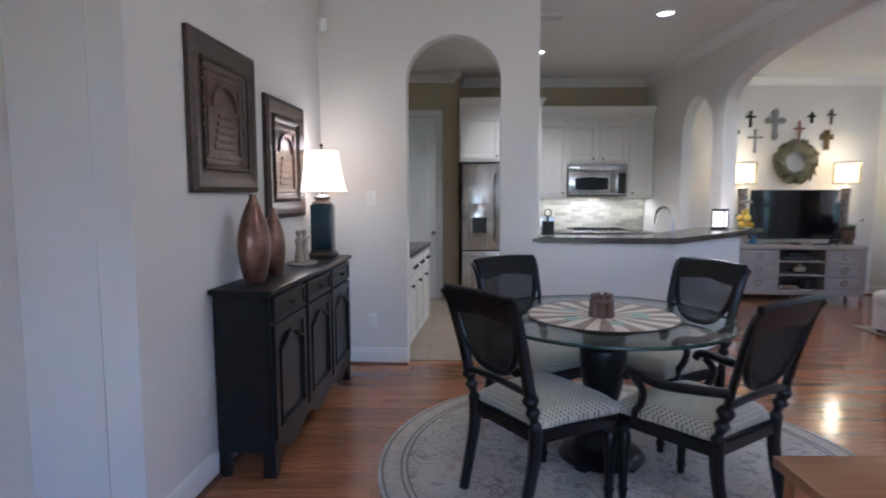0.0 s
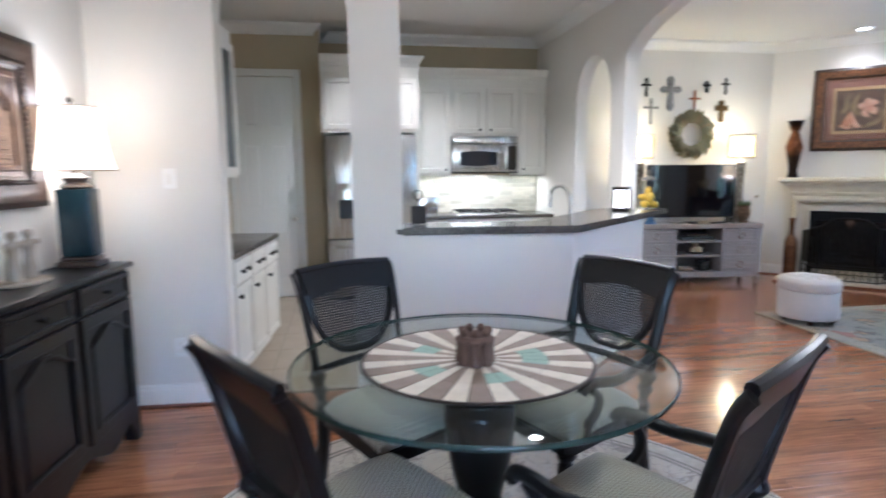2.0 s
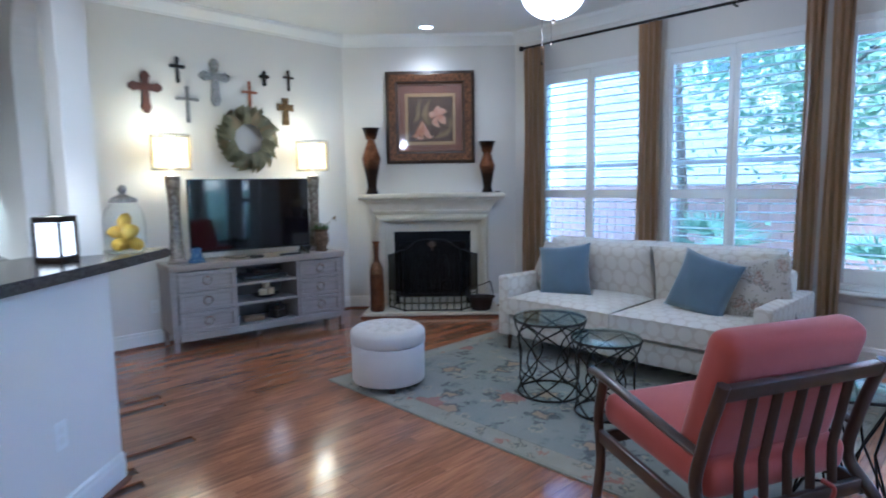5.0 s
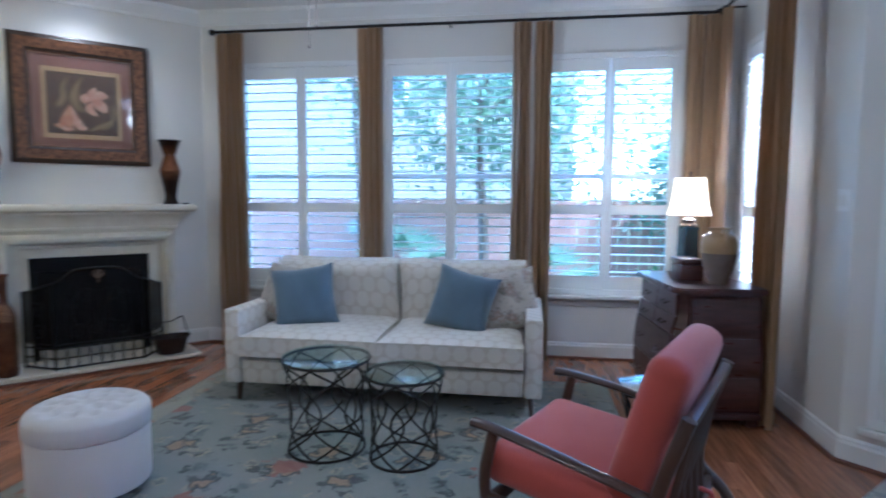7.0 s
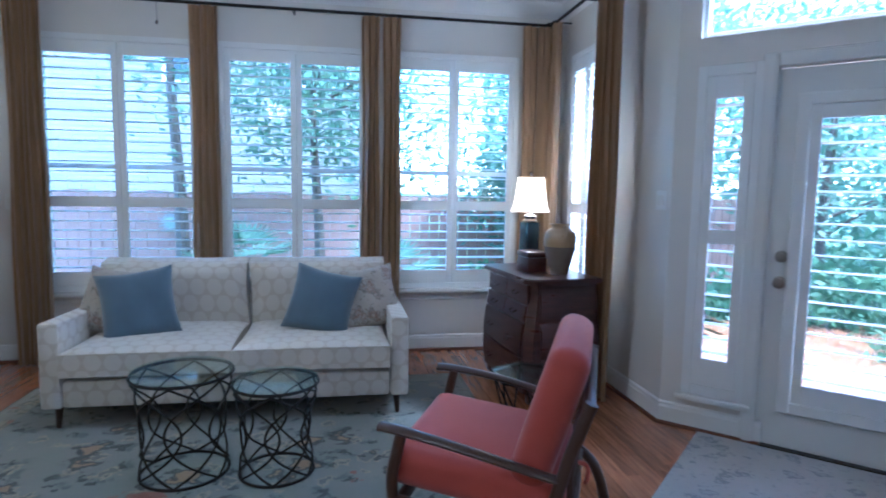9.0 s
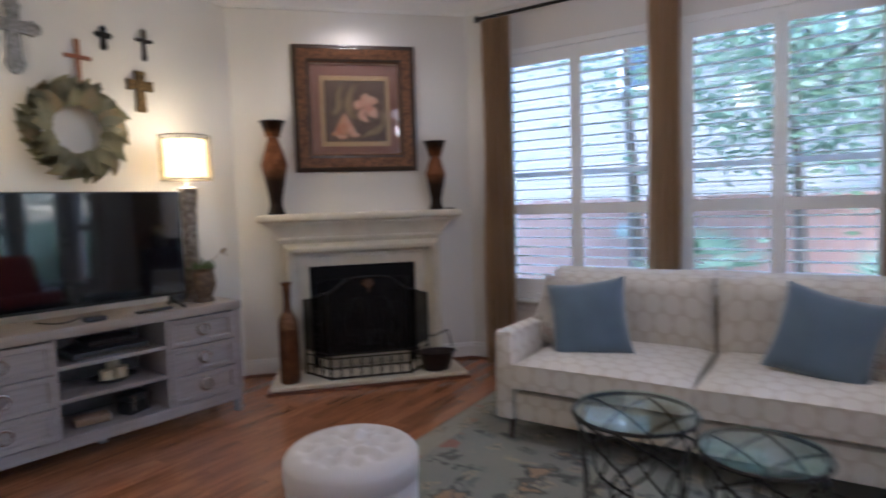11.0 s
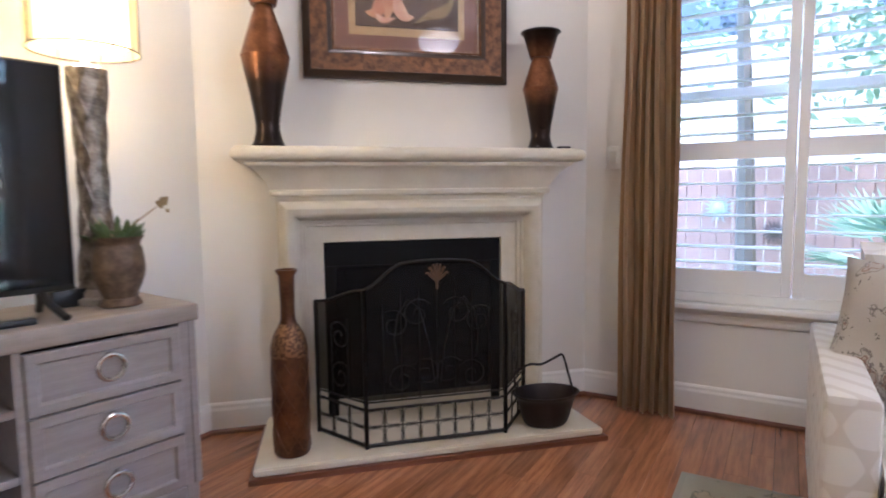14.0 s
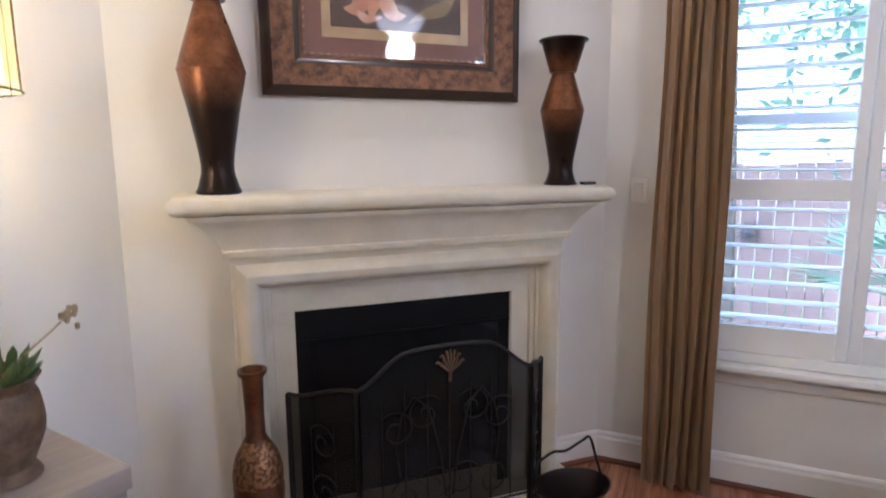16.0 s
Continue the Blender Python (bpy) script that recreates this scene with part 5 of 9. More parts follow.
# ---- rug, sofa, pillows ----
def rug_material(name, ground, ground2, tints, scale):
    m = mat(name, ground, 0.95, second=ground2, scale=3.0, fine=260, bump=0.5, amount=0.8, sheen=0.2)
    nt = m.node_tree
    n, link = nt.nodes, nt.links.new
    tc = next(x for x in n if x.bl_idname == "ShaderNodeTexCoord")
    last = next(x for x in n if x.bl_idname == "ShaderNodeMix").outputs["Result"]
    for k, (tint, sc, lo, hi) in enumerate(tints):
        warp = n.new("ShaderNodeTexNoise")
        warp.inputs["Scale"].default_value = sc * 1.7
        link(tc.outputs["Object"], warp.inputs["Vector"])
        add = n.new("ShaderNodeMix")
        add.data_type = "VECTOR"
        add.inputs["Factor"].default_value = 0.12
        link(tc.outputs["Object"], add.inputs["A"])
        link(warp.outputs["Color"], add.inputs["B"])
        vor = n.new("ShaderNodeTexVoronoi")
        vor.inputs["Scale"].default_value = sc
        link(add.outputs["Result"], vor.inputs["Vector"])
        petals = n.new("ShaderNodeTexNoise")
        petals.inputs["Scale"].default_value = sc * 6
        petals.inputs["Detail"].default_value = 5
        link(tc.outputs["Object"], petals.inputs["Vector"])
        sm = n.new("ShaderNodeMath")
        sm.operation = "MULTIPLY_ADD"
        link(petals.outputs[0], sm.inputs[0])
        sm.inputs[1].default_value = 0.55
        link(vor.outputs["Distance"], sm.inputs[2])
        mr = n.new("ShaderNodeMapRange")
        link(sm.outputs[0], mr.inputs["Value"])
        mr.inputs["From Min"].default_value, mr.inputs["From Max"].default_value = hi, lo
        mr.inputs["To Max"].default_value = 0.85
        mix = n.new("ShaderNodeMix")
        mix.data_type = "RGBA"
        link(mr.outputs[0], mix.inputs["Factor"])
        link(last, mix.inputs["A"])
        mix.inputs["B"].default_value = (*tint, 1)
        last = mix.outputs["Result"]
    link(last, n["Principled BSDF"].inputs["Base Color"])
    return m


RUG = rug_material("oriental_wool", (0.180, 0.195, 0.172), (0.245, 0.235, 0.195), [((0.10, 0.115, 0.11), 9.0, 0.44, 0.62), ((0.34, 0.29, 0.20), 6.0, 0.52, 0.57), ((0.12, 0.13, 0.12), 6.0, 0.44, 0.48), ((0.035, 0.035, 0.035), 3.4, 0.53, 0.57), ((0.34, 0.22, 0.12), 3.4, 0.44, 0.48), ((0.03, 0.033, 0.033), 8.5, 0.47, 0.50), ((0.26, 0.09, 0.06), 1.9, 0.41, 0.44)], 1)
RUGEDGE = rug_material("rug_border", (0.32, 0.29, 0.22), (0.22, 0.21, 0.16), [((0.06, 0.06, 0.05), 8.0, 0.58, 0.62), ((0.36, 0.30, 0.20), 8.0, 0.52, 0.55), ((0.28, 0.10, 0.06), 7.0, 0.46, 0.50)], 1)
rug = thing("area_rug", "worn grey-green oriental wool rug with floral sprigs and dark border", "rug", Matrix.Translation((5.81, 4.72, 0)))
hx, hy = 1.09, 1.45
bm = bmesh.new()
box(bm, -hx + 0.14, hx - 0.14, -hy + 0.14, hy - 0.14, 0.0005, 0.011)
part("field", bm, RUG, rug, "", None)
bm = bmesh.new()
for q in ((-hx, hx, -hy, -hy + 0.138), (-hx, hx, hy - 0.138, hy), (-hx, -hx + 0.138, -hy + 0.138, hy - 0.138), (hx - 0.138, hx, -hy + 0.138, hy - 0.138)):
    box(bm, q[0], q[1], q[2], q[3], 0.0005, 0.0105)
part("border", bm, RUGEDGE, rug, "dark patterned border", None)
bm = bmesh.new()
for q in ((-hx - 0.02, hx + 0.02, -hy - 0.02, -hy), (-hx - 0.02, hx + 0.02, hy, hy + 0.02), (-hx - 0.02, -hx, -hy, hy), (hx, hx + 0.02, -hy, hy)):
    box(bm, q[0], q[1], q[2], q[3], 0.0003, 0.0095)
part("binding", bm, mat("rug_binding", (0.27, 0.26, 0.21), 0.95, scale=30, fine=200, bump=0.5), rug, "", None)


def hex_fabric(name, flat):
    """Cream weave with a honeycomb of taupe lines; flat: whether the pattern lies across the arm's side."""
    m = mat(name, (0.66, 0.62, 0.55), 0.9, second=(0.62, 0.58, 0.51), scale=5, fine=300, bump=0.3, sheen=0.3)
    nt = m.node_tree
    n, link = nt.nodes, nt.links.new
    tc = next(x for x in n if x.bl_idname == "ShaderNodeTexCoord")
    total = None
    size = 2 * math.pi / 0.092
    for k in range(3):
        an = math.pi / 2 + k * 2 * math.pi / 3
        a, b = size * math.cos(an), size * math.sin(an)
        dot = n.new("ShaderNodeVectorMath")
        dot.operation = "DOT_PRODUCT"
        link(tc.outputs["Object"], dot.inputs[0])
        dot.inputs[1].default_value = (a, a, b) if flat else (a, b, b)
        cs = n.new("ShaderNodeMath")
        cs.operation = "COSINE"
        link(dot.outputs["Value"], cs.inputs[0])
        if total is None:
            total = cs.outputs[0]
        else:
            ad = n.new("ShaderNodeMath")
            link(total, ad.inputs[0])
            link(cs.outputs[0], ad.inputs[1])
            total = ad.outputs[0]
    mr = n.new("ShaderNodeMapRange")
    link(total, mr.inputs["Value"])
    mr.inputs["From Min"].default_value, mr.inputs["From Max"].default_value = -0.82, -1.0
    mix0 = next(x for x in n if x.bl_idname == "ShaderNodeMix")
    mix = n.new("ShaderNodeMix")
    mix.data_type = "RGBA"
    link(mr.outputs[0], mix.inputs["Factor"])
    link(mix0.outputs["Result"], mix.inputs["A"])
    mix.inputs["B"].default_value = (0.56, 0.505, 0.43, 1)
    link(mix.outputs["Result"], n["Principled BSDF"].inputs["Base Color"])
    return m


FABRIC = hex_fabric("hexagon_weave", False)
FABRIC_SIDE = hex_fabric("hexagon_weave_side", True)
BLUEV = mat("slate_blue_velvet", (0.10, 0.145, 0.195), 0.85, second=(0.072, 0.108, 0.148), scale=6, fine=200, bump=0.2, sheen=0.6)
PAISLEY = rug_material("paisley_linen", (0.42, 0.38, 0.33), (0.50, 0.46, 0.40), [((0.17, 0.15, 0.13), 9.0, 0.66, 0.70), ((0.48, 0.44, 0.38), 9.0, 0.60, 0.63), ((0.22, 0.12, 0.085), 9.0, 0.52, 0.56), ((0.45, 0.40, 0.34), 9.0, 0.44, 0.48), ((0.15, 0.13, 0.12), 21.0, 0.46, 0.50)], 1)
LEGWOOD = mat("dark_leg_wood", (0.055, 0.03, 0.02), 0.4, scale=8, bump=0.05)


def cushion(bm, sx, sy, sz, m, puff=0.35, n=10, crown=1.0):
    """A soft block: edges pinched, faces swollen."""
    def pt(u, v, side):
        fall = (1 - abs(u) ** 4) * (1 - abs(v) ** 4)
        pin = 1 - 0.035 * (1 - abs(v) ** 2) * abs(u) ** 6
        pin2 = 1 - 0.035 * (1 - abs(u) ** 2) * abs(v) ** 6
        return Vector((u * sx / 2 * pin, v * sy / 2 * pin2, side * sz / 2 * ((1 - puff) + puff * fall ** 0.5 * crown)))
    grids = []
    for side in (-1, 1):
        grids.append([[bm.verts.new(m @ pt(2 * i / n - 1, 2 * j / n - 1, side)) for i in range(n + 1)] for j in range(n + 1)])
    for g, flip in ((grids[0], True), (grids[1], False)):
        for j in range(n):
            for i in range(n):
                q = [g[j][i], g[j][i + 1], g[j + 1][i + 1], g[j + 1][i]]
                bm.faces.new(q[::-1] if flip else q)
    lo, hi = grids
    ring = [(0, i) for i in range(n)] + [(j, n) for j in range(n)] + [(n, n - i) for i in range(n)] + [(n - j, 0) for j in range(n)]
    for k in range(len(ring)):
        (a, b), (c, d) = ring[k], ring[(k + 1) % len(ring)]
        bm.faces.new((lo[a][b], lo[c][d], hi[c][d], hi[a][b]))


# local x runs along the sofa, y toward its back
SOFM = Matrix(((0, 1, 0, 6.13), (-1, 0, 0, 4.76), (0, 0, 1, 0.0108), (0, 0, 0, 1)))
sofa = thing("sofa", "cream two-seat sofa in hexagon-patterned fabric on slim legs", "sofa", SOFM)
L = 1.03
bm = bmesh.new()
box(bm, -L + 0.11, L - 0.11, 0.0, 0.92, 0.13, 0.285, 0.02)
part("seat_base", bm, FABRIC, sofa)
bm = bmesh.new()
box(bm, -L + 0.11, L - 0.11, 0.76, 0.95, 0.286, 0.74, 0.03)
part("back_frame", bm, FABRIC, sofa)
for s in (-1, 1):
    bm = bmesh.new()
    x0, x1 = sorted((s * (L - 0.108), s * L))
    vs = box(bm, x0, x1, -0.01, 0.93, 0.13, 0.60, 0.015)
    for v in bm.verts:
        if v.co.z > 0.4:
            v.co.z += 0.02 * (1 - v.co.y)
    part("arm", bm, FABRIC_SIDE, sofa)
    bm = bmesh.new()
    cushion(bm, L - 0.115, 0.81, 0.205, pose(s * (L - 0.11) / 2, 0.365, 0.384), 0.36, 14)
    part("seat_cushion", bm, FABRIC, sofa)
    bm = bmesh.new()
    cushion(bm, L - 0.118, 0.47, 0.25, pose(s * (L - 0.11) / 2, 0.70, 0.665, 102 if s < 0 else 101, 0, 0), 0.46, 14)
    part("back_cushion", bm, FABRIC, sofa)
    for y in (0.06, 0.86):
        bm = bmesh.new()
        tube(bm, [(s * (L - 0.07), y, 0.131), (s * (L - 0.06), y, 0.001)], 0.022, 10, False, 0.013)
        part("leg", bm, LEGWOOD, sofa)


def pillow(m, size, material, label):
    bm = bmesh.new()
    n = 12
    grids = []
    for side in (-1, 1):
        g = []
        for j in range(n + 1):
            row = []
            for i in range(n + 1):
                u, v = 2 * i / n - 1, 2 * j / n - 1
                fall = max(0.0, (1 - u * u) * (1 - v * v))
                k = 1 - 0.09 * (1 - abs(v) ** 2) * abs(u) ** 3
                k2 = 1 - 0.09 * (1 - abs(u) ** 2) * abs(v) ** 3
                row.append(bm.verts.new((u * size / 2 * k, side * (0.004 + size * 0.16 * fall ** 0.42) + 0.006 * math.sin(7 * u + 3 * v), v * size / 2 * k2)))
            g.append(row)
        grids.append(g)
        for j in range(n):
            for i in range(n):
                bm.faces.new((g[j][i], g[j][i + 1], g[j + 1][i + 1], g[j + 1][i]))
    lo, hi = grids
    ring = [(0, i) for i in range(n)] + [(j, n) for j in range(n)] + [(n, n - i) for i in range(n)] + [(n - j, 0) for j in range(n)]
    for k in range(len(ring)):
        (a, b), (c, d) = ring[k], ring[(k + 1) % len(ring)]
        bm.faces.new((lo[a][b], lo[c][d], hi[c][d], hi[a][b]))
    return solo("throw_pillow", bm, material, label, "pillow", m, "", "", 70)


PZ = 0.47 + 0.0108
pillow(SOFM @ pose(-0.80, 0.42, PZ + 0.18, -19, 3, -24), 0.43, PAISLEY, "cream and brown paisley throw pillow on the sofa")
pillow(SOFM @ pose(-0.61, 0.33, PZ + 0.175, -18, -7, 16), 0.44, BLUEV, "slate blue velvet throw pillow on the sofa")
pillow(SOFM @ pose(0.80, 0.46, PZ + 0.175, -20, -6, 18), 0.43, PAISLEY, "cream and brown paisley throw pillow on the sofa")
pillow(SOFM @ pose(0.50, 0.33, PZ + 0.178, -18, 13, -8), 0.43, BLUEV, "slate blue velvet throw pillow tilted on the sofa")

# ---- ottoman ----
LINEN = mat("pale_linen", (0.56, 0.52, 0.48), 0.9, second=(0.50, 0.46, 0.42), scale=6, fine=260, bump=0.3, sheen=0.3)
ott = thing("ottoman", "round button-tufted storage ottoman in pale linen", "ottoman", Matrix.Translation((4.93, 5.785, 0.011)))
bm = bmesh.new()
lathe(bm, [(0, 0.05), (0.245, 0.05), (0.25, 0.06), (0.25, 0.295), (0.245, 0.302), (0, 0.302)], 48)
part("drum", bm, LINEN, ott)
bm = bmesh.new()
buttons = [(0, 0)] + [(0.085 * math.cos(k * math.pi / 3), 0.085 * math.sin(k * math.pi / 3)) for k in range(6)] + [(0.16 * math.cos(k * math.pi / 6 + 0.26), 0.16 * math.sin(k * math.pi / 6 + 0.26)) for k in range(12)]
rings = []
NR, NA = 14, 64
for j in range(NR + 1):
    r = 0.256 * math.sin(0.5 * math.pi * j / NR)
    ring = []
    for k in range(NA if j else 1):
        an = 2 * math.pi * k / NA
        x, y = r * math.cos(an), r * math.sin(an)
        z = 0.372 + 0.064 * math.sqrt(max(0, 1 - (r / 0.257) ** 4))
        for bx, by in buttons:
            d2 = (x - bx) ** 2 + (y - by) ** 2
            z -= 0.040 * math.exp(-d2 / 0.0009)
        ring.append(bm.verts.new((x, y, z)))
    rings.append(ring)
rings.append([bm.verts.new((0.256 * math.cos(2 * math.pi * k / NA), 0.256 * math.sin(2 * math.pi * k / NA), 0.312)) for k in range(NA)])
rings.append([bm.verts.new((0.248 * math.cos(2 * math.pi * k / NA), 0.248 * math.sin(2 * math.pi * k / NA), 0.3055)) for k in range(NA)])
for a, b in zip(rings, rings[1:]):
    for k in range(NA):
        if len(a) == 1:
            bm.faces.new((a[0], b[k], b[(k + 1) % NA]))
        else:
            bm.faces.new((a[k], a[(k + 1) % NA], b[(k + 1) % NA], b[k]))
bm.faces.new(rings[-1])
part("lid", bm, LINEN, ott, "tufted pale linen lid", 60)
for x, y in buttons:
    bm = bmesh.new()
    r = math.hypot(x, y)
    lathe(bm, [(0, 0.009), (0.007, 0.007), (0.011, 0.002), (0.009, -0.002)], 10, Matrix.Translation((x, y, 0.336 + 0.064 * math.sqrt(1 - (r / 0.257) ** 4))))
    part("button", bm, LINEN, ott)
for k in range(4):
    an = math.pi / 4 + k * math.pi / 2 + 0.2
    bm = bmesh.new()
    obox(bm, pose(0.185 * math.cos(an), 0.185 * math.sin(an), 0.025, 0, 0, math.degrees(an)), 0.045, 0.045, 0.05, 0.005)
    part("foot", bm, LEGWOOD, ott)

# ---- nesting glass tables ----
def wire_table(place, r, h, label):
    ob = thing("side_table", label, "table", Matrix.Translation(place), "round glass tables before the sofa")
    for z, rr, w, nm in ((0.006, r * 0.86, 0.007, "base_ring"), (h - 0.007, r * 0.985, 0.0075, "top_ring")):
        bm = bmesh.new()
        tube(bm, [(rr * math.cos(q * math.pi / 24), rr * math.sin(q * math.pi / 24), z) for q in range(48)], w, 6, True)
        part(nm, bm, IRON, ob)
    for k in range(6):
        for way in (1, -1):
            bm = bmesh.new()
            pts = []
            for q in range(21):
                u = q / 20
                an = k * math.pi / 3 + way * (0.95 * math.pi / 3) * math.sin(math.pi * u) * 1.25
                rr = r * (0.86 + 0.11 * u) - r * 0.10 * math.sin(math.pi * u)
                pts.append((rr * math.cos(an), rr * math.sin(an), 0.008 + (h - 0.024) * u))
            tube(bm, pts, 0.0055, 6)
            part("bent_bar", bm, IRON, ob)
    bm = bmesh.new()
    lathe(bm, [(0, h), (r * 0.985, h), (r * 0.99, h + 0.003), (r * 0.985, h + 0.009), (0, h + 0.009)], 48)
    g = part("glass_top", bm, GLASS_EDGE, ob, "clear greenish glass top", 30)
    return ob


wire_table((5.555, 4.885, 0.0115), 0.235, 0.50, "round glass table on a black bent-wire base")
wire_table((5.50, 4.445, 0.0115), 0.205, 0.455, "smaller round glass table on a black bent-wire base")

# ---- red armchair ----
CORAL = mat("coral_fabric", (0.42, 0.075, 0.052), 0.85, second=(0.35, 0.055, 0.04), scale=5, fine=220, bump=0.25, sheen=0.3)
WALNUT = mat("dark_walnut", (0.06, 0.034, 0.023), 0.33, second=(0.05, 0.025, 0.016), scale=6, fine=90, stretch=(6, 6, 1), bump=0, coat=0.1, amount=0.15, edge=0.3, rough_var=0.01)
# local x to the sitter's left, y forward
CH = radians(65)
CHM = Matrix(((-math.sin(CH), math.cos(CH), 0, 4.765), (math.cos(CH), math.sin(CH), 0, 3.50), (0, 0, 1, 0.011), (0, 0, 0, 1)))
arm = thing("armchair", "mid-century walnut armchair with coral red cushions", "armchair", CHM)
for s in (-1, 1):
    x = s * 0.362
    bm = bmesh.new()
    tube(bm, curve_pts([(x, 0.345, 0.001), (x, 0.315, 0.20), (x, 0.335, 0.38), (x, 0.315, 0.50), (x, 0.30, 0.565)], 5), 0.021, 10)
    part("front_leg", bm, WALNUT, arm)
    bm = bmesh.new()
    tube(bm, curve_pts([(x, -0.40, 0.001), (x, -0.34, 0.20), (x, -0.22, 0.33), (x, -0.245, 0.50), (x, -0.295, 0.66), (x, -0.32, 0.735)], 6), 0.022, 10)
    part("back_post", bm, WALNUT, arm)
    bm = bmesh.new()
    tube(bm, curve_pts([(x, 0.38, 0.575), (x * 1.02, 0.30, 0.572), (x * 1.05, 0.10, 0.545), (x * 1.04, -0.12, 0.50), (x * 1.0, -0.21, 0.475), (x, -0.25, 0.475)], 6), 0.027, 10, False, 0.02, 0.62)
    part("armrest", bm, WALNUT, arm)
    bm = bmesh.new()
    obox(bm, pose(x, 0.02, 0.275, 7, 0, 0), 0.028, 0.62, 0.055, 0.006)
    part("side_rail", bm, WALNUT, arm)
for y, z in ((0.315, 0.30), (-0.275, 0.25)):
    bm = bmesh.new()
    obox(bm, pose(0, y, z), 0.70, 0.026, 0.055, 0.006)
    part("cross_rail", bm, WALNUT, arm)
bm = bmesh.new()
obox(bm, pose(0, -0.312, 0.705, 18, 0, 0), 0.735, 0.034, 0.06, 0.012)
part("top_rail", bm, WALNUT, arm)
for k in range(5):
    bm = bmesh.new()
    x = -0.22 + k * 0.11
    tube(bm, [(x, -0.265, 0.27), (x, -0.258, 0.42), (x, -0.308, 0.69)], 0.016, 8, False, None, 0.55)
    part("back_slat", bm, WALNUT, arm)
bm = bmesh.new()
obox(bm, pose(0, 0.06, 0.385, 6, 0, 0), 0.655, 0.62, 0.14, 0.05, 5)
part("seat_cushion", bm, CORAL, arm, "coral red seat cushion", 60)
bm = bmesh.new()
obox(bm, pose(0, -0.185, 0.635, 107, 0, 0), 0.645, 0.515, 0.14, 0.058, 5)
part("back_cushion", bm, CORAL, arm, "coral red back cushion", 60)
for x in (-0.16, 0.16):
    bm = bmesh.new()
    tube(bm, curve_pts([(x, -0.27, 0.30), (x - 0.01, -0.31, 0.285), (x + 0.005, -0.312, 0.24), (x - 0.006, -0.305, 0.215)], 5), 0.009, 6)
    part("cushion_tie", bm, CORAL, arm)

# ---- small wire table behind the armchair ----
et = thing("wire_table", "small hexagonal glass table on a black wire base", "table", Matrix.Translation((5.30, 3.22, 0.011)))
bm = bmesh.new()
hexa = [(0.20 * math.cos(k * math.pi / 3), 0.20 * math.sin(k * math.pi / 3)) for k in range(6)]
prism(bm, hexa, 0.505, 0.513)
part("glass_top", bm, GLASS_EDGE, et, "clear glass top", None)
bm = bmesh.new()
tube(bm, [(x * 0.99, y * 0.99, 0.497) for x, y in hexa], 0.007, 6, True)
part("top_ring", bm, IRON, et)
bm = bmesh.new()
tube(bm, [(x * 0.9, y * 0.9, 0.007) for x, y in hexa], 0.006, 6, True)
part("base_ring", bm, IRON, et)
for k in range(6):
    bm = bmesh.new()
    (a, b), (c, d) = hexa[k], hexa[(k + 1) % 6]
    mid = ((a + c) * 0.33, (b + d) * 0.33, 0.24)
    tube(bm, [(a * 0.98, b * 0.98, 0.495), mid, (c * 0.9, d * 0.9, 0.008)], 0.005, 6)
    tube(bm, [(c * 0.98, d * 0.98, 0.495), mid, (a * 0.9, b * 0.9, 0.008)], 0.005, 6)
    part("strut", bm, IRON, et)

# ---- dresser by the side window ----
MAHOG = mat("dark_mahogany", (0.075, 0.023, 0.017), 0.30, second=(0.036, 0.011, 0.009), scale=5, fine=30, stretch=(1, 1, 7), bump=0.05, coat=0.25, amount=0.8)
DRM = Matrix(((-1, 0, 0, 6.60), (0, -1, 0, 2.985), (0, 0, 1, 0), (0, 0, 0, 1))) @ pose(0, 0, 0, 0, 0, 6)
dres = thing("dresser", "dark mahogany bowed dresser with three rows of drawers", "dresser", DRM)
DW, DD, DH = 0.40, 0.50, 0.84


def swell(z):
    u = z / DH
    return 0.035 * math.sin(math.pi * min(1, u * 1.25)) - 0.02 * u


bm = bmesh.new()
rings = []
for k in range(13):
    z = 0.07 + (DH - 0.105) * k / 12
    s = swell(z)
    rings.append([bm.verts.new(p) for p in ((-DW - s + 0.05, -s, z), (DW + s - 0.05, -s, z), (DW + s, 0.05 - s, z), (DW + s, DD, z), (-DW - s, DD, z), (-DW - s, 0.05 - s, z))])
for a, b in zip(rings, rings[1:]):
    for q in range(6):
        bm.faces.new((a[q], a[(q + 1) % 6], b[(q + 1) % 6], b[q]))
bm.faces.new(rings[0][::-1])
bm.faces.new(rings[-1])
part("body", bm, MAHOG, dres, "", 30)
bm = bmesh.new()
b2 = bmesh.new()
prism(b2, [(-DW + 0.02, -0.035), (DW - 0.02, -0.035), (DW + 0.04, 0.025), (DW + 0.04, DD + 0.005), (-DW - 0.04, DD + 0.005), (-DW - 0.04, 0.025)], DH - 0.034, DH)
bmesh.ops.bevel(b2, geom=[e for e in b2.edges if e.calc_face_angle(0) > 0.4], offset=0.008, segments=2, affect="EDGES")
merge(bm, b2)
part("top", bm, MAHOG, dres)
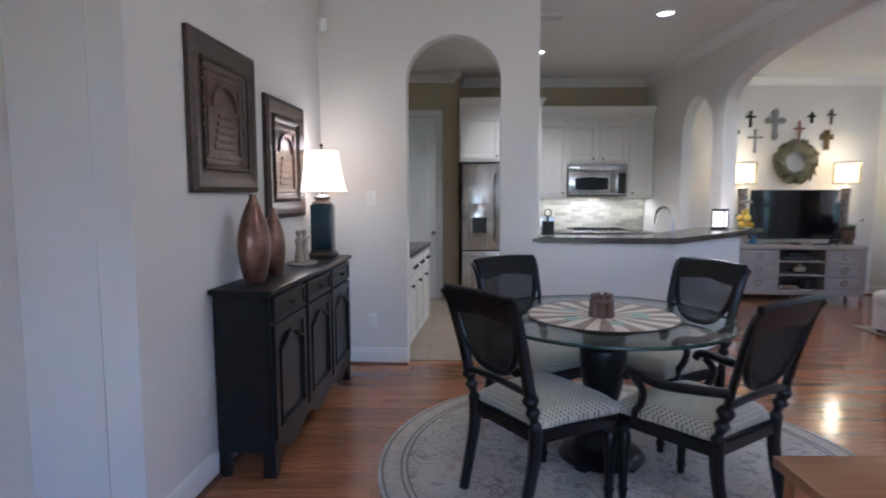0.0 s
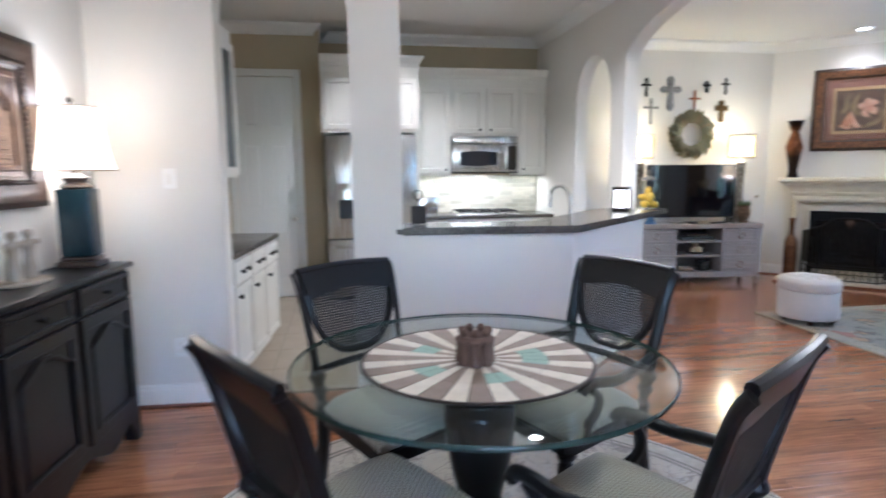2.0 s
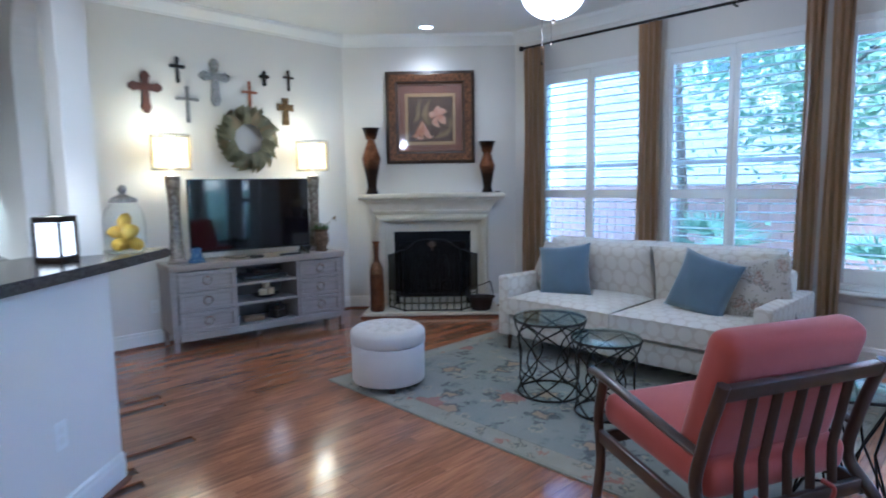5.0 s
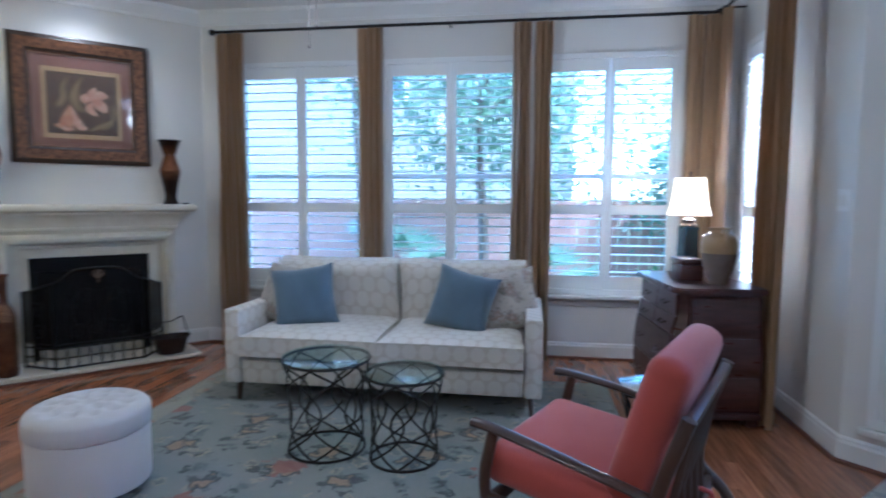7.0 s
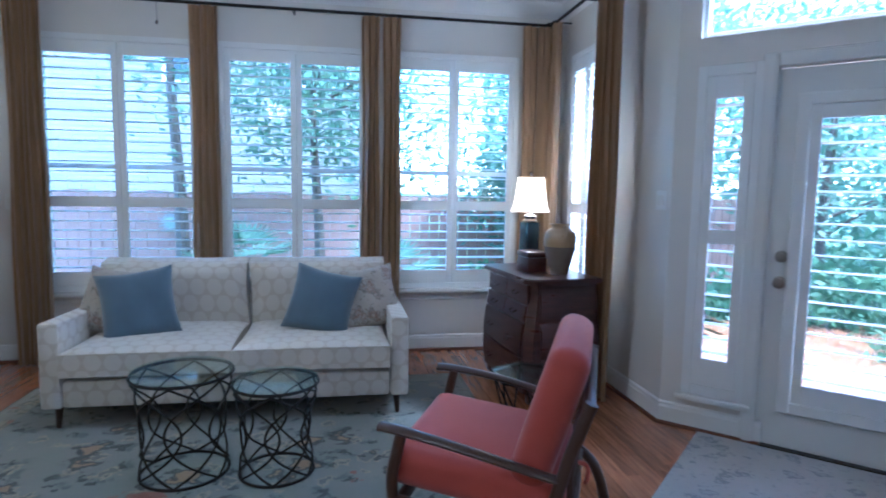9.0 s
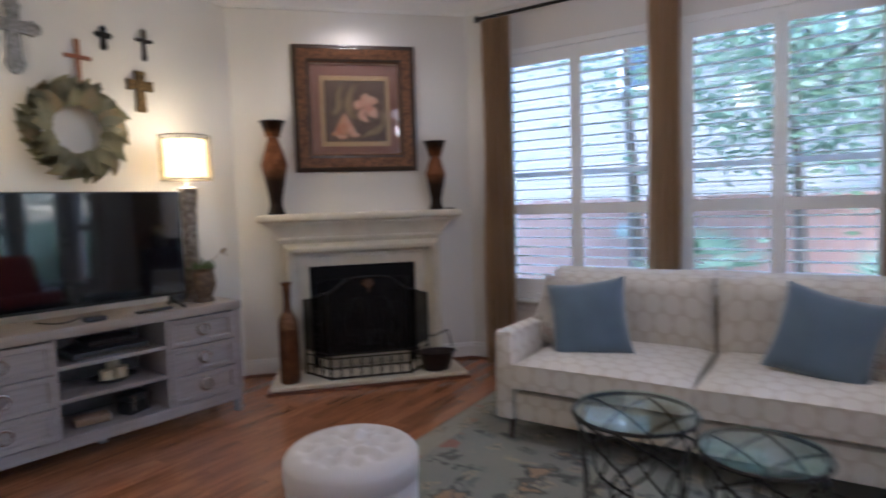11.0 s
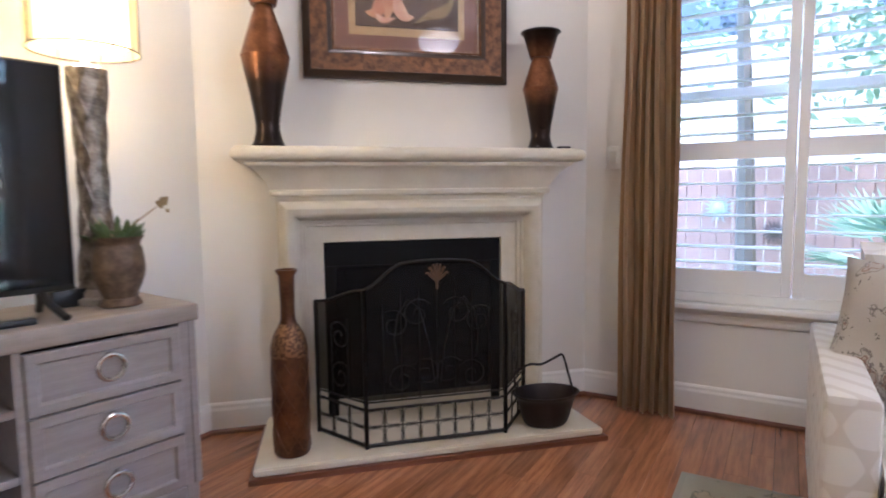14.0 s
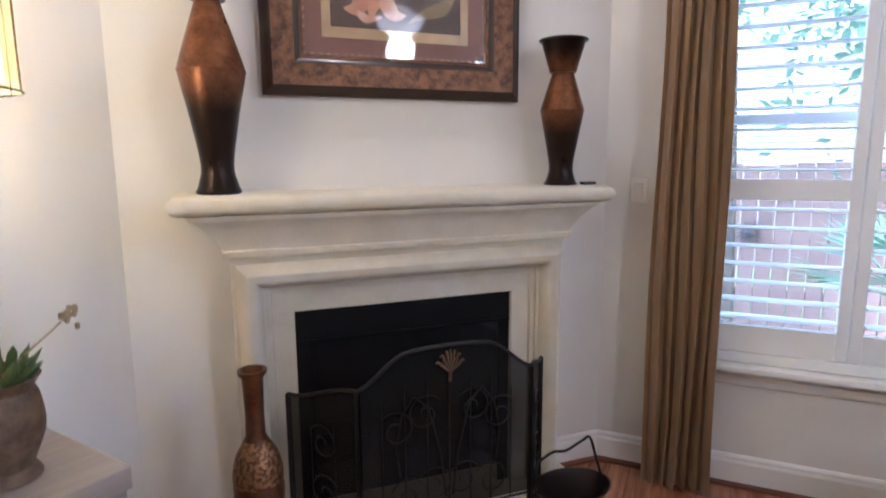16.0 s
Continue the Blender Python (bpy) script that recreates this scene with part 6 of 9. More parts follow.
for k, (z0, z1) in enumerate(((0.09, 0.31), (0.325, 0.54), (0.555, 0.655), (0.67, 0.79))):
    spans = ((-DW + 0.05, -0.006), (0.006, DW - 0.05)) if k > 1 else ((-DW + 0.05, DW - 0.05),)
    for x0, x1 in spans:
        bm = bmesh.new()
        n = 4
        g = []
        for q in range(n + 1):
            z = z0 + (z1 - z0) * q / n
            g.append([bm.verts.new((x, -swell(z) - 0.014, z)) for x in (x0, x1)] + [bm.verts.new((x, -swell(z) - 0.001, z)) for x in (x1, x0)])
        for a, b in zip(g, g[1:]):
            for i in range(4):
                bm.faces.new((a[i], a[(i + 1) % 4], b[(i + 1) % 4], b[i]))
        bm.faces.new(g[0][::-1])
        bm.faces.new(g[-1])
        dr = part("drawer", bm, MAHOG, dres, "", 30)
        for x in ((x0 + x1) / 2,) if len(spans) == 2 else (x0 * 0.55, x1 * 0.55):
            bm = bmesh.new()
            zc = (z0 + z1) / 2
            y = -swell(zc) - 0.014
            tube(bm, curve_pts([(x - 0.04, y, zc), (x - 0.035, y - 0.02, zc - 0.012), (x, y - 0.024, zc - 0.022), (x + 0.035, y - 0.02, zc - 0.012), (x + 0.04, y, zc)], 4), 0.004, 6)
            part("bail_pull", bm, BRONZE, dr, "dark bronze pull")
for s in (-1, 1):
    # swollen side boards that carry the lines of the drawers round the corner
    for z0, z1 in ((0.10, 0.31), (0.325, 0.54), (0.555, 0.785)):
        bm = bmesh.new()
        g = []
        for q in range(9):
            u = q / 8
            z = z0 + (z1 - z0) * u
            x = DW + swell(z) + 0.003 + 0.026 * math.sin(math.pi * u) ** 0.6
            xi = DW + swell(z) + 0.0005
            g.append([bm.verts.new((s * a, y, z)) for a, y in ((x, 0.075), (x, DD - 0.03), (xi, DD - 0.03), (xi, 0.075))])
        for a, b in zip(g, g[1:]):
            for i in range(4):
                bm.faces.new((a[i], a[(i + 1) % 4], b[(i + 1) % 4], b[i]))
        bm.faces.new(g[0][::-1])
        bm.faces.new(g[-1])
        bmesh.ops.recalc_face_normals(bm, faces=bm.faces[:])
        part("side_board", bm, MAHOG, dres, "", 40)
    bm = bmesh.new()
    box(bm, min(s * (DW - 0.02), s * (DW + 0.045)), max(s * (DW - 0.02), s * (DW + 0.045)), 0.02, DD, 0.055, 0.095, 0.012)
    part("base_moulding", bm, MAHOG, dres)
    for y in (0.03, DD - 0.06):
        bm = bmesh.new()
        obox(bm, pose(s * (DW - 0.03), y + 0.02, 0.035), 0.08, 0.07, 0.07, 0.015)
        part("foot", bm, MAHOG, dres)

BLUEGLAZE = mat("teal_glaze", (0.010, 0.022, 0.038), 0.2, second=(0.018, 0.048, 0.058), scale=7, fine=50, stretch=(1, 1, 0.4), bump=0.05, coat=0.3, amount=0.9)
UMBER = mat("dark_umber_ceramic", (0.05, 0.035, 0.03), 0.3, second=(0.10, 0.07, 0.05), scale=14, bump=0.05)


def square_lamp(m, label, watts):
    """A square ceramic lamp with a bell shade."""
    ob = thing("table_lamp", label, "lamp", m)
    bm = bmesh.new()
    box(bm, -0.095, 0.095, -0.075, 0.075, 0.0, 0.03, 0.008)
    box(bm, -0.08, 0.08, -0.062, 0.062, 0.03, 0.05, 0.006)
    part("base", bm, UMBER, ob)
    bm = bmesh.new()
    box(bm, -0.078, 0.078, -0.06, 0.06, 0.051, 0.385, 0.012)
    part("body", bm, BLUEGLAZE, ob, "teal glazed square body")
    bm = bmesh.new()
    lathe(bm, smooth_profile([(0.0, 0.385), (0.07, 0.387), (0.072, 0.40), (0.05, 0.415), (0.062, 0.43), (0.062, 0.44), (0.02, 0.455), (0.012, 0.47)], 3), 24, IDENT, 1, 0.85)
    part("neck", bm, UMBER, ob)
    bm = bmesh.new()
    tube(bm, [(0, 0, 0.46), (0, 0, 0.80)], 0.006, 8)
    lathe(bm, [(0, 0.795), (0.012, 0.80), (0.014, 0.815), (0, 0.83)], 12)
    part("stem", bm, BRONZE, ob)
    bm = bmesh.new()
    lathe(bm, [(0.185, 0.475), (0.172, 0.50), (0.152, 0.58), (0.135, 0.68), (0.123, 0.775)], 40, IDENT, 1, 0.9)
    bmesh.ops.solidify(bm, geom=bm.faces[:], thickness=0.002)
    part("shade", bm, SHADE_WHITE, ob, "lit cream bell shade")
    for z, r in ((0.474, 0.186), (0.776, 0.1235)):
        bm = bmesh.new()
        tube(bm, [(r * math.cos(q * math.pi / 20), 0.9 * r * math.sin(q * math.pi / 20), z) for q in range(40)], 0.003, 5, True)
        part("shade_trim", bm, TWIG, ob)
    p = m.translation
    size = m.to_scale().z
    for z in (0.80, 0.46):
        lamp("bulb", "POINT", (p.x, p.y, p.z + z * size), watts, SOFT, 0.06)
    return ob


square_lamp(pose(6.93, 2.72, DH + 0.001, 0, 0, 12) @ Matrix.Diagonal((0.86, 0.86, 0.86, 1)), "teal ceramic table lamp with lit cream shade on the dresser", 3.5)
jar = thing("urn", "two-handled urn with cream glazed top and bare clay foot", "vase", Matrix.Translation((6.44, 2.66, DH + 0.001)))
bm = bmesh.new()
lathe(bm, smooth_profile([(0.0, 0.0), (0.055, 0.0), (0.06, 0.02), (0.095, 0.13), (0.105, 0.19)]), 32)
part("foot", bm, mat("bare_clay", (0.20, 0.16, 0.13), 0.8, second=(0.13, 0.10, 0.085), scale=12, bump=0.25), jar, "dark unglazed clay lower half")
bm = bmesh.new()
lathe(bm, smooth_profile([(0.105, 0.19), (0.108, 0.24), (0.095, 0.29), (0.062, 0.315), (0.058, 0.33), (0.072, 0.345)]) + [(0.055, 0.343), (0.05, 0.30), (0, 0.30)], 32)
part("glazed_body", bm, mat("straw_glaze", (0.44, 0.31, 0.16), 0.3, second=(0.34, 0.22, 0.10), scale=10, bump=0.08), jar, "straw-yellow glaze")
for s in (-1, 1):
    bm = bmesh.new()
    tube(bm, curve_pts([(s * 0.062, 0, 0.325), (s * 0.115, 0, 0.325), (s * 0.125, 0, 0.28), (s * 0.10, 0, 0.24)], 5), 0.011, 8)
    part("ear_handle", bm, bpy.data.materials["straw_glaze"], jar)
bx = thing("wooden_box", "dark lidded wooden box on the dresser", "box", pose(6.62, 2.80, DH + 0.001, 0, 0, 6))
bm = bmesh.new()
box(bm, -0.10, 0.10, -0.07, 0.07, 0, 0.10, 0.004)
part("body", bm, MAHOG, bx)
bm = bmesh.new()
box(bm, -0.105, 0.105, -0.075, 0.075, 0.102, 0.14, 0.008)
part("lid", bm, MAHOG, bx)

# ---- doormat rug by the garden door ----
SMALLRUG = rug_material("faded_rug", (0.45, 0.43, 0.40), (0.38, 0.36, 0.34), [((0.20, 0.21, 0.22), 9.0, 0.54, 0.60), ((0.40, 0.39, 0.37), 9.0, 0.44, 0.48), ((0.24, 0.24, 0.24), 19.0, 0.46, 0.52)], 1)
bm = bmesh.new()
box(bm, 0.14, 1.85, -1.25, -0.06, 0.0005, 0.009, 0.002, 1)
solo("door_rug", bm, SMALLRUG, "faded grey patterned rug before the garden door", "rug", DM @ pose(0.09, 0.02, 0))

# ---- ceiling fan ----
FANC = Vector((5.60, 4.90, 0))
fan = thing("ceiling_fan", "white ceiling fan with a lit glass bowl", "ceiling fan", Matrix.Translation((5.60, 4.90, H)))
bm = bmesh.new()
lathe(bm, [(0, 0), (0.07, 0), (0.065, -0.04), (0.02, -0.05), (0.014, -0.06), (0.014, -0.20), (0.05, -0.21), (0.10, -0.23), (0.115, -0.30), (0.10, -0.37), (0.05, -0.395), (0.05, -0.43), (0, -0.43)], 32)
part("motor_housing", bm, TRIM, fan)
for k in range(5):
    an = 15 + k * 72
    bm = bmesh.new()
    b2 = bmesh.new()
    prism(b2, [(0.20, -0.05), (0.30, -0.065), (0.62, -0.07), (0.66, -0.05), (0.67, 0.0), (0.66, 0.05), (0.62, 0.07), (0.30, 0.065), (0.20, 0.05)], -0.004, 0.004)
    merge(bm, b2, pose(0, 0, -0.28, 0, 0, an) @ pose(0, 0, 0, 12, 0, 0))
    bl = part("blade", bm, TRIM, fan, "", None)
    bm = bmesh.new()
    tube(bm, [Matrix.Rotation(radians(an), 4, "Z") @ Vector(p) for p in ((0.09, 0, -0.31), (0.16, 0, -0.30), (0.24, 0, -0.288))], 0.012, 6)
    part("blade_iron", bm, BRONZE, bl)
bm = bmesh.new()
lathe(bm, smooth_profile([(0.05, -0.43), (0.19, -0.445), (0.20, -0.455), (0.17, -0.52), (0.10, -0.575), (0.02, -0.595), (0.0, -0.596)], 4), 36)
part("glass_bowl", bm, glowing("lit_frosted_bowl", (1.0, 0.94, 0.86), 0.3), fan, "lit frosted glass bowl")
bm = bmesh.new()
lathe(bm, [(0, -0.595), (0.014, -0.60), (0.012, -0.615), (0, -0.63)], 12)
for x, z in ((0.05, -0.73), (-0.05, -0.86)):
    tube(bm, [(x, 0.05, -0.42), (x, 0.05, z)], 0.0015, 4)
    lathe(bm, [(0, z - 0.02), (0.007, z - 0.012), (0.004, z), (0, z)], 8, Matrix.Translation((x, 0.05, 0)))
part("pull_chains", bm, BRONZE, fan)
lamp("bulb", "POINT", (5.60, 4.90, H - 0.70), 9.0, (1.0, 0.85, 0.66), 0.12)

CANLIT = glowing("lit_recessed_lamp", (1.0, 0.92, 0.8), 1.0)


def can_light(x, y, watts):
    ob = thing("recessed_light", "lit recessed ceiling light with a white ring", "ceiling light", Matrix.Translation((x, y, H)), "recessed ceiling lights")
    bm = bmesh.new()
    lathe(bm, [(0.066, -0.001), (0.09, -0.001), (0.092, -0.006), (0.07, -0.010), (0.066, -0.004)], 32)
    part("ring", bm, TRIM, ob)
    bm = bmesh.new()
    lathe(bm, [(0, -0.004), (0.066, -0.004), (0.066, -0.002), (0, -0.002)], 32)
    part("lens", bm, CANLIT, ob, "glowing lens")
    lamp("can_bulb", "SPOT", (x, y, H - 0.02), watts, (1.0, 0.82, 0.60), 0.06, None, 130)


can_light(6.70, 7.22, 8)
for x, y in ((2.28, 5.32), (1.38, 6.71)):
    can_light(x, y, 36)


def vent(x, y, turn):
    ob = thing("ceiling_vent", "white slatted ceiling air vent", "vent", pose(x, y, H, 0, 0, turn))
    bm = bmesh.new()
    for q in ((-0.16, 0.16, -0.11, -0.09), (-0.16, 0.16, 0.09, 0.11), (-0.16, -0.14, -0.09, 0.09), (0.14, 0.16, -0.09, 0.09)):
        box(bm, *q, -0.01, -0.0005)
    part("frame", bm, TRIM, ob, "", None)
    for k in range(8):
        bm = bmesh.new()
        obox(bm, pose(0, -0.08 + k * 0.0229, -0.006, 35, 0, 0), 0.28, 0.016, 0.002)
        part("slat", bm, TRIM, ob, "", None)


vent(7.25, 6.05, 90)
vent(1.26, 5.45, 0)


def switch_plate(m, label, outlet=False, gangs=1):
    ob = thing("outlet" if outlet else "light_switch", label, "outlet" if outlet else "switch", m)
    bm = bmesh.new()
    w = 0.036 + 0.023 * (gangs - 1)
    box(bm, -w, w, -0.006, -0.0005, -0.058, 0.058, 0.003, 1)
    part("plate", bm, TRIM, ob)
    for g in range(gangs):
        x = (g - (gangs - 1) / 2) * 0.046
        bm = bmesh.new()
        if outlet:
            for z in (-0.021, 0.021):
                box(bm, x - 0.016, x + 0.016, -0.0085, -0.006, z - 0.014, z + 0.014, 0.002, 1)
        else:
            obox(bm, pose(x, -0.0085, 0, 6, 0, 0), 0.03, 0.006, 0.062, 0.002, 1)
        part("socket" if outlet else "rocker", bm, CABINET, ob)


switch_plate(Matrix(((0, 1, 0, WX), (-1, 0, 0, 6.648), (0, 0, 1, 1.26), (0, 0, 0, 1))), "white rocker light switch beside the curtain")
switch_plate(pose(4.19, TVY, 0.35), "white wall outlet beside the media console", True)
switch_plate(pose(5.96, SY, 1.36, 0, 0, 180), "white double light switch near the door", False, 2)

# ---- dining area ----
TABC = (1.17, 3.03)


def stripe_rug():
    m = rug_material("round_rug_wool", (0.46, 0.42, 0.36), (0.40, 0.365, 0.315), [((0.25, 0.23, 0.21), 4.0, 0.54, 0.58), ((0.45, 0.41, 0.35), 4.0, 0.49, 0.52), ((0.22, 0.20, 0.18), 9.0, 0.46, 0.51), ((0.33, 0.27, 0.22), 2.4, 0.44, 0.50)], 1)
    n, link = m.node_tree.nodes, m.node_tree.links.new
    bsdf = n["Principled BSDF"]
    last = bsdf.inputs["Base Color"].links[0].from_socket
    tc = next(x for x in n if x.bl_idname == "ShaderNodeTexCoord")
    for scale, width, tint in ((5.0, 0.010, (0.17, 0.155, 0.14)), (9.0, 0.012, (0.22, 0.20, 0.18))):
        nz, off, ab, mr, mix = n.new("ShaderNodeTexNoise"), n.new("ShaderNodeMath"), n.new("ShaderNodeMath"), n.new("ShaderNodeMapRange"), n.new("ShaderNodeMix")
        nz.inputs["Scale"].default_value, nz.inputs["Detail"].default_value = scale, 1.0
        nz.inputs["Distortion"].default_value = 1.2
        link(tc.outputs["Object"], nz.inputs["Vector"])
        off.operation, ab.operation = "SUBTRACT", "ABSOLUTE"
        off.inputs[1].default_value = 0.5
        link(nz.outputs[0], off.inputs[0])
        link(off.outputs[0], ab.inputs[0])
        link(ab.outputs[0], mr.inputs["Value"])
        mr.inputs["From Min"].default_value, mr.inputs["From Max"].default_value = width * 1.6, width * 0.5
        mr.inputs["To Max"].default_value = 0.8
        mix.data_type = "RGBA"
        link(mr.outputs[0], mix.inputs["Factor"])
        link(last, mix.inputs["A"])
        mix.inputs["B"].default_value = (*tint, 1)
        last = mix.outputs["Result"]
    link(last, bsdf.inputs["Base Color"])
    return m


RUGLINE = mat("dark_rug_line", (0.20, 0.185, 0.165), 0.95, scale=30, fine=200, bump=0.4)
rr = thing("round_rug", "round beige and grey patterned rug under the dining table", "rug", Matrix.Translation((1.28, 3.02, 0)))
bm = bmesh.new()
lathe(bm, [(0, 0.0005), (1.14, 0.0005), (1.14, 0.009), (0, 0.009)], 72)
part("field", bm, stripe_rug(), rr, "", None)
bm = bmesh.new()
lathe(bm, [(1.142, 0.0005), (1.29, 0.0005), (1.292, 0.0085), (1.142, 0.0085), (1.142, 0.0005)], 72)
part("border", bm, mat("rug_border_beige", (0.50, 0.46, 0.40), 0.95, second=(0.36, 0.33, 0.28), scale=16, fine=220, bump=0.5, amount=0.9), rr, "paler beige border", None)
for r in (1.135, 1.165, 1.262):
    bm = bmesh.new()
    lathe(bm, [(r, 0.0082), (r + 0.012, 0.0082), (r + 0.012, 0.0098), (r, 0.0098), (r, 0.0082)], 72)
    part("border_line", bm, RUGLINE, rr, "thin dark woven ring", None)

table = thing("dining_table", "round glass dining table on a black turned pedestal", "table", Matrix.Translation((*TABC, 0.0095)))
bm = bmesh.new()
lathe(bm, [(0, 0.76), (0.605, 0.76), (0.622, 0.763), (0.628, 0.769), (0.622, 0.775), (0.605, 0.778), (0, 0.778)], 72)
g = part("glass_top", bm, GLASS, table, "thick clear bevelled glass top", 20)
bm = bmesh.new()
lathe(bm, [(0.6285, 0.7605), (0.6315, 0.764), (0.6325, 0.769), (0.6315, 0.774), (0.6285, 0.7775), (0.6285, 0.7605)], 72)
part("glass_edge", bm, mat("deep_green_glass_edge", (0.03, 0.055, 0.05), 0.12, second=(0.05, 0.085, 0.075), scale=4, bump=0), table, "dark green edge of the glass", 40)
bm = bmesh.new()
lathe(bm, smooth_profile([(0.0, 0.024), (0.21, 0.025), (0.215, 0.05), (0.19, 0.075), (0.15, 0.10), (0.13, 0.16), (0.125, 0.22), (0.085, 0.26), (0.075, 0.30), (0.10, 0.40), (0.118, 0.52), (0.122, 0.60), (0.10, 0.64), (0.112, 0.655), (0.112, 0.68), (0.135, 0.70), (0.14, 0.735), (0.14, 0.74)], 4) + [(0, 0.74)], 32)
part("pedestal", bm, BLACKWOOD, table)
for k in range(4):
    an = math.pi / 4 + k * math.pi / 2
    bm = bmesh.new()
    c, s = math.cos(an), math.sin(an)
    obox(bm, pose(c * 0.17, s * 0.17, 0.012, 0, 0, math.degrees(an)), 0.07, 0.07, 0.024, 0.006)
    part("foot", bm, BLACKWOOD, table)
    bm = bmesh.new()
    tube(bm, [(c * r, s * r, z) for r, z in ((0.10, 0.70), (0.18, 0.735), (0.24, 0.748))], 0.022, 8)
    lathe(bm, [(0, 0.748), (0.022, 0.748), (0.022, 0.7595), (0, 0.7595)], 12, Matrix.Translation((c * 0.24, s * 0.24, 0)))
    part("support_arm", bm, BLACKWOOD, table)

# round mosaic mat of radiating wedges
MAT_TINTS = [mat("mosaic_" + n, c, 0.4, second=tuple(x * 0.8 for x in c), scale=18, fine=120, bump=0.1, amount=0.8) for n, c in (("cream", (0.70, 0.65, 0.56)), ("taupe", (0.26, 0.20, 0.16)), ("aqua", (0.30, 0.46, 0.40)))]
mosaic = thing("mosaic_mat", "round mosaic centre mat of cream, brown and aqua wedges", "table mat", Matrix.Translation((TABC[0] - 0.015, TABC[1] - 0.02, 0.789)))
bm = bmesh.new()
lathe(bm, [(0, 0), (0.383, 0), (0.388, 0.004), (0.385, 0.009), (0.378, 0.009), (0.378, 0.005), (0, 0.005)], 64)
part("backing", bm, BRONZE, mosaic, "dark rim")
NW = 32
radii = [(0.03, 0.15), (0.152, 0.235), (0.237, 0.376)]
wedge = {}
for k in range(NW):
    for j, (r0, r1) in enumerate(radii):
        tint = (k + (j == 1)) % 2 if j != 1 else (2 if (k // 2) % 3 == 0 else k % 2)
        if j == 0:
            tint = k % 2
        if (j, tint) not in wedge:
            b = bmesh.new()
            da = 2 * math.pi / NW * 0.47
            prism(b, [(r0 * math.cos(-da), r0 * math.sin(-da)), (r1 * math.cos(-da), r1 * math.sin(-da)), (r1, 0), (r1 * math.cos(da), r1 * math.sin(da)), (r0 * math.cos(da), r0 * math.sin(da))], 0.0052, 0.0078)
            wedge[(j, tint)] = mesh_of(b, "wedge", MAT_TINTS[tint])
        ob = new("wedge", wedge[(j, tint)])
        ob.parent = mosaic
        ob.matrix_basis = pose(0, 0, 0.0002 * ((k * 7) % 3), 0, 0, 360 * k / NW)
CLAY = mat("terracotta_figures", (0.105, 0.058, 0.042), 0.75, second=(0.16, 0.10, 0.07), scale=18, bump=0.3)
ring = thing("candle_ring", "brown clay ring of abstract figures round a candle", "ornament", Matrix.Translation((TABC[0] - 0.03, TABC[1] - 0.06, 0.7975)) @ Matrix.Diagonal((0.84, 0.84, 0.84, 1)))
bm = bmesh.new()
lathe(bm, [(0, 0), (0.06, 0), (0.062, 0.02), (0.05, 0.022), (0, 0.022)], 24)
part("base", bm, CLAY, ring)
for k in range(7):
    an = 2 * math.pi * k / 7
    bm = bmesh.new()
    lathe(bm, smooth_profile([(0.0, 0), (0.026, 0), (0.024, 0.035), (0.022, 0.075), (0.026, 0.095), (0.010, 0.108), (0.012, 0.113), (0.017, 0.126), (0.010, 0.139), (0, 0.142)], 3), 12, pose(0.052 * math.cos(an), 0.052 * math.sin(an), 0))
    part("figure", bm, CLAY, ring)
bm = bmesh.new()
tube(bm, [(0.058 * math.cos(q * math.pi / 14), 0.058 * math.sin(q * math.pi / 14), 0.10) for q in range(28)], 0.012, 6, True)
part("linked_arms", bm, CLAY, ring)

# dining chairs: local x across, y forward
def seat_fabric():
    """Small cream diamonds on a dark ground."""
    m = mat("diamond_weave", (0.46, 0.42, 0.33), 0.85, second=(0.40, 0.36, 0.28), scale=6, fine=220, bump=0.2, sheen=0.3)
    n, link = m.node_tree.nodes, m.node_tree.links.new
    tc = next(x for x in n if x.bl_idname == "ShaderNodeTexCoord")
    waves = []
    for way in (1, -1):
        dot = n.new("ShaderNodeVectorMath")
        dot.operation = "DOT_PRODUCT"
        link(tc.outputs["Object"], dot.inputs[0])
        dot.inputs[1].default_value = (2 * math.pi / 0.018, way * 2 * math.pi / 0.024, 0)
        cs = n.new("ShaderNodeMath")
        cs.operation = "COSINE"
        link(dot.outputs["Value"], cs.inputs[0])
        waves.append(cs.outputs[0])
    add = n.new("ShaderNodeMath")
    link(waves[0], add.inputs[0])
    link(waves[1], add.inputs[1])
    mr = n.new("ShaderNodeMapRange")
    link(add.outputs[0], mr.inputs["Value"])
    mr.inputs["From Min"].default_value, mr.inputs["From Max"].default_value = -0.75, -0.25
    mix0 = next(x for x in n if x.bl_idname == "ShaderNodeMix")
    mix = n.new("ShaderNodeMix")
    mix.data_type = "RGBA"
    link(mr.outputs[0], mix.inputs["Factor"])
    mix.inputs["A"].default_value = (0.15, 0.135, 0.11, 1)
    link(mix0.outputs["Result"], mix.inputs["B"])
    link(mix.outputs["Result"], n["Principled BSDF"].inputs["Base Color"])
    return m


SEATF = seat_fabric()


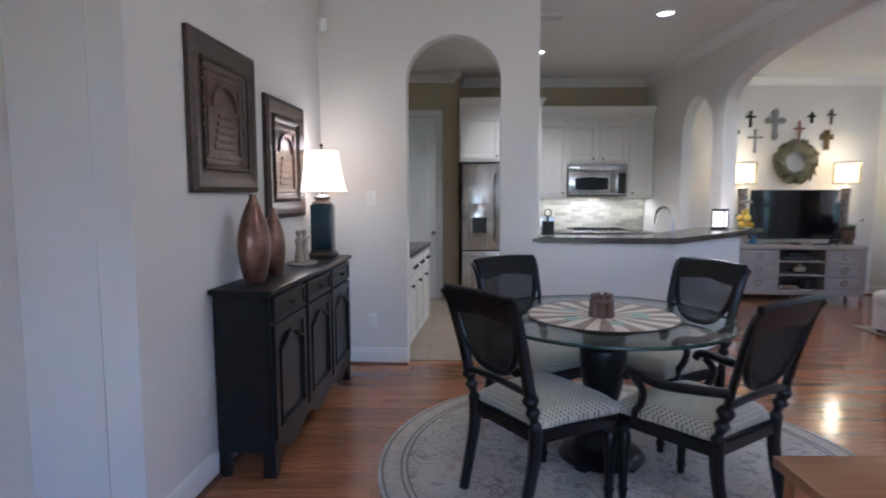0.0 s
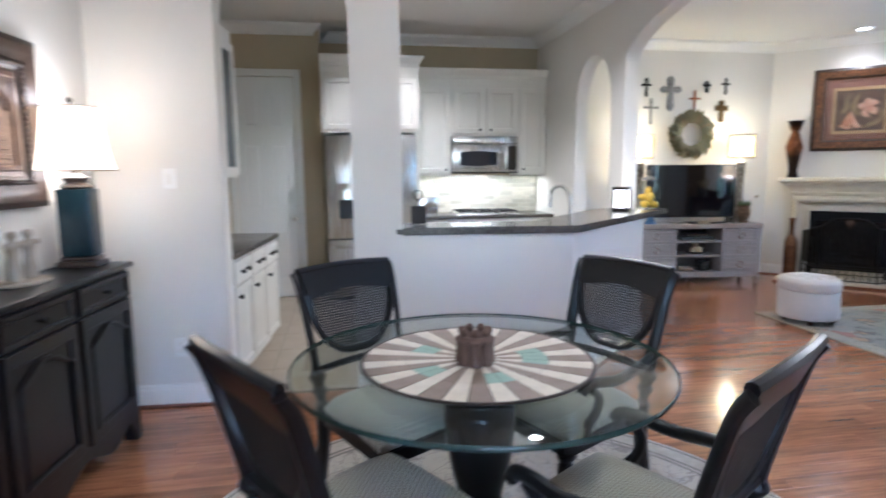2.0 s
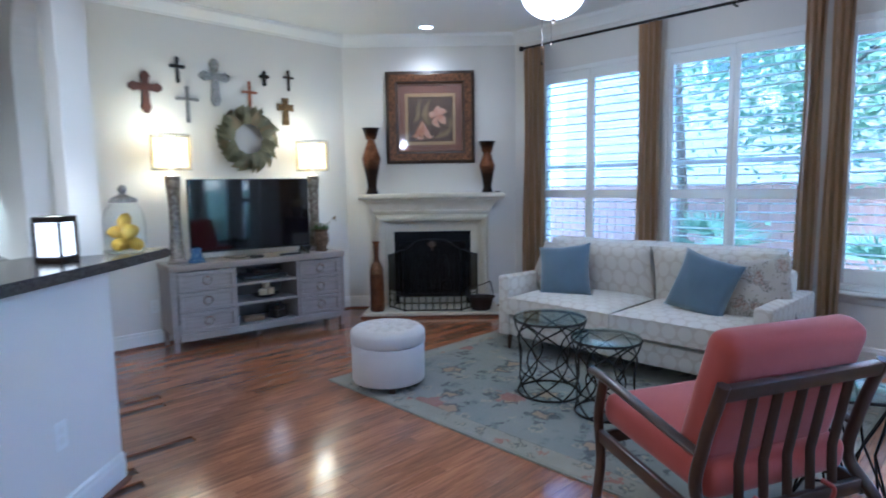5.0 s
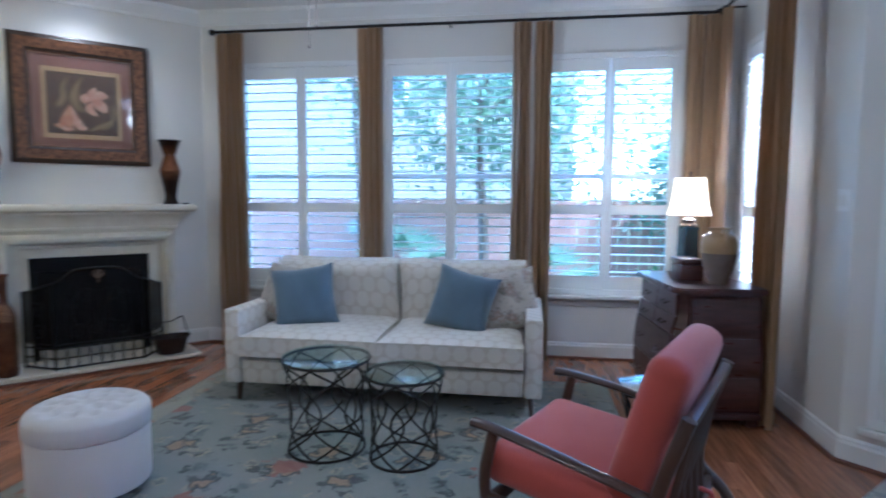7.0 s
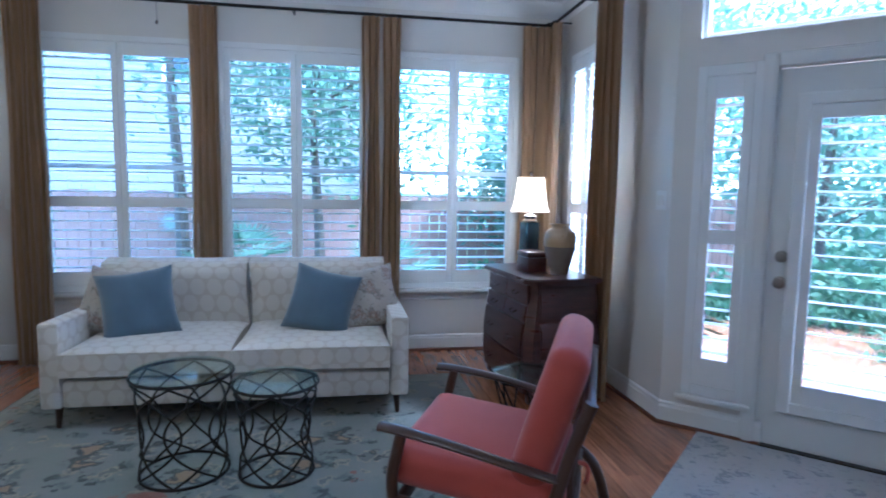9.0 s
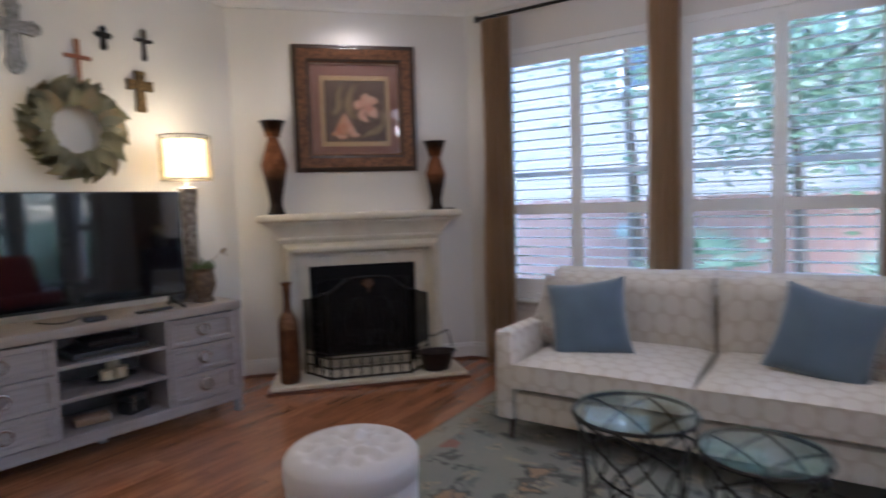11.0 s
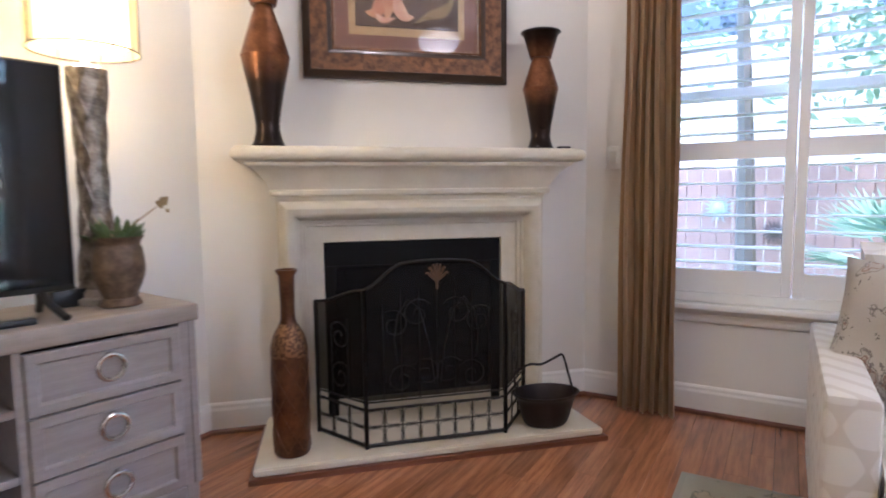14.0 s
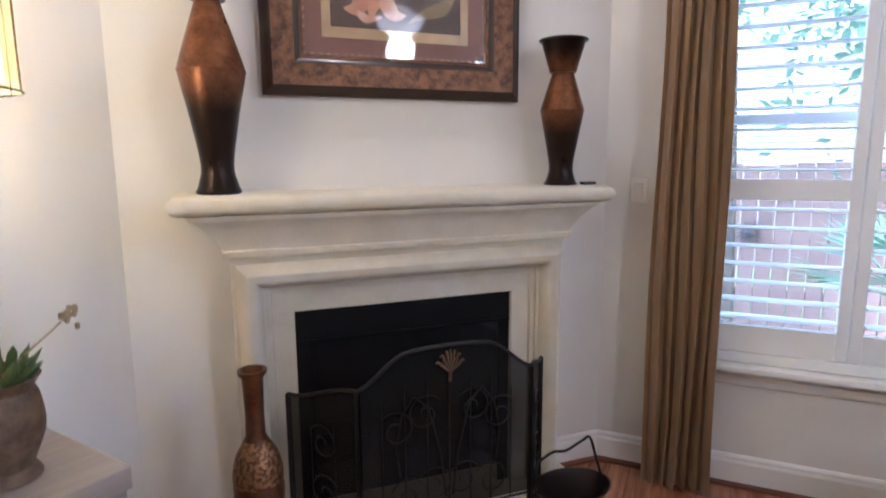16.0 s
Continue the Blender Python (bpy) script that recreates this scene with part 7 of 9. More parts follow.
def dining_chair(m, arms):
    label = "black carved dining armchair with cane back and diamond-patterned seat" if arms else "black carved armless dining chair with cane back and patterned seat"
    ch = thing("dining_chair", label, "chair", m, "chairs round the dining table")
    W = 0.255
    bm = bmesh.new()
    # tapered seat frame
    b2 = bmesh.new()
    prism(b2, [(-0.23, -0.24), (0.23, -0.24), (0.265, 0.20), (0.235, 0.255), (-0.235, 0.255), (-0.265, 0.20)], 0.36, 0.425)
    bmesh.ops.bevel(b2, geom=[e for e in b2.edges if e.calc_face_angle(0) > 0.3], offset=0.01, segments=2, affect="EDGES")
    merge(bm, b2)
    part("seat_frame", bm, BLACKWOOD, ch)
    bm = bmesh.new()
    cushion(bm, 0.50, 0.475, 0.145, pose(0, 0.015, 0.438), 0.84, 14)
    for v in bm.verts:
        v.co.x *= 1 + 0.10 * v.co.y / 0.25
    part("seat", bm, SEATF, ch, "domed seat in cream and brown diamond weave", 60)
    for s in (-1, 1):
        bm = bmesh.new()
        lathe(bm, smooth_profile([(0.0, 0.0), (0.017, 0.0), (0.02, 0.03), (0.026, 0.05), (0.02, 0.07), (0.026, 0.20), (0.031, 0.30), (0.024, 0.325), (0.033, 0.345), (0.033, 0.36)], 3) + [(0, 0.361)], 14, Matrix.Translation((s * 0.225, 0.215, 0)))
        part("front_leg", bm, BLACKWOOD, ch)
        bm = bmesh.new()
        tube(bm, curve_pts([(s * 0.215, -0.30, 0.0), (s * 0.218, -0.265, 0.15), (s * 0.22, -0.235, 0.30), (s * 0.222, -0.23, 0.43)], 5), 0.024, 8, False, 0.031)
        part("back_leg", bm, BLACKWOOD, ch)
        # turned baluster, then a flat post above
        bm = bmesh.new()
        d = Vector((0, -0.13, 0.56)).normalized()
        tilt = pose(s * 0.223, -0.23, 0.425) @ pose(0, 0, 0, 13, 0, 0)
        lathe(bm, smooth_profile([(0.024, 0.0), (0.03, 0.02), (0.018, 0.04), (0.024, 0.065), (0.033, 0.085), (0.022, 0.105), (0.034, 0.13), (0.036, 0.145), (0.022, 0.165)], 3), 12, tilt)
        part("baluster", bm, BLACKWOOD, ch)
        bm = bmesh.new()
        pts = [tilt @ Vector(p) for p in ((0, 0, 0.16), (s * 0.004, 0, 0.26), (s * 0.012, -0.004, 0.40), (s * 0.02, -0.012, 0.52), (s * 0.026, -0.03, 0.575))]
        tube(bm, curve_pts(pts, 4), 0.027, 8, False, 0.022, 0.6)
        part("back_post", bm, BLACKWOOD, ch)
        if not arms:
            continue
        bm = bmesh.new()
        tube(bm, curve_pts([(s * 0.235, -0.285, 0.645), (s * 0.262, -0.15, 0.628), (s * 0.275, 0.0, 0.612), (s * 0.272, 0.11, 0.625), (s * 0.268, 0.165, 0.62), (s * 0.266, 0.185, 0.595)], 5), 0.021, 10)
        part("armrest", bm, BLACKWOOD, ch)
        bm = bmesh.new()
        tube(bm, curve_pts([(s * 0.268, 0.135, 0.605), (s * 0.268, 0.09, 0.56), (s * 0.262, 0.10, 0.50), (s * 0.252, 0.135, 0.45), (s * 0.25, 0.14, 0.40)], 5), 0.017, 8, False, 0.02)
        part("arm_support", bm, BLACKWOOD, ch)
    # back: shield of cane within a carved frame
    BT = pose(0, -0.23, 0.425) @ pose(0, 0, 0, 13, 0, 0)
    bm = bmesh.new()
    n = 16
    top, low = [], []
    for k in range(n + 1):
        u = -1 + 2 * k / n
        x = u * 0.232
        curve = -0.014 * (1 - u * u)
        top.append((x, -0.022 + curve, 0.578 + 0.012 * math.cos(u * math.pi / 2)))
        low.append((x * 0.93, curve, 0.47 + 0.018 * math.cos(u * 2.4)))
    vs = [[bm.verts.new(BT @ Vector((a[0], a[1] + o, a[2]))) for a in row] for row in (top, low) for o in (0.013, -0.013)]
    for i in range(n):
        bm.faces.new((vs[0][i], vs[0][i + 1], vs[2][i + 1], vs[2][i]))
        bm.faces.new((vs[1][i], vs[3][i], vs[3][i + 1], vs[1][i + 1]))
        bm.faces.new((vs[0][i], vs[1][i], vs[1][i + 1], vs[0][i + 1]))
        bm.faces.new((vs[2][i], vs[2][i + 1], vs[3][i + 1], vs[3][i]))
    for i in (0, n):
        bm.faces.new((vs[0][i], vs[2][i], vs[3][i], vs[1][i]))
    tube(bm, [BT @ Vector((a[0] * 1.02, a[1], a[2] + 0.004)) for a in top], 0.017, 8)
    part("crest_rail", bm, BLACKWOOD, ch, "", 30)
    shield = []
    for k in range(25):
        an = math.pi + math.pi * k / 24
        shield.append((0.212 * math.cos(an), 0.475 + 0.285 * math.sin(an) * (0.9 + 0.1 * abs(math.cos(an)))))
    bm = bmesh.new()
    tube(bm, [BT @ Vector((x, -0.004, z)) for x, z in shield], 0.0165, 8)
    part("shield_frame", bm, BLACKWOOD, ch)
    bm = bmesh.new()
    tube(bm, [BT @ Vector((x, 0.0, 0.165 + 0.01 * math.cos(x * 8))) for x in (-0.22, -0.11, 0, 0.11, 0.22)], 0.016, 8)
    part("lower_rail", bm, BLACKWOOD, ch)
    # cane strands
    bm = bmesh.new()
    for k in range(-16, 17):
        x = k * 0.0127
        zlow = 0.475 - 0.285 * math.sqrt(max(0, 1 - (x / 0.212) ** 2)) * 0.93
        if zlow < 0.475:
            obox(bm, BT @ Matrix.Translation((x, -0.003, (zlow + 0.497) / 2)), 0.0066, 0.0025, 0.497 - zlow)
    for k in range(27):
        z = 0.21 + k * 0.0112
        hw = 0.212 * math.sqrt(max(0, 1 - ((0.475 - z) / 0.268) ** 2))
        if z < 0.497 and hw > 0.02:
            obox(bm, BT @ Matrix.Translation((0, -0.0055, z)), 2 * hw, 0.0025, 0.0062)
    cane = part("cane_panel", bm, mat("black_cane", (0.013, 0.012, 0.012), 0.5, scale=20) if "black_cane" not in bpy.data.materials else bpy.data.materials["black_cane"], ch, "woven black cane", None)
    cane["kind"] = "stuff"
    return ch


def chair_pose(bx, by, face):
    """From the middle of the back's top and the heading (degrees from +x) that the chair faces."""
    h = radians(face)
    back = -0.38
    x, y = bx - back * math.cos(h), by - back * math.sin(h)
    return Matrix(((math.sin(h), math.cos(h), 0, x), (-math.cos(h), math.sin(h), 0, y), (0, 0, 1, 0.0095), (0, 0, 0, 1)))


for arms, places in ((False, ((0.73, 3.79, -58), (0.475, 2.50, 32))), (True, ((1.965, 3.575, 205), (1.685, 2.265, 124)))):
    first = dining_chair(chair_pose(*places[0]), arms)
    copy_thing(first, chair_pose(*places[1]))

# sideboard along the left wall: local x along the wall, y out of the wall toward -y
SBM = LW @ Matrix(((1, 0, 0, 0.58), (0, 1, 0, -0.02), (0, 0, 1, 0), (0, 0, 0, 1)))
sideb = thing("sideboard", "black distressed wooden sideboard with three arched doors", "sideboard", SBM)
SL, SDP = 1.60, 0.28
bm = bmesh.new()
box(bm, 0, SL, -SDP, 0, 0.13, 0.93)
part("carcass", bm, BLACKWOOD, sideb, "", None)
bm = bmesh.new()
box(bm, -0.03, SL + 0.03, -SDP - 0.03, 0.012, 0.932, 0.96, 0.008)
part("top", bm, BLACKWOOD, sideb)
dw = SL / 3
for k in range(3):
    x0, x1 = k * dw + 0.02, (k + 1) * dw - 0.02
    dr = panel_front(sideb, "drawer", x0, x1, 0.79, 0.915, -SDP - 0.011, BLACKWOOD, 0.025, None, 0.022)
    bm = bmesh.new()
    lathe(bm, [(0, 0), (0.007, 0), (0.007, 0.012), (0.014, 0.018), (0.012, 0.026), (0, 0.028)], 12, pose((x0 + x1) / 2, -SDP - 0.012, 0.852, 90, 0, 0))
    part("knob", bm, IRON, dr)
    dd = panel_front(sideb, "door", x0, x1, 0.19, 0.775, -SDP - 0.011, BLACKWOOD, 0.055, None, 0.022)
    bm = bmesh.new()
    pts = [(x0 + 0.06, 0.25)]
    for q in range(13):
        u = -1 + q / 6
        pts.append(((x0 + x1) / 2 + u * (dw / 2 - 0.085), 0.60 + 0.10 * (math.cos(u * math.pi / 2) if abs(u) < 0.55 else 0.65 - (abs(u) - 0.55) * 0.8)))
    pts.append((x1 - 0.06, 0.25))
    tube(bm, [(x, -SDP - 0.02, z) for x, z in pts], 0.010, 6, True)
    part("arched_moulding", bm, BLACKWOOD, dd)
bm = bmesh.new()
n = 24
outline = [(0, 0.185), (0, 0.0), (0.05, 0.0)] + [(0.05 + (SL - 0.10) * q / n, 0.10 + 0.035 * math.cos(2 * math.pi * 3 * q / n)) for q in range(1, n)] + [(SL - 0.05, 0.0), (SL, 0.0), (SL, 0.185)]
prism(bm, outline, -SDP - 0.012, -SDP - 0.0005, Matrix(((1, 0, 0, 0), (0, 0, 1, 0), (0, 1, 0, 0), (0, 0, 0, 1))))
part("scalloped_apron", bm, BLACKWOOD, sideb, "", None)
for x in (0.0, SL - 0.055):
    for y in (-SDP, -0.055):
        bm = bmesh.new()
        box(bm, x, x + 0.055, y, y + 0.055, 0, 0.129, 0.006)
        part("foot", bm, BLACKWOOD, sideb)


def on_sideboard(s, off):
    return LW @ pose(s, -off, 0.961)


GOURD = mat("mottled_bronze_ceramic", (0.10, 0.048, 0.032), 0.32, 0.5, second=(0.30, 0.16, 0.11), scale=9, fine=60, bump=0.15, amount=0.9)
for s, off, h, r in ((0.82, 0.14, 0.46, 0.112), (1.10, 0.14, 0.38, 0.088)):
    bm = bmesh.new()
    lathe(bm, smooth_profile([(0.0, 0.0), (r * 0.55, 0.0), (r * 0.8, h * 0.12), (r, h * 0.36), (r * 0.92, h * 0.58), (r * 0.6, h * 0.80), (r * 0.26, h * 0.94), (r * 0.22, h)], 5) + [(r * 0.16, h), (r * 0.14, h * 0.9), (0, h * 0.9)], 32, IDENT, 1.0, 0.7)
    solo("vase", bm, GOURD, "mottled brown bronze teardrop vase on the sideboard", "vase", on_sideboard(s, off), "teardrop vases")
PALE = mat("pale_resin", (0.42, 0.36, 0.29), 0.7, second=(0.30, 0.25, 0.20), scale=16, bump=0.2)
bm = bmesh.new()
lathe(bm, [(0, 0), (0.125, 0), (0.13, 0.008), (0.125, 0.016), (0, 0.018)], 36, IDENT, 1, 0.7)
for x in (-0.055, 0.055):
    lathe(bm, smooth_profile([(0.03, 0.018), (0.028, 0.06), (0.02, 0.12), (0.026, 0.16), (0.012, 0.185), (0.02, 0.205), (0.016, 0.222), (0, 0.228)], 3), 16, Matrix.Translation((x, 0, 0)))
    tube(bm, curve_pts([(x - 0.05, -0.01, 0.17), (x - 0.02, 0.0, 0.165), (x + 0.02, 0.0, 0.165), (x + 0.05, -0.01, 0.17)], 4), 0.013, 8)
solo("figurine", bm, PALE, "pale abstract double figurine on an oval base", "ornament", on_sideboard(1.60, 0.14))
square_lamp(LW @ pose(2.07, -0.15, 0.961, 0, 0, 90), "teal ceramic table lamp with lit cream shade on the sideboard", 1.35)

# two carved relief pictures
RELIEF = mat("copper_relief", (0.145, 0.09, 0.066), 0.36, 0.45, second=(0.07, 0.042, 0.032), scale=22, fine=110, bump=0.5, amount=0.9)
FRAMEB = mat("dark_brown_carved_frame", (0.04, 0.024, 0.017), 0.45, second=(0.085, 0.05, 0.032), scale=40, fine=140, bump=0.5, amount=0.8)


def relief(ob, x, z):
    bm = bmesh.new()
    box(bm, -x, x, -0.012, -0.002, -z, z)
    part("panel", bm, RELIEF, ob, "aged copper relief panel", None)
    bm = bmesh.new()
    for k in range(88):
        side, v = k // 22, (k % 22) / 11 - 1
        px, pz = ((v * (x + 0.03), z + 0.03), (x + 0.03, -v * (z + 0.03)), (-v * (x + 0.03), -z - 0.03), (-x - 0.03, v * (z + 0.03)))[side]
        obox(bm, pose(px, -0.030, pz, 0, 40 + 90 * (side % 2), 0), 0.028, 0.014, 0.013, 0.004, 1)
    rope = part("rope_moulding", bm, FRAMEB, ob, "carved rope moulding")
    rope["kind"] = "stuff"
    for s in (-1, 1):
        bm = bmesh.new()
        obox(bm, Matrix.Translation((s * x * 0.82, -0.016, -z * 0.05)), x * 0.14, 0.012, z * 1.6, 0.004, 1)
        part("column", bm, RELIEF, ob, "", None)
    for a in (-0.86, 0.9):
        bm = bmesh.new()
        obox(bm, Matrix.Translation((0, -0.016, z * a)), 2 * x * 0.94, 0.012, z * 0.12, 0.004, 1)
        part("band", bm, RELIEF, ob, "", None)
    bm = bmesh.new()
    tube(bm, [(x * 0.62 * math.cos(q * math.pi / 16), -0.016, z * 0.2 + z * 0.5 * math.sin(q * math.pi / 16)) for q in range(17)], 0.014, 6)
    part("arch", bm, RELIEF, ob, "raised arch", None)
    for k in range(5):
        bm = bmesh.new()
        obox(bm, Matrix.Translation((0, -0.015, -z * 0.65 + k * z * 0.17)), x * (1.1 - 0.12 * k), 0.008, z * 0.10, 0.003, 1)
        part("step", bm, RELIEF, ob, "", None)


for s0, s1, z0, z1 in ((0.43, 1.17, 1.43, 2.18), (1.33, 2.05, 1.265, 2.03)):
    framed("framed_relief", LW @ Matrix.Translation(((s0 + s1) / 2, -0.001, (z0 + z1) / 2)), s1 - s0, z1 - z0,
           [(0.03, 0.025, 0.04, FRAMEB, "outer_frame"), (0.08, 0.04, 0.022, FRAMEB, "carved_frame"), (0.02, 0.022, 0.026, RELIEF, "copper_edge"), (0.018, 0.026, 0.016, FRAMEB, "inner_frame")],
           "copper relief of an arch in a heavy dark frame", relief)

sensor = thing("motion_sensor", "small white motion sensor high in the corner", "sensor", LW @ pose(LWL - 0.06, -0.055, 2.70, 0, 0, 45))
bm = bmesh.new()
box(bm, -0.03, 0.03, -0.02, 0.035, 0.0, 0.10, 0.008)
part("housing", bm, TRIM, sensor)
bm = bmesh.new()
box(bm, -0.022, 0.022, -0.026, -0.0195, 0.02, 0.055, 0.003, 1)
part("lens", bm, SHUTTER, sensor)
switch_plate(AW @ pose(0.415, 0, 1.385), "white rocker light switch beside the arched doorway")
switch_plate(AW @ pose(0.415, 0, 0.37), "white wall outlet beside the arched doorway", True)
switch_plate(LW @ pose(0.49, 0, 0.42), "white wall outlet beside the sideboard", True)
fac, _ = wall_frame((2.18, 4.69), (3.22, 5.71))
switch_plate(fac @ pose(1.05, 0, 0.40), "white wall outlet on the bar wall", True)

# pendant over the dining table
pend = thing("pendant_lamp", "bronze pendant with a pale glass bowl over the table", "pendant", Matrix.Translation((1.35, 3.0, H)))
bm = bmesh.new()
lathe(bm, [(0, 0), (0.065, 0), (0.06, -0.025), (0.01, -0.035)], 24)
tube(bm, [(0, 0, -0.03), (0, 0, -0.42)], 0.008, 8)
lathe(bm, smooth_profile([(0.01, -0.40), (0.04, -0.43), (0.05, -0.46), (0.03, -0.50)], 3), 20)
part("stem", bm, BRONZE, pend)
bm = bmesh.new()
lathe(bm, smooth_profile([(0.03, -0.48), (0.20, -0.455), (0.21, -0.465), (0.18, -0.53), (0.10, -0.57), (0.0, -0.58)], 4), 36)
part("glass_bowl", bm, glowing("lit_cream_bowl", (1.0, 0.88, 0.68), 0.16), pend, "lit cream glass bowl")
bm = bmesh.new()
lathe(bm, [(0, -0.578), (0.016, -0.582), (0.014, -0.60), (0, -0.615)], 12)
part("finial", bm, BRONZE, pend)
lamp("bulb", "POINT", (1.35, 3.0, H - 0.68), 6.0, SOFT, 0.12)

# edge of a wooden desk close to the start
desk = thing("desk", "honey-brown wooden desk with pale edge", "desk", Matrix.Translation((1.18, 1.48, 0)))
bm = bmesh.new()
box(bm, 0.0, 0.95, -0.30, 0.0, 0.722, 0.752, 0.004)
part("top", bm, mat("honey_oak", (0.34, 0.16, 0.06), 0.35, second=(0.24, 0.10, 0.035), scale=5, stretch=(1, 8, 8), bump=0.05), desk)
for x in (0.03, 0.90):
    for y in (-0.27, -0.05):
        bm = bmesh.new()
        box(bm, x, x + 0.045, y, y + 0.045, 0.0, 0.7215, 0.004)
        part("leg", bm, bpy.data.materials["honey_oak"], desk)

# ---- kitchen ----
KFLOOR = mat("beige_floor_tile", (0.40, 0.34, 0.26), 0.35, second=(0.34, 0.28, 0.21), scale=4, bump=0.05)


def cab_front(parent, name, x0, x1, z0, z1, y, knob=None):
    """A raised-panel cabinet front facing -y."""
    d = panel_front(parent, name, x0, x1, z0, z1, y, CABINET, 0.055, None, 0.02)
    bm = bmesh.new()
    box(bm, x0 + 0.075, x1 - 0.075, y - 0.008, y - 0.0005, z0 + 0.075, z1 - 0.075, 0.006, 1) if z1 - z0 > 0.2 else box(bm, x0 + 0.06, x1 - 0.06, y - 0.006, y - 0.0005, z0 + 0.06, z1 - 0.06)
    part("raised_panel", bm, CABINET, d, "", None)
    if knob:
        bm = bmesh.new()
        lathe(bm, [(0, 0), (0.006, 0), (0.006, 0.014), (0.015, 0.02), (0.013, 0.028), (0, 0.03)], 12, pose(knob[0], y - 0.0105, knob[1], 90, 0, 0))
        part("knob", bm, IRON, d, "dark round knob")
    return d


def crown_on(parent, x0, x1, y0, y1, z, mat_=None, left=True, right=True):
    bm = bmesh.new()
    rings = []
    for o, h in ((0.0, -0.10), (0.006, -0.10), (0.006, -0.04), (0.012, -0.035), (0.02, 0.0), (0.05, 0.045), (0.055, 0.06), (0.062, 0.06), (0.062, 0.075)):
        a, b = x0 - (o if left else 0), x1 + (o if right else 0)
        rings.append([bm.verts.new(p) for p in ((a, y1, z + h), (a, y0 - o, z + h), (b, y0 - o, z + h), (b, y1, z + h))])
    for a, b in zip(rings, rings[1:]):
        for k in range(3):
            bm.faces.new((a[k], a[k + 1], b[k + 1], b[k]))
    bm.faces.new(rings[-1])
    bm.faces.new(rings[0][::-1])
    part("crown", bm, CABINET, parent, "", None)


KB = 8.249
# cabinet over the refrigerator
fc = thing("wall_cabinet", "white cabinet with crown moulding above the refrigerator", "cabinet", IDENT, "white kitchen wall cabinets")
bm = bmesh.new()
box(bm, 0.525, 1.565, 7.56, KB, 1.83, 2.55)
box(bm, 1.535, 1.565, 7.52, KB, 0.0, 1.829)
part("body", bm, CABINET, fc, "", None)
cab_front(fc, "door", 0.55, 1.04, 1.86, 2.40, 7.549, (1.00, 1.90))
cab_front(fc, "door", 1.05, 1.54, 1.86, 2.40, 7.549, (1.09, 1.90))
crown_on(fc, 0.527, 1.565, 7.56, KB, 2.555, None, False)

fridge = thing("refrigerator", "stainless steel french-door refrigerator with ice dispenser", "refrigerator", IDENT)
bm = bmesh.new()
box(bm, 0.56, 1.53, 7.545, 8.24, 0.02, 1.80, 0.004)
part("body", bm, BLACK, fridge)
for x0, x1, z0, z1, nm in ((0.558, 1.04, 0.70, 1.80, "door"), (1.046, 1.528, 0.70, 1.80, "door"), (0.558, 1.528, 0.06, 0.69, "freezer_drawer")):
    bm = bmesh.new()
    box(bm, x0, x1, 7.47, 7.542, z0, z1, 0.012)
    d = part(nm, bm, STEEL, fridge)
    bm = bmesh.new()
    if nm == "door":
        hx = x1 - 0.05 if x0 < 0.6 else x0 + 0.05
        tube(bm, [(hx, 7.468, z0 + 0.12), (hx, 7.42, z0 + 0.14), (hx, 7.42, z1 - 0.14), (hx, 7.468, z1 - 0.12)], 0.012, 8)
    else:
        tube(bm, [(x0 + 0.1, 7.468, z1 - 0.07), (x0 + 0.12, 7.42, z1 - 0.07), (x1 - 0.12, 7.42, z1 - 0.07), (x1 - 0.1, 7.468, z1 - 0.07)], 0.012, 8)
    part("handle", bm, STEEL, d)
    if nm == "door" and x0 < 0.6:
        bm = bmesh.new()
        box(bm, 0.66, 0.90, 7.462, 7.4695, 0.90, 1.30, 0.004)
        part("dispenser_panel", bm, CHROME, d, "silver ice dispenser")
        bm = bmesh.new()
        box(bm, 0.69, 0.87, 7.458, 7.4625, 0.92, 1.12)
        part("dispenser_recess", bm, BLACK, d, "dark recess", None)

# wall cabinets with the microwave
UP = 7.92
for x0, x1, z0, doors, lab in ((1.568, 1.985, 1.36, 1, "tall white wall cabinet beside the microwave"), (1.988, 2.785, 1.815, 2, "short white wall cabinet over the microwave"), (2.788, 3.135, 1.36, 1, "tall white wall cabinet at the corner")):
    c = thing("wall_cabinet", lab, "cabinet", IDENT, "white kitchen wall cabinets")
    bm = bmesh.new()
    box(bm, x0, x1, UP, KB, z0, 2.50)
    part("body", bm, CABINET, c, "", None)
    w = (x1 - x0) / doors
    for k in range(doors):
        a, b = x0 + k * w + 0.02, x0 + (k + 1) * w - 0.02
        kx = (b - 0.045 if k == 0 and doors == 2 or x0 < 1.6 else a + 0.045)
        cab_front(c, "door", a, b, z0 + 0.03, 2.36, UP - 0.011, (kx, z0 + 0.07))
    crown_on(c, x0, x1, UP, KB, 2.50, None, False, False)
mw = thing("microwave", "stainless steel over-range microwave with dark window", "microwave", IDENT)
bm = bmesh.new()
box(bm, 1.99, 2.783, 7.885, KB, 1.385, 1.812, 0.004)
part("body", bm, BLACK, mw)
bm = bmesh.new()
box(bm, 1.992, 2.62, 7.86, 7.884, 1.40, 1.72, 0.008)
d = part("door", bm, STEEL, mw)
bm = bmesh.new()
b2 = bmesh.new()
box(b2, 2.08, 2.52, 7.856, 7.8605, 1.47, 1.64, 0.03, 3)
b2.free()
prism(bm, [(2.08, 1.48), (2.30, 1.465), (2.52, 1.48), (2.52, 1.63), (2.30, 1.645), (2.08, 1.63)], 7.855, 7.8595, XZ)
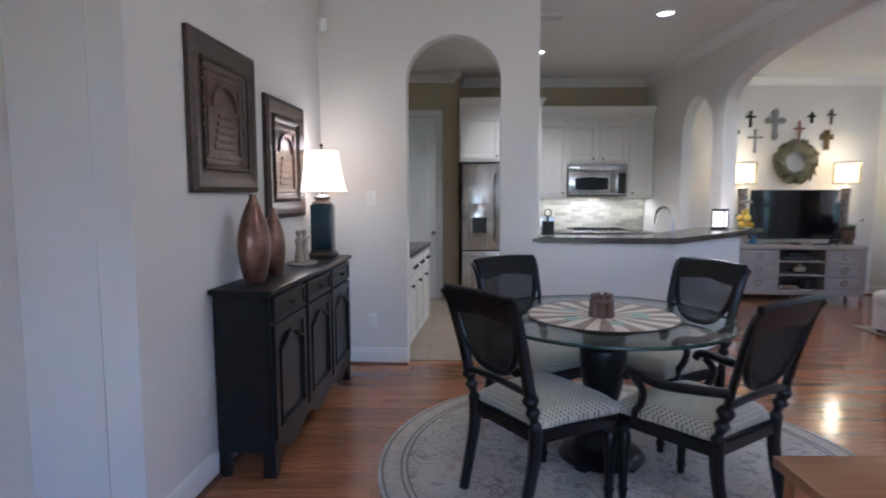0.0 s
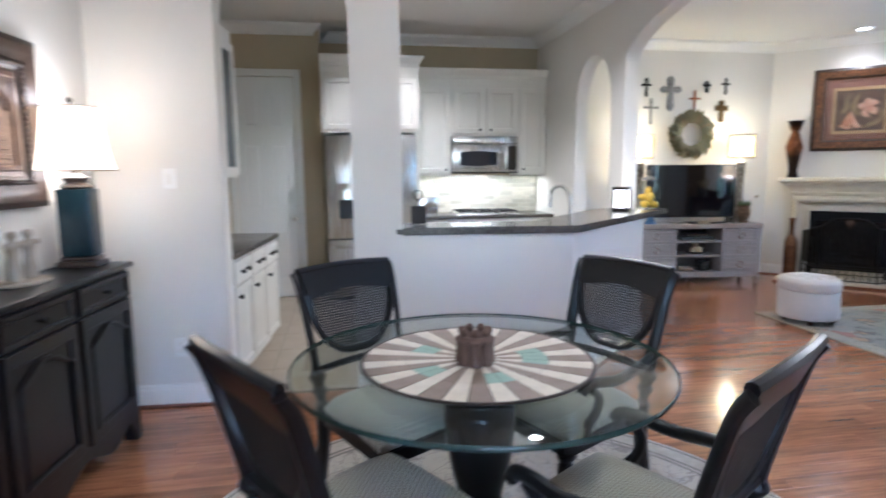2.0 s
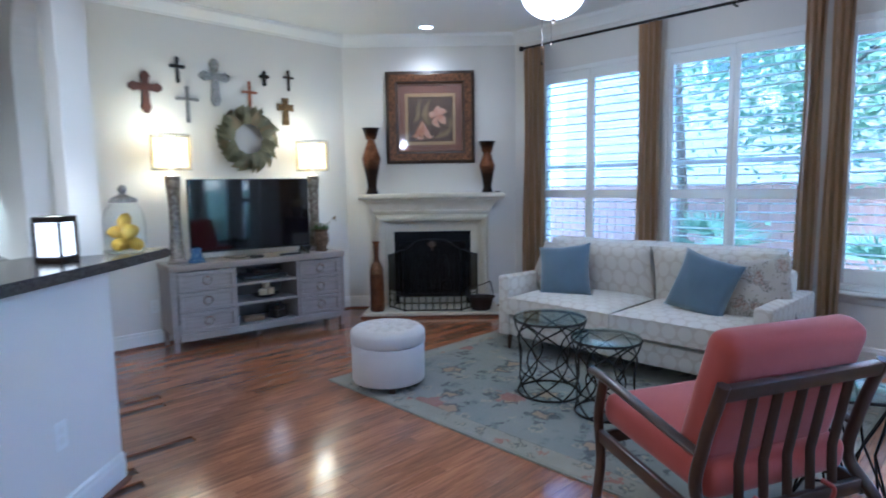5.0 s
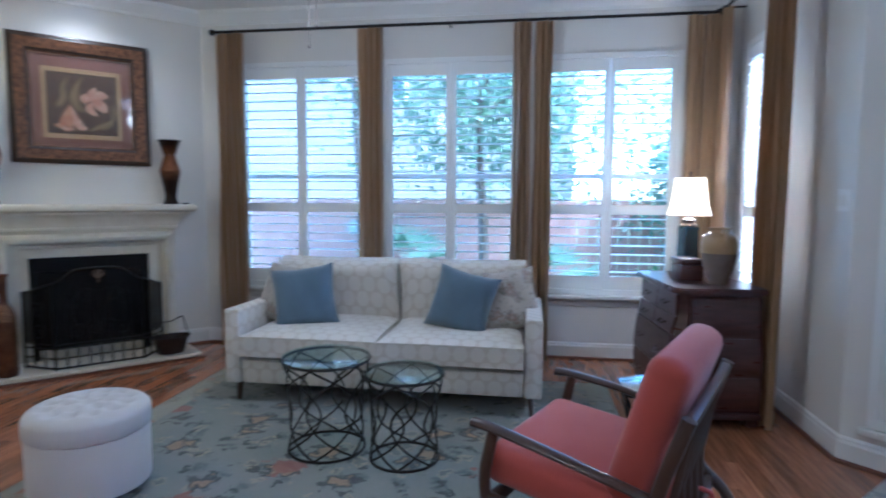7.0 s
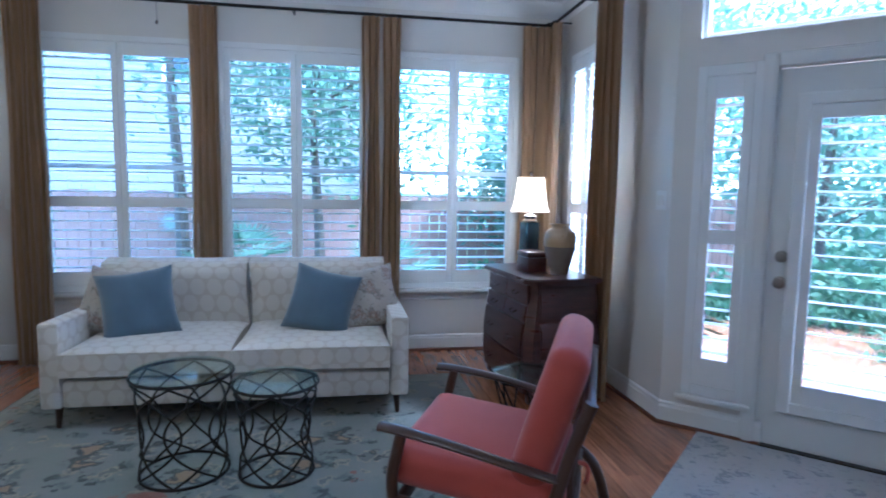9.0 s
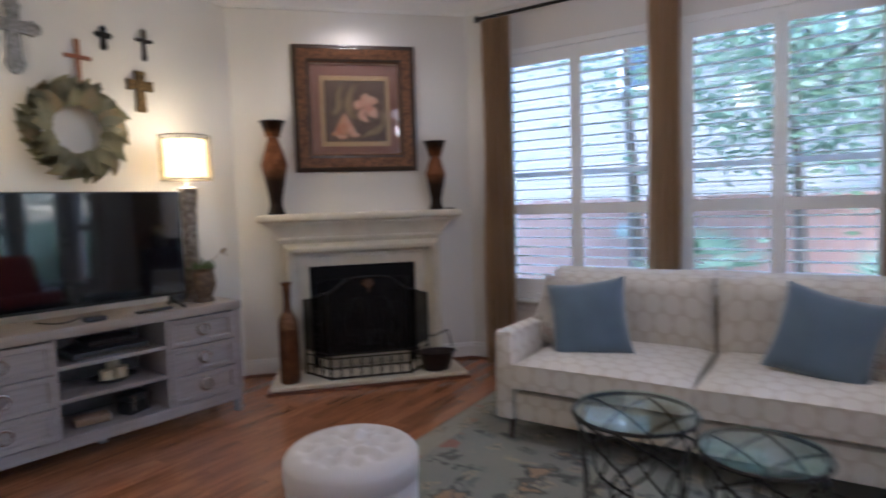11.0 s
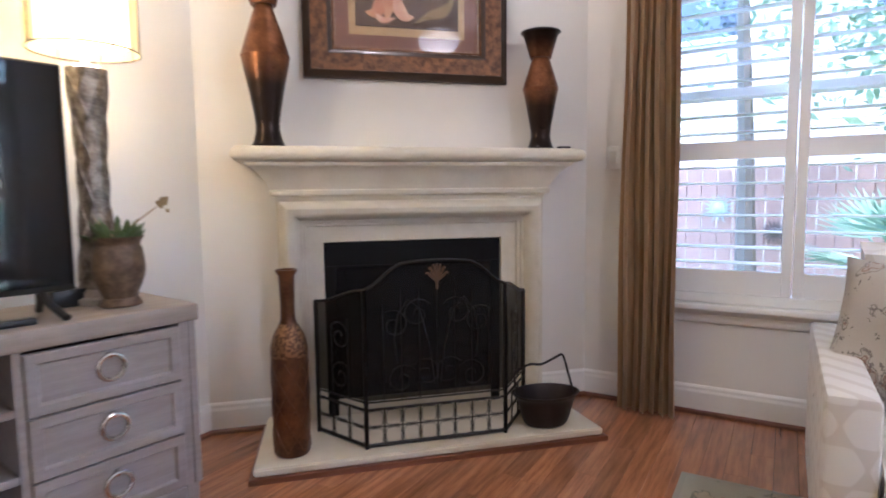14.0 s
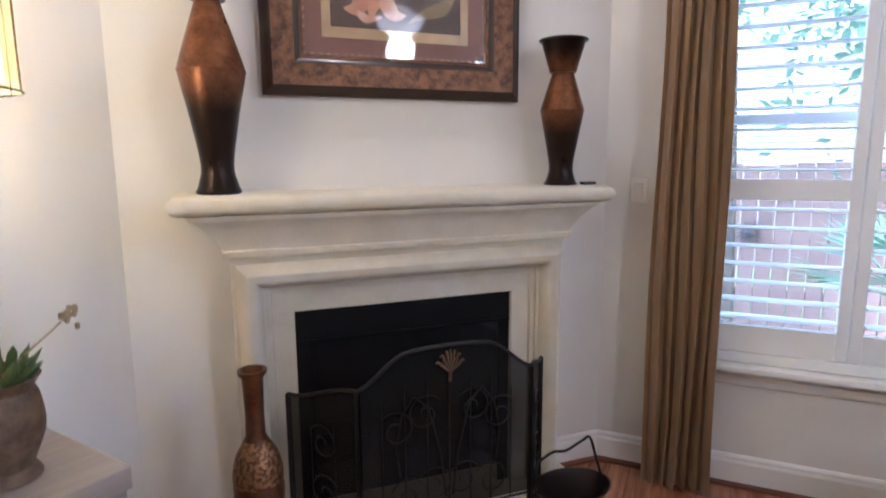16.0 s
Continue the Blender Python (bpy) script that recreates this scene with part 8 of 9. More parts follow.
part("window", bm, SCREEN, d, "dark door window", None)
bm = bmesh.new()
tube(bm, [(2.585, 7.858, 1.44), (2.585, 7.825, 1.46), (2.585, 7.825, 1.66), (2.585, 7.858, 1.68)], 0.010, 8)
part("handle", bm, STEEL, d)
bm = bmesh.new()
box(bm, 2.623, 2.782, 7.862, 7.884, 1.40, 1.72, 0.004)
cp = part("control_panel", bm, STEEL, mw)
bm = bmesh.new()
box(bm, 2.65, 2.755, 7.859, 7.8622, 1.42, 1.70)
part("keypad", bm, SCREEN, cp, "black key panel", None)
bm = bmesh.new()
box(bm, 1.992, 2.782, 7.862, 7.884, 1.724, 1.81, 0.006)
part("vent_grille", bm, STEEL, mw)
for x in (2.1, 2.3, 2.5):
    lamp("hood_bulb", "AREA", (x, 8.02, 1.378), 0.8, (1.0, 0.88, 0.66), 0.08)
for x in (1.78, 2.96):
    lamp("cabinet_bulb", "AREA", (x, 8.06, 1.352), 0.42, (1.0, 0.90, 0.62), 0.08)

# back counter, cabinets, cooktop
for x0, x1 in ((1.568, 1.98), (1.984, 2.784), (2.788, 3.135)):
    c = thing("base_cabinet", "white kitchen base cabinet with drawer and door", "cabinet", IDENT, "white kitchen base cabinets")
    bm = bmesh.new()
    box(bm, x0, x1, 7.64, KB, 0.10, 0.87)
    part("body", bm, CABINET, c, "", None)
    bm = bmesh.new()
    box(bm, x0, x1, 7.70, KB, 0.0, 0.099)
    part("toe_kick", bm, BLACK, c, "", None)
    cab_front(c, "drawer", x0 + 0.02, x1 - 0.02, 0.70, 0.85, 7.629, ((x0 + x1) / 2, 0.775))
    cab_front(c, "door", x0 + 0.02, x1 - 0.02, 0.12, 0.685, 7.629, (x1 - 0.06, 0.62))
bm = bmesh.new()
box(bm, 1.568, 3.135, 7.605, KB, 0.872, 0.91, 0.006)
solo("kitchen_counter", bm, GRANITE, "dark granite kitchen counter along the back wall", "counter")
cook = thing("cooktop", "stainless gas cooktop with black iron grates", "cooktop", Matrix.Translation((2.386, 7.93, 0.911)))
bm = bmesh.new()
box(bm, -0.37, 0.37, -0.25, 0.25, 0, 0.012, 0.004)
part("tray", bm, STEEL, cook)
for x in (-0.24, 0, 0.24):
    bm = bmesh.new()
    for k in (-0.09, 0, 0.09):
        box(bm, x + k - 0.006, x + k + 0.006, -0.22, 0.22, 0.03, 0.044)
    for k in (-0.2, 0, 0.2):
        box(bm, x - 0.105, x + 0.105, k - 0.006, k + 0.006, 0.028, 0.042)
    for a in (-0.1, 0.1):
        for b in (-0.21, 0.21):
            box(bm, x + a - 0.006, x + a + 0.006, b - 0.006, b + 0.006, 0.012, 0.03)
    part("grate", bm, IRON, cook, "", None)
bm = bmesh.new()
box(bm, 1.62, 1.86, 8.12, 8.145, 0.912, 1.10, 0.003)
solo("counter_frame", bm, CHROME, "small upright silver frame on the kitchen counter", "frame", pose(0, 0, 0))

# backsplash tiles
BACKTILE = mat("glazed_backsplash", (0.56, 0.53, 0.45), 0.2, second=(0.46, 0.43, 0.36), scale=3, fine=30, bump=0.03, coat=0.3)
bn = BACKTILE.node_tree
oi = bn.nodes.new("ShaderNodeObjectInfo")
hs = bn.nodes.new("ShaderNodeHueSaturation")
vr = bn.nodes.new("ShaderNodeMapRange")
vr.inputs["To Min"].default_value, vr.inputs["To Max"].default_value = 0.72, 1.15
bn.links.new(oi.outputs["Random"], vr.inputs["Value"])
bn.links.new(vr.outputs[0], hs.inputs["Value"])
bn.links.new(next(x for x in bn.nodes if x.bl_idname == "ShaderNodeMix").outputs["Result"], hs.inputs["Color"])
bn.links.new(hs.outputs[0], bn.nodes["Principled BSDF"].inputs["Base Color"])
bm = bmesh.new()
box(bm, 1.57, 3.133, 8.240, 8.2485, 0.911, 1.36)
splash = solo("backsplash", bm, mat("pale_grout", (0.50, 0.48, 0.43), 0.9), "pale glazed brick-tile backsplash", "backsplash", IDENT, "", "structure", None)
tile_mesh = {}


def tile(w):
    key = round(w, 3)
    if key not in tile_mesh:
        b = bmesh.new()
        box(b, -w / 2, w / 2, -0.005, 0.001, -0.0235, 0.0235, 0.002, 1)
        tile_mesh[key] = mesh_of(b, "tile", BACKTILE)
    return tile_mesh[key]


for r in range(9):
    x = 1.571 - (0.078 if r % 2 else 0.0)
    while x < 3.13:
        a, b = max(x, 1.571), min(x + 0.152, 3.132)
        if b - a > 0.02:
            ob = new("tile", tile(b - a))
            ob.parent = splash
            ob.matrix_basis = Matrix.Translation(((a + b) / 2, 8.239, 0.937 + r * 0.0495))
        x += 0.156

# peninsula counter behind the bar, with sink and faucet
pen = thing("base_cabinet", "white base cabinets behind the bar wall", "cabinet", IDENT, "white kitchen base cabinets")
bm = bmesh.new()
prism(bm, [(1.10, 4.97), (2.06, 4.92), (2.92, 5.78), (3.10, 5.97), (3.10, 6.75), (2.62, 6.30), (1.85, 5.56), (1.10, 5.60)], 0.10, 0.87)
part("body", bm, CABINET, pen, "", None)
bm = bmesh.new()
prism(bm, [(1.095, 4.965), (2.07, 4.915), (2.93, 5.77), (3.12, 5.97), (3.12, 6.80), (2.60, 6.34), (1.83, 5.60), (1.095, 5.64)], 0.872, 0.91)
solo("peninsula_counter", bm, GRANITE, "dark granite counter behind the bar", "counter", smooth=None)
fau = thing("faucet", "brushed steel gooseneck kitchen faucet", "faucet", Matrix.Translation((2.42, 5.36, 0.911)))
bm = bmesh.new()
lathe(bm, [(0, 0), (0.03, 0), (0.028, 0.02), (0.016, 0.03), (0.016, 0.06), (0, 0.06)], 16)
part("base", bm, STEEL, fau)
bm = bmesh.new()
tube(bm, curve_pts([(0, 0, 0.05), (0, 0, 0.28), (-0.02, 0.03, 0.36), (-0.06, 0.07, 0.385), (-0.10, 0.11, 0.35), (-0.11, 0.12, 0.28), (-0.112, 0.122, 0.22)], 6), 0.012, 10)
part("spout", bm, STEEL, fau)
bm = bmesh.new()
tube(bm, [(0.01, 0, 0.05), (0.06, -0.02, 0.075)], 0.007, 8)
part("lever", bm, STEEL, fau)
bm = bmesh.new()
tube(bm, [(0, 0, 0), (0, 0, 0.16)], 0.006, 8)
tube(bm, [(0.03 * math.cos(q * math.pi / 8), 0, 0.19 + 0.03 * math.sin(q * math.pi / 8)) for q in range(16)], 0.005, 6, True)
obox(bm, pose(0, -0.03, 0.06, -12, 0, 0), 0.10, 0.006, 0.12, 0.002, 1)
solo("plate_stand", bm, IRON, "black wire stand holding a small plaque", "stand", Matrix.Translation((1.22, 5.02, 1.069)))

# lantern and lemon jar on the bar
lan = thing("lantern", "small square lantern with a glowing frosted panel", "lantern", pose(3.035, 5.745, 1.0685, 0, 0, 45))
bm = bmesh.new()
box(bm, -0.062, 0.062, -0.062, 0.062, 0.0, 0.028, 0.004)
box(bm, -0.062, 0.062, -0.062, 0.062, 0.178, 0.205, 0.004)
part("frame", bm, BRONZE, lan)
for x in (-0.056, 0.056):
    for y in (-0.056, 0.056):
        bm = bmesh.new()
        box(bm, x - 0.006, x + 0.006, y - 0.006, y + 0.006, 0.0285, 0.1775)
        part("corner_post", bm, BRONZE, lan, "", None)
bm = bmesh.new()
box(bm, -0.049, 0.049, -0.049, 0.049, 0.03, 0.176)
part("panel", bm, glowing("lit_frosted_panel", (1.0, 0.84, 0.62), 0.2), lan, "glowing frosted panel", None)
lamp("candle_bulb", "POINT", (3.035, 5.745, 1.32), 0.7, WARM, 0.05)
jarl = thing("lemon_jar", "clear glass lidded jar filled with lemons", "jar", Matrix.Translation((3.36, 5.90, 1.0685)))
bm = bmesh.new()
lathe(bm, smooth_profile([(0.0, 0.002), (0.07, 0.002), (0.09, 0.02), (0.095, 0.12), (0.085, 0.21), (0.06, 0.24), (0.062, 0.25)], 3), 32)
bmesh.ops.solidify(bm, geom=bm.faces[:], thickness=0.003)
part("glass_body", bm, PANE, jarl, "clear glass body")
bm = bmesh.new()
lathe(bm, smooth_profile([(0.066, 0.252), (0.06, 0.27), (0.03, 0.285), (0.012, 0.295), (0.02, 0.315), (0.012, 0.335), (0, 0.34)], 3), 24)
part("lid", bm, PEWTER, jarl, "pewter lid")
LEMON = mat("lemon_peel", (0.62, 0.40, 0.03), 0.5, scale=20, fine=200, bump=0.2)
for k, (x, y, z) in enumerate(((-0.04, -0.02, 0.045), (0.04, -0.02, 0.045), (0.0, 0.045, 0.045), (-0.03, 0.03, 0.105), (0.035, 0.02, 0.105), (0.0, -0.045, 0.108), (0.0, 0.0, 0.16))):
    bm = bmesh.new()
    lathe(bm, [(0, -0.045), (0.008, -0.042), (0.026, -0.026), (0.033, 0.0), (0.026, 0.026), (0.008, 0.042), (0, 0.045)], 16, pose(x, y, z, 90 + 20 * k, 30 * k, 50 * k))
    part("lemon", bm, LEMON, jarl)

# left counter run, glass cabinet, pantry door
KL = (-0.685, 5.02)
lc = thing("base_cabinet", "white base cabinets with dark cup pulls along the side wall", "cabinet", Matrix(((0, -1, 0, 0.02), (1, 0, 0, 4.97), (0, 0, 1, 0), (0, 0, 0, 1))) @ pose(0, 0, 0, 0, 0, -6.0), "white kitchen base cabinets")
bm = bmesh.new()
box(bm, 0, 1.25, 0, 0.55, 0.10, 0.87)
part("body", bm, CABINET, lc, "", None)
bm = bmesh.new()
box(bm, 0, 1.25, 0.06, 0.55, 0, 0.099)
part("toe_kick", bm, CABINET, lc, "", None)
for k in range(3):
    x0 = 0.02 + k * 0.41
    for z0, z1, nm in ((0.70, 0.85, "drawer"), (0.12, 0.685, "door")):
        d = panel_front(lc, nm, x0, x0 + 0.39, z0, z1, -0.011, CABINET, 0.045)
        for kx in ((0.13, 0.26) if nm == "drawer" else (0.05,)):
            bm = bmesh.new()
            lathe(bm, [(0, 0), (0.008, 0), (0.008, 0.012), (0.018, 0.018), (0.014, 0.03), (0, 0.032)], 12, pose(x0 + kx, -0.021, 0.775 if nm == "drawer" else 0.62, 90, 0, 0))
            part("knob", bm, IRON, d)
bm = bmesh.new()
box(bm, -0.005, 1.27, -0.03, 0.555, 0.872, 0.91, 0.005)
solo("side_counter", bm, GRANITE, "dark granite counter on the side cabinets", "counter", lc.matrix_world.copy())
gc = thing("wall_cabinet", "white wall cabinet with glass doors", "cabinet", lc.matrix_world @ pose(0.02, 0.22, 0), "white kitchen wall cabinets")
bm = bmesh.new()
box(bm, 0, 1.1, 0.02, 0.33, 1.38, 2.50)
part("body", bm, CABINET, gc, "", None)
for k in range(3):
    x0 = 0.01 + k * 0.362
    bm = bmesh.new()
    for a, b, c, d in ((x0, x0 + 0.06, 1.40, 2.40), (x0 + 0.295, x0 + 0.355, 1.40, 2.40), (x0 + 0.06, x0 + 0.295, 2.34, 2.40), (x0 + 0.06, x0 + 0.295, 1.40, 1.46)):
        box(bm, a, b, 0.0, 0.0195, c, d)
    d = part("door", bm, CABINET, gc, "", None)
    bm = bmesh.new()
    box(bm, x0 + 0.06, x0 + 0.295, 0.012, 0.0195, 1.46, 2.34)
    part("pane", bm, mat("leaded_glass", (0.16, 0.17, 0.17), 0.15, scale=12, bump=0.1) if "leaded_glass" not in bpy.data.materials else bpy.data.materials["leaded_glass"], d, "dark leaded glass", None)

pd = thing("door_2", "white six-panel pantry door", "door", Matrix.Translation((0, 7.90, 0)), "", "structure")
bm = bmesh.new()
box(bm, -0.40, 0.225, -0.012, -0.0005, 0.01, 2.44)
leaf = part("door_leaf", bm, DOOR, pd, "", None)
for x0, x1 in ((-0.33, -0.12), (-0.05, 0.16)):
    for z0, z1 in ((0.2, 0.80), (1.0, 1.75), (1.88, 2.30)):
        bm = bmesh.new()
        for a, b, c, d in ((x0, x0 + 0.02, z0, z1), (x1 - 0.02, x1, z0, z1), (x0 + 0.02, x1 - 0.02, z1 - 0.02, z1), (x0 + 0.02, x1 - 0.02, z0, z0 + 0.02)):
            box(bm, a, b, -0.017, -0.0122, c, d)
        box(bm, x0 + 0.05, x1 - 0.05, -0.019, -0.0122, z0 + 0.05, z1 - 0.05, 0.004, 1)
        part("panel", bm, DOOR, leaf, "", None)
bm = bmesh.new()
for a, b, c, d in ((-0.48, -0.405, 0, 2.525), (0.23, 0.305, 0, 2.525), (-0.405, 0.23, 2.445, 2.525)):
    box(bm, a, b, -0.022, -0.0005, c, d, 0.004, 1)
part("door_casing", bm, TRIM, pd, "", None)
bm = bmesh.new()
lathe(bm, [(0, 0), (0.03, 0), (0.03, 0.006), (0.01, 0.012), (0.01, 0.03), (0.028, 0.042), (0.026, 0.058), (0, 0.065)], 20, pose(0.185, -0.0125, 0.90, 90, 0, 0))
part("door_knob", bm, CHROME, pd, "nickel knob")

# ---- garden outside the windows ----
GRASS = mat("lawn", (0.055, 0.105, 0.03), 0.95, second=(0.09, 0.12, 0.045), scale=2.2, fine=60, bump=0.6)
bm = bmesh.new()
box(bm, -400, 400, -400, 400, -0.6, -0.25)
structure("ground", bm, GRASS, "green lawn around the house")
FENCEW = mat("red_cedar_fence", (0.33, 0.19, 0.145), 0.8, second=(0.25, 0.135, 0.10), scale=3, fine=40, stretch=(6, 6, 1), bump=0.2)
BRICKM = mat("tan_brick", (0.29, 0.26, 0.235), 0.85, second=(0.21, 0.185, 0.165), scale=20, bump=0.3)
MORTAR = mat("grey_mortar", (0.42, 0.40, 0.37), 0.95, scale=8, bump=0.2)
fence = thing("fence", "tall reddish cedar board fence in the garden", "fence", Matrix.Translation((11.2, 3.6, -0.25)))
b = bmesh.new()
box(b, -0.01, 0.01, -0.068, 0.068, 0.0, 1.58, 0.004, 1)
board = mesh_of(b, "board", FENCEW)
for k in range(92):
    ob = new("board", board)
    ob.parent = fence
    ob.matrix_basis = pose(random.uniform(-0.004, 0.004), -6.6 + k * 0.145, random.uniform(-0.02, 0.02))
for z in (0.3, 0.8, 1.3):
    b = bmesh.new()
    box(b, 0.012, 0.05, -6.7, 6.7, z, z + 0.09)
    part("rail", b, FENCEW, fence, "", None)

def sunburst(y, z, r, material, label):
    """A flat metal sun hung on the fence: a domed disc and a ring of pointed rays."""
    ob = thing("sun_ornament", label, "ornament", Matrix.Translation((11.165, y, z)), "metal suns on the fence")
    disc = bmesh.new()
    lathe(disc, [(0, 0.03), (r * 0.2, 0.026), (r * 0.36, 0.012), (r * 0.36, 0.0), (0, 0.0)], 20, pose(0, 0, 0, 0, -90, 0))
    part("disc", disc, material, ob)
    for k in range(16):
        ray = bmesh.new()
        reach = r * (1.0 if k % 2 else 0.78)
        prism(ray, [(r * 0.34, -r * 0.075), (r * 0.66, -r * 0.05), (reach, 0.0), (r * 0.66, r * 0.05), (r * 0.34, r * 0.075)], 0.002, 0.008, pose(0, 0, 0, 22.5 * k, 0, 0) @ pose(0, 0, 0, 0, -90, 0) @ pose(0, 0, 0, 0, 0, 90))
        part("ray", ray, material, ob, "", None)


sunburst(6.48, 0.91, 0.17, mat("white_sun_metal", (0.38, 0.37, 0.33), 0.5, second=(0.16, 0.26, 0.23), scale=30, bump=0.1), "white and green metal sun on the fence")
sunburst(5.98, 0.68, 0.14, mat("rusty_sun_metal", (0.12, 0.08, 0.065), 0.6, 0.3, scale=30, bump=0.1), "small rusty metal sun on the fence")

house = thing("neighbour_house", "two-storey tan brick house behind the fence", "house", Matrix.Translation((14.6, 6.2, -0.25)))
b = bmesh.new()
box(b, 0.02, 8.0, -3.2, 6.0, 0, 6.4)
hw = part("wall", b, MORTAR, house, "tan brick wall", None)
# courses of bricks on the side toward the window
verts, faces = [], []
for r in range(76):
    z = 0.02 + r * 0.083
    y = -3.2 - (0.12 if r % 2 else 0)
    while y < 4.5:
        a, c = max(y, -3.2), min(y + 0.225, 4.5)
        inside = any(w0 < (a + c) / 2 < w1 and z0 < z + 0.035 < z1 for w0, w1, z0, z1 in ((0.2, 1.3, 3.6, 5.2), (-2.2, -1.2, 3.6, 5.2)))
        if c - a > 0.05 and not inside:
            i = len(verts)
            verts += [(0.0, a, z), (0.0, c, z), (0.0, c, z + 0.07), (0.0, a, z + 0.07), (0.02, a, z), (0.02, c, z), (0.02, c, z + 0.07), (0.02, a, z + 0.07)]
            faces += [(i, i + 3, i + 2, i + 1), (i, i + 1, i + 5, i + 4), (i + 3, i + 7, i + 6, i + 2), (i, i + 4, i + 7, i + 3), (i + 1, i + 2, i + 6, i + 5)]
        y += 0.235
me = bpy.data.meshes.new("brick_courses")
me.from_pydata(verts, [], faces)
me.materials.append(BRICKM)
bc = new("brick_courses", me)
bc.parent = hw
bc["kind"] = "stuff"
for w0, w1, z0, z1 in ((0.2, 1.3, 3.6, 5.2), (-2.2, -1.2, 3.6, 5.2)):
    b = bmesh.new()
    for a, c, e, f in ((w0, w0 + 0.06, z0, z1), (w1 - 0.06, w1, z0, z1), (w0 + 0.06, w1 - 0.06, z1 - 0.06, z1), (w0 + 0.06, w1 - 0.06, z0, z0 + 0.06)):
        box(b, -0.03, 0.019, a, c, e, f)
    w = part("window", b, TRIM, house, "", None)
    b = bmesh.new()
    box(b, 0.005, 0.015, w0 + 0.06, w1 - 0.06, z0 + 0.06, z1 - 0.06)
    part("pane", b, SCREEN, w, "dark reflecting glass", None)
b = bmesh.new()
prism(b, [(-0.5, 6.4), (8.5, 6.4), (4.0, 9.2)], -3.6, 6.4, XZ)
part("roof", b, mat("grey_shingle", (0.12, 0.11, 0.10), 0.9, scale=6, fine=50, bump=0.4), house, "grey shingle roof", None)

LEAF1 = mat("tree_leaf", (0.08, 0.12, 0.055), 0.45, second=(0.12, 0.17, 0.07), scale=1.5, fine=20, bump=0)
LEAF2 = mat("bluish_leaf", (0.07, 0.115, 0.07), 0.45, second=(0.11, 0.16, 0.09), scale=1.5, fine=20, bump=0)


def let_light_through(m, tint, share):
    """Leaves glow when the light stands behind them."""
    n, link = m.node_tree.nodes, m.node_tree.links.new
    thin = n.new("ShaderNodeBsdfTranslucent")
    thin.inputs["Color"].default_value = (*tint, 1)
    mix = n.new("ShaderNodeMixShader")
    mix.inputs[0].default_value = share
    link(n["Principled BSDF"].outputs[0], mix.inputs[1])
    link(thin.outputs[0], mix.inputs[2])
    link(mix.outputs[0], n["Material Output"].inputs["Surface"])


for m in (LEAF1, LEAF2):
    let_light_through(m, (0.19, 0.28, 0.20), 0.45)
BARK = mat("bark", (0.12, 0.09, 0.065), 0.9, scale=9, stretch=(1, 1, 0.3), bump=0.5)


def tree(x, y, h, spread, leaves, leaf_mat, label, low=0.35):
    ob = thing("tree", label, "tree", Matrix.Translation((x, y, -0.25)))
    b = bmesh.new()
    tube(b, curve_pts([(0, 0, 0), (0.06, 0.04, h * 0.25), (-0.05, 0.1, h * 0.55), (0.04, 0.02, h * 0.85)], 5), 0.05 * h / 3, 8, False, 0.02)
    tips = []
    for k in range(9):
        an, z0 = k * 2.4, h * random.uniform(low, 0.75)
        ln = spread * random.uniform(0.6, 1.0)
        end = (ln * math.cos(an), ln * math.sin(an), z0 + h * random.uniform(0.1, 0.3))
        tube(b, curve_pts([(0, 0, z0), (end[0] * 0.5, end[1] * 0.5, (z0 + end[2]) / 2 - 0.05), end], 4), 0.018 * h / 3, 6, False, 0.006)
        tips.append(Vector(end))
    tips += [Vector((0, 0, h * 0.95)), Vector((0.1, 0.2, h * 0.8))]
    part("trunk", b, BARK, ob)
    vs, fs = [], []
    for k in range(leaves):
        c = random.choice(tips) * random.uniform(0.55, 1.05)
        c.z = max(c.z, h * low)
        p = c + Vector((random.gauss(0, spread * 0.28), random.gauss(0, spread * 0.28), random.gauss(0, h * 0.09)))
        s = random.uniform(0.035, 0.085)
        d = Vector((random.gauss(0, 1), random.gauss(0, 1), random.gauss(0, 0.6))).normalized()
        e = d.orthogonal().normalized() * s * 0.45
        i = len(vs)
        vs += [p - d * s, p + e, p + d * s, p - e]
        fs.append((i, i + 1, i + 2, i + 3))
    me = bpy.data.meshes.new("crown")
    me.from_pydata([tuple(v) for v in vs], [], fs)
    me.materials.append(leaf_mat)
    cr = new("crown", me)
    cr.parent = ob
    return ob


tree(10.65, 6.18, 6.2, 1.3, 2200, LEAF1, "slender garden tree before the fence", 0.62)
tree(10.2, 4.4, 4.8, 1.7, 6500, LEAF1, "leafy green garden tree behind the windows", 0.5)
tree(10.4, 1.2, 2.7, 1.3, 7000, LEAF2, "low dense green garden tree by the fence", 0.25)
tree(13.5, -0.5, 6.0, 2.4, 11000, LEAF1, "tall green tree beyond the fence", 0.3)
tree(9.4, -2.2, 4.6, 1.7, 5000, LEAF1, "broad green tree outside the garden door", 0.2)
tree(6.4, -5.6, 6.0, 2.5, 7000, LEAF2, "tall green tree beyond the garden door", 0.25)
tree(10.8, -5.4, 6.5, 2.8, 7500, LEAF1, "tall green tree at the end of the garden", 0.2)


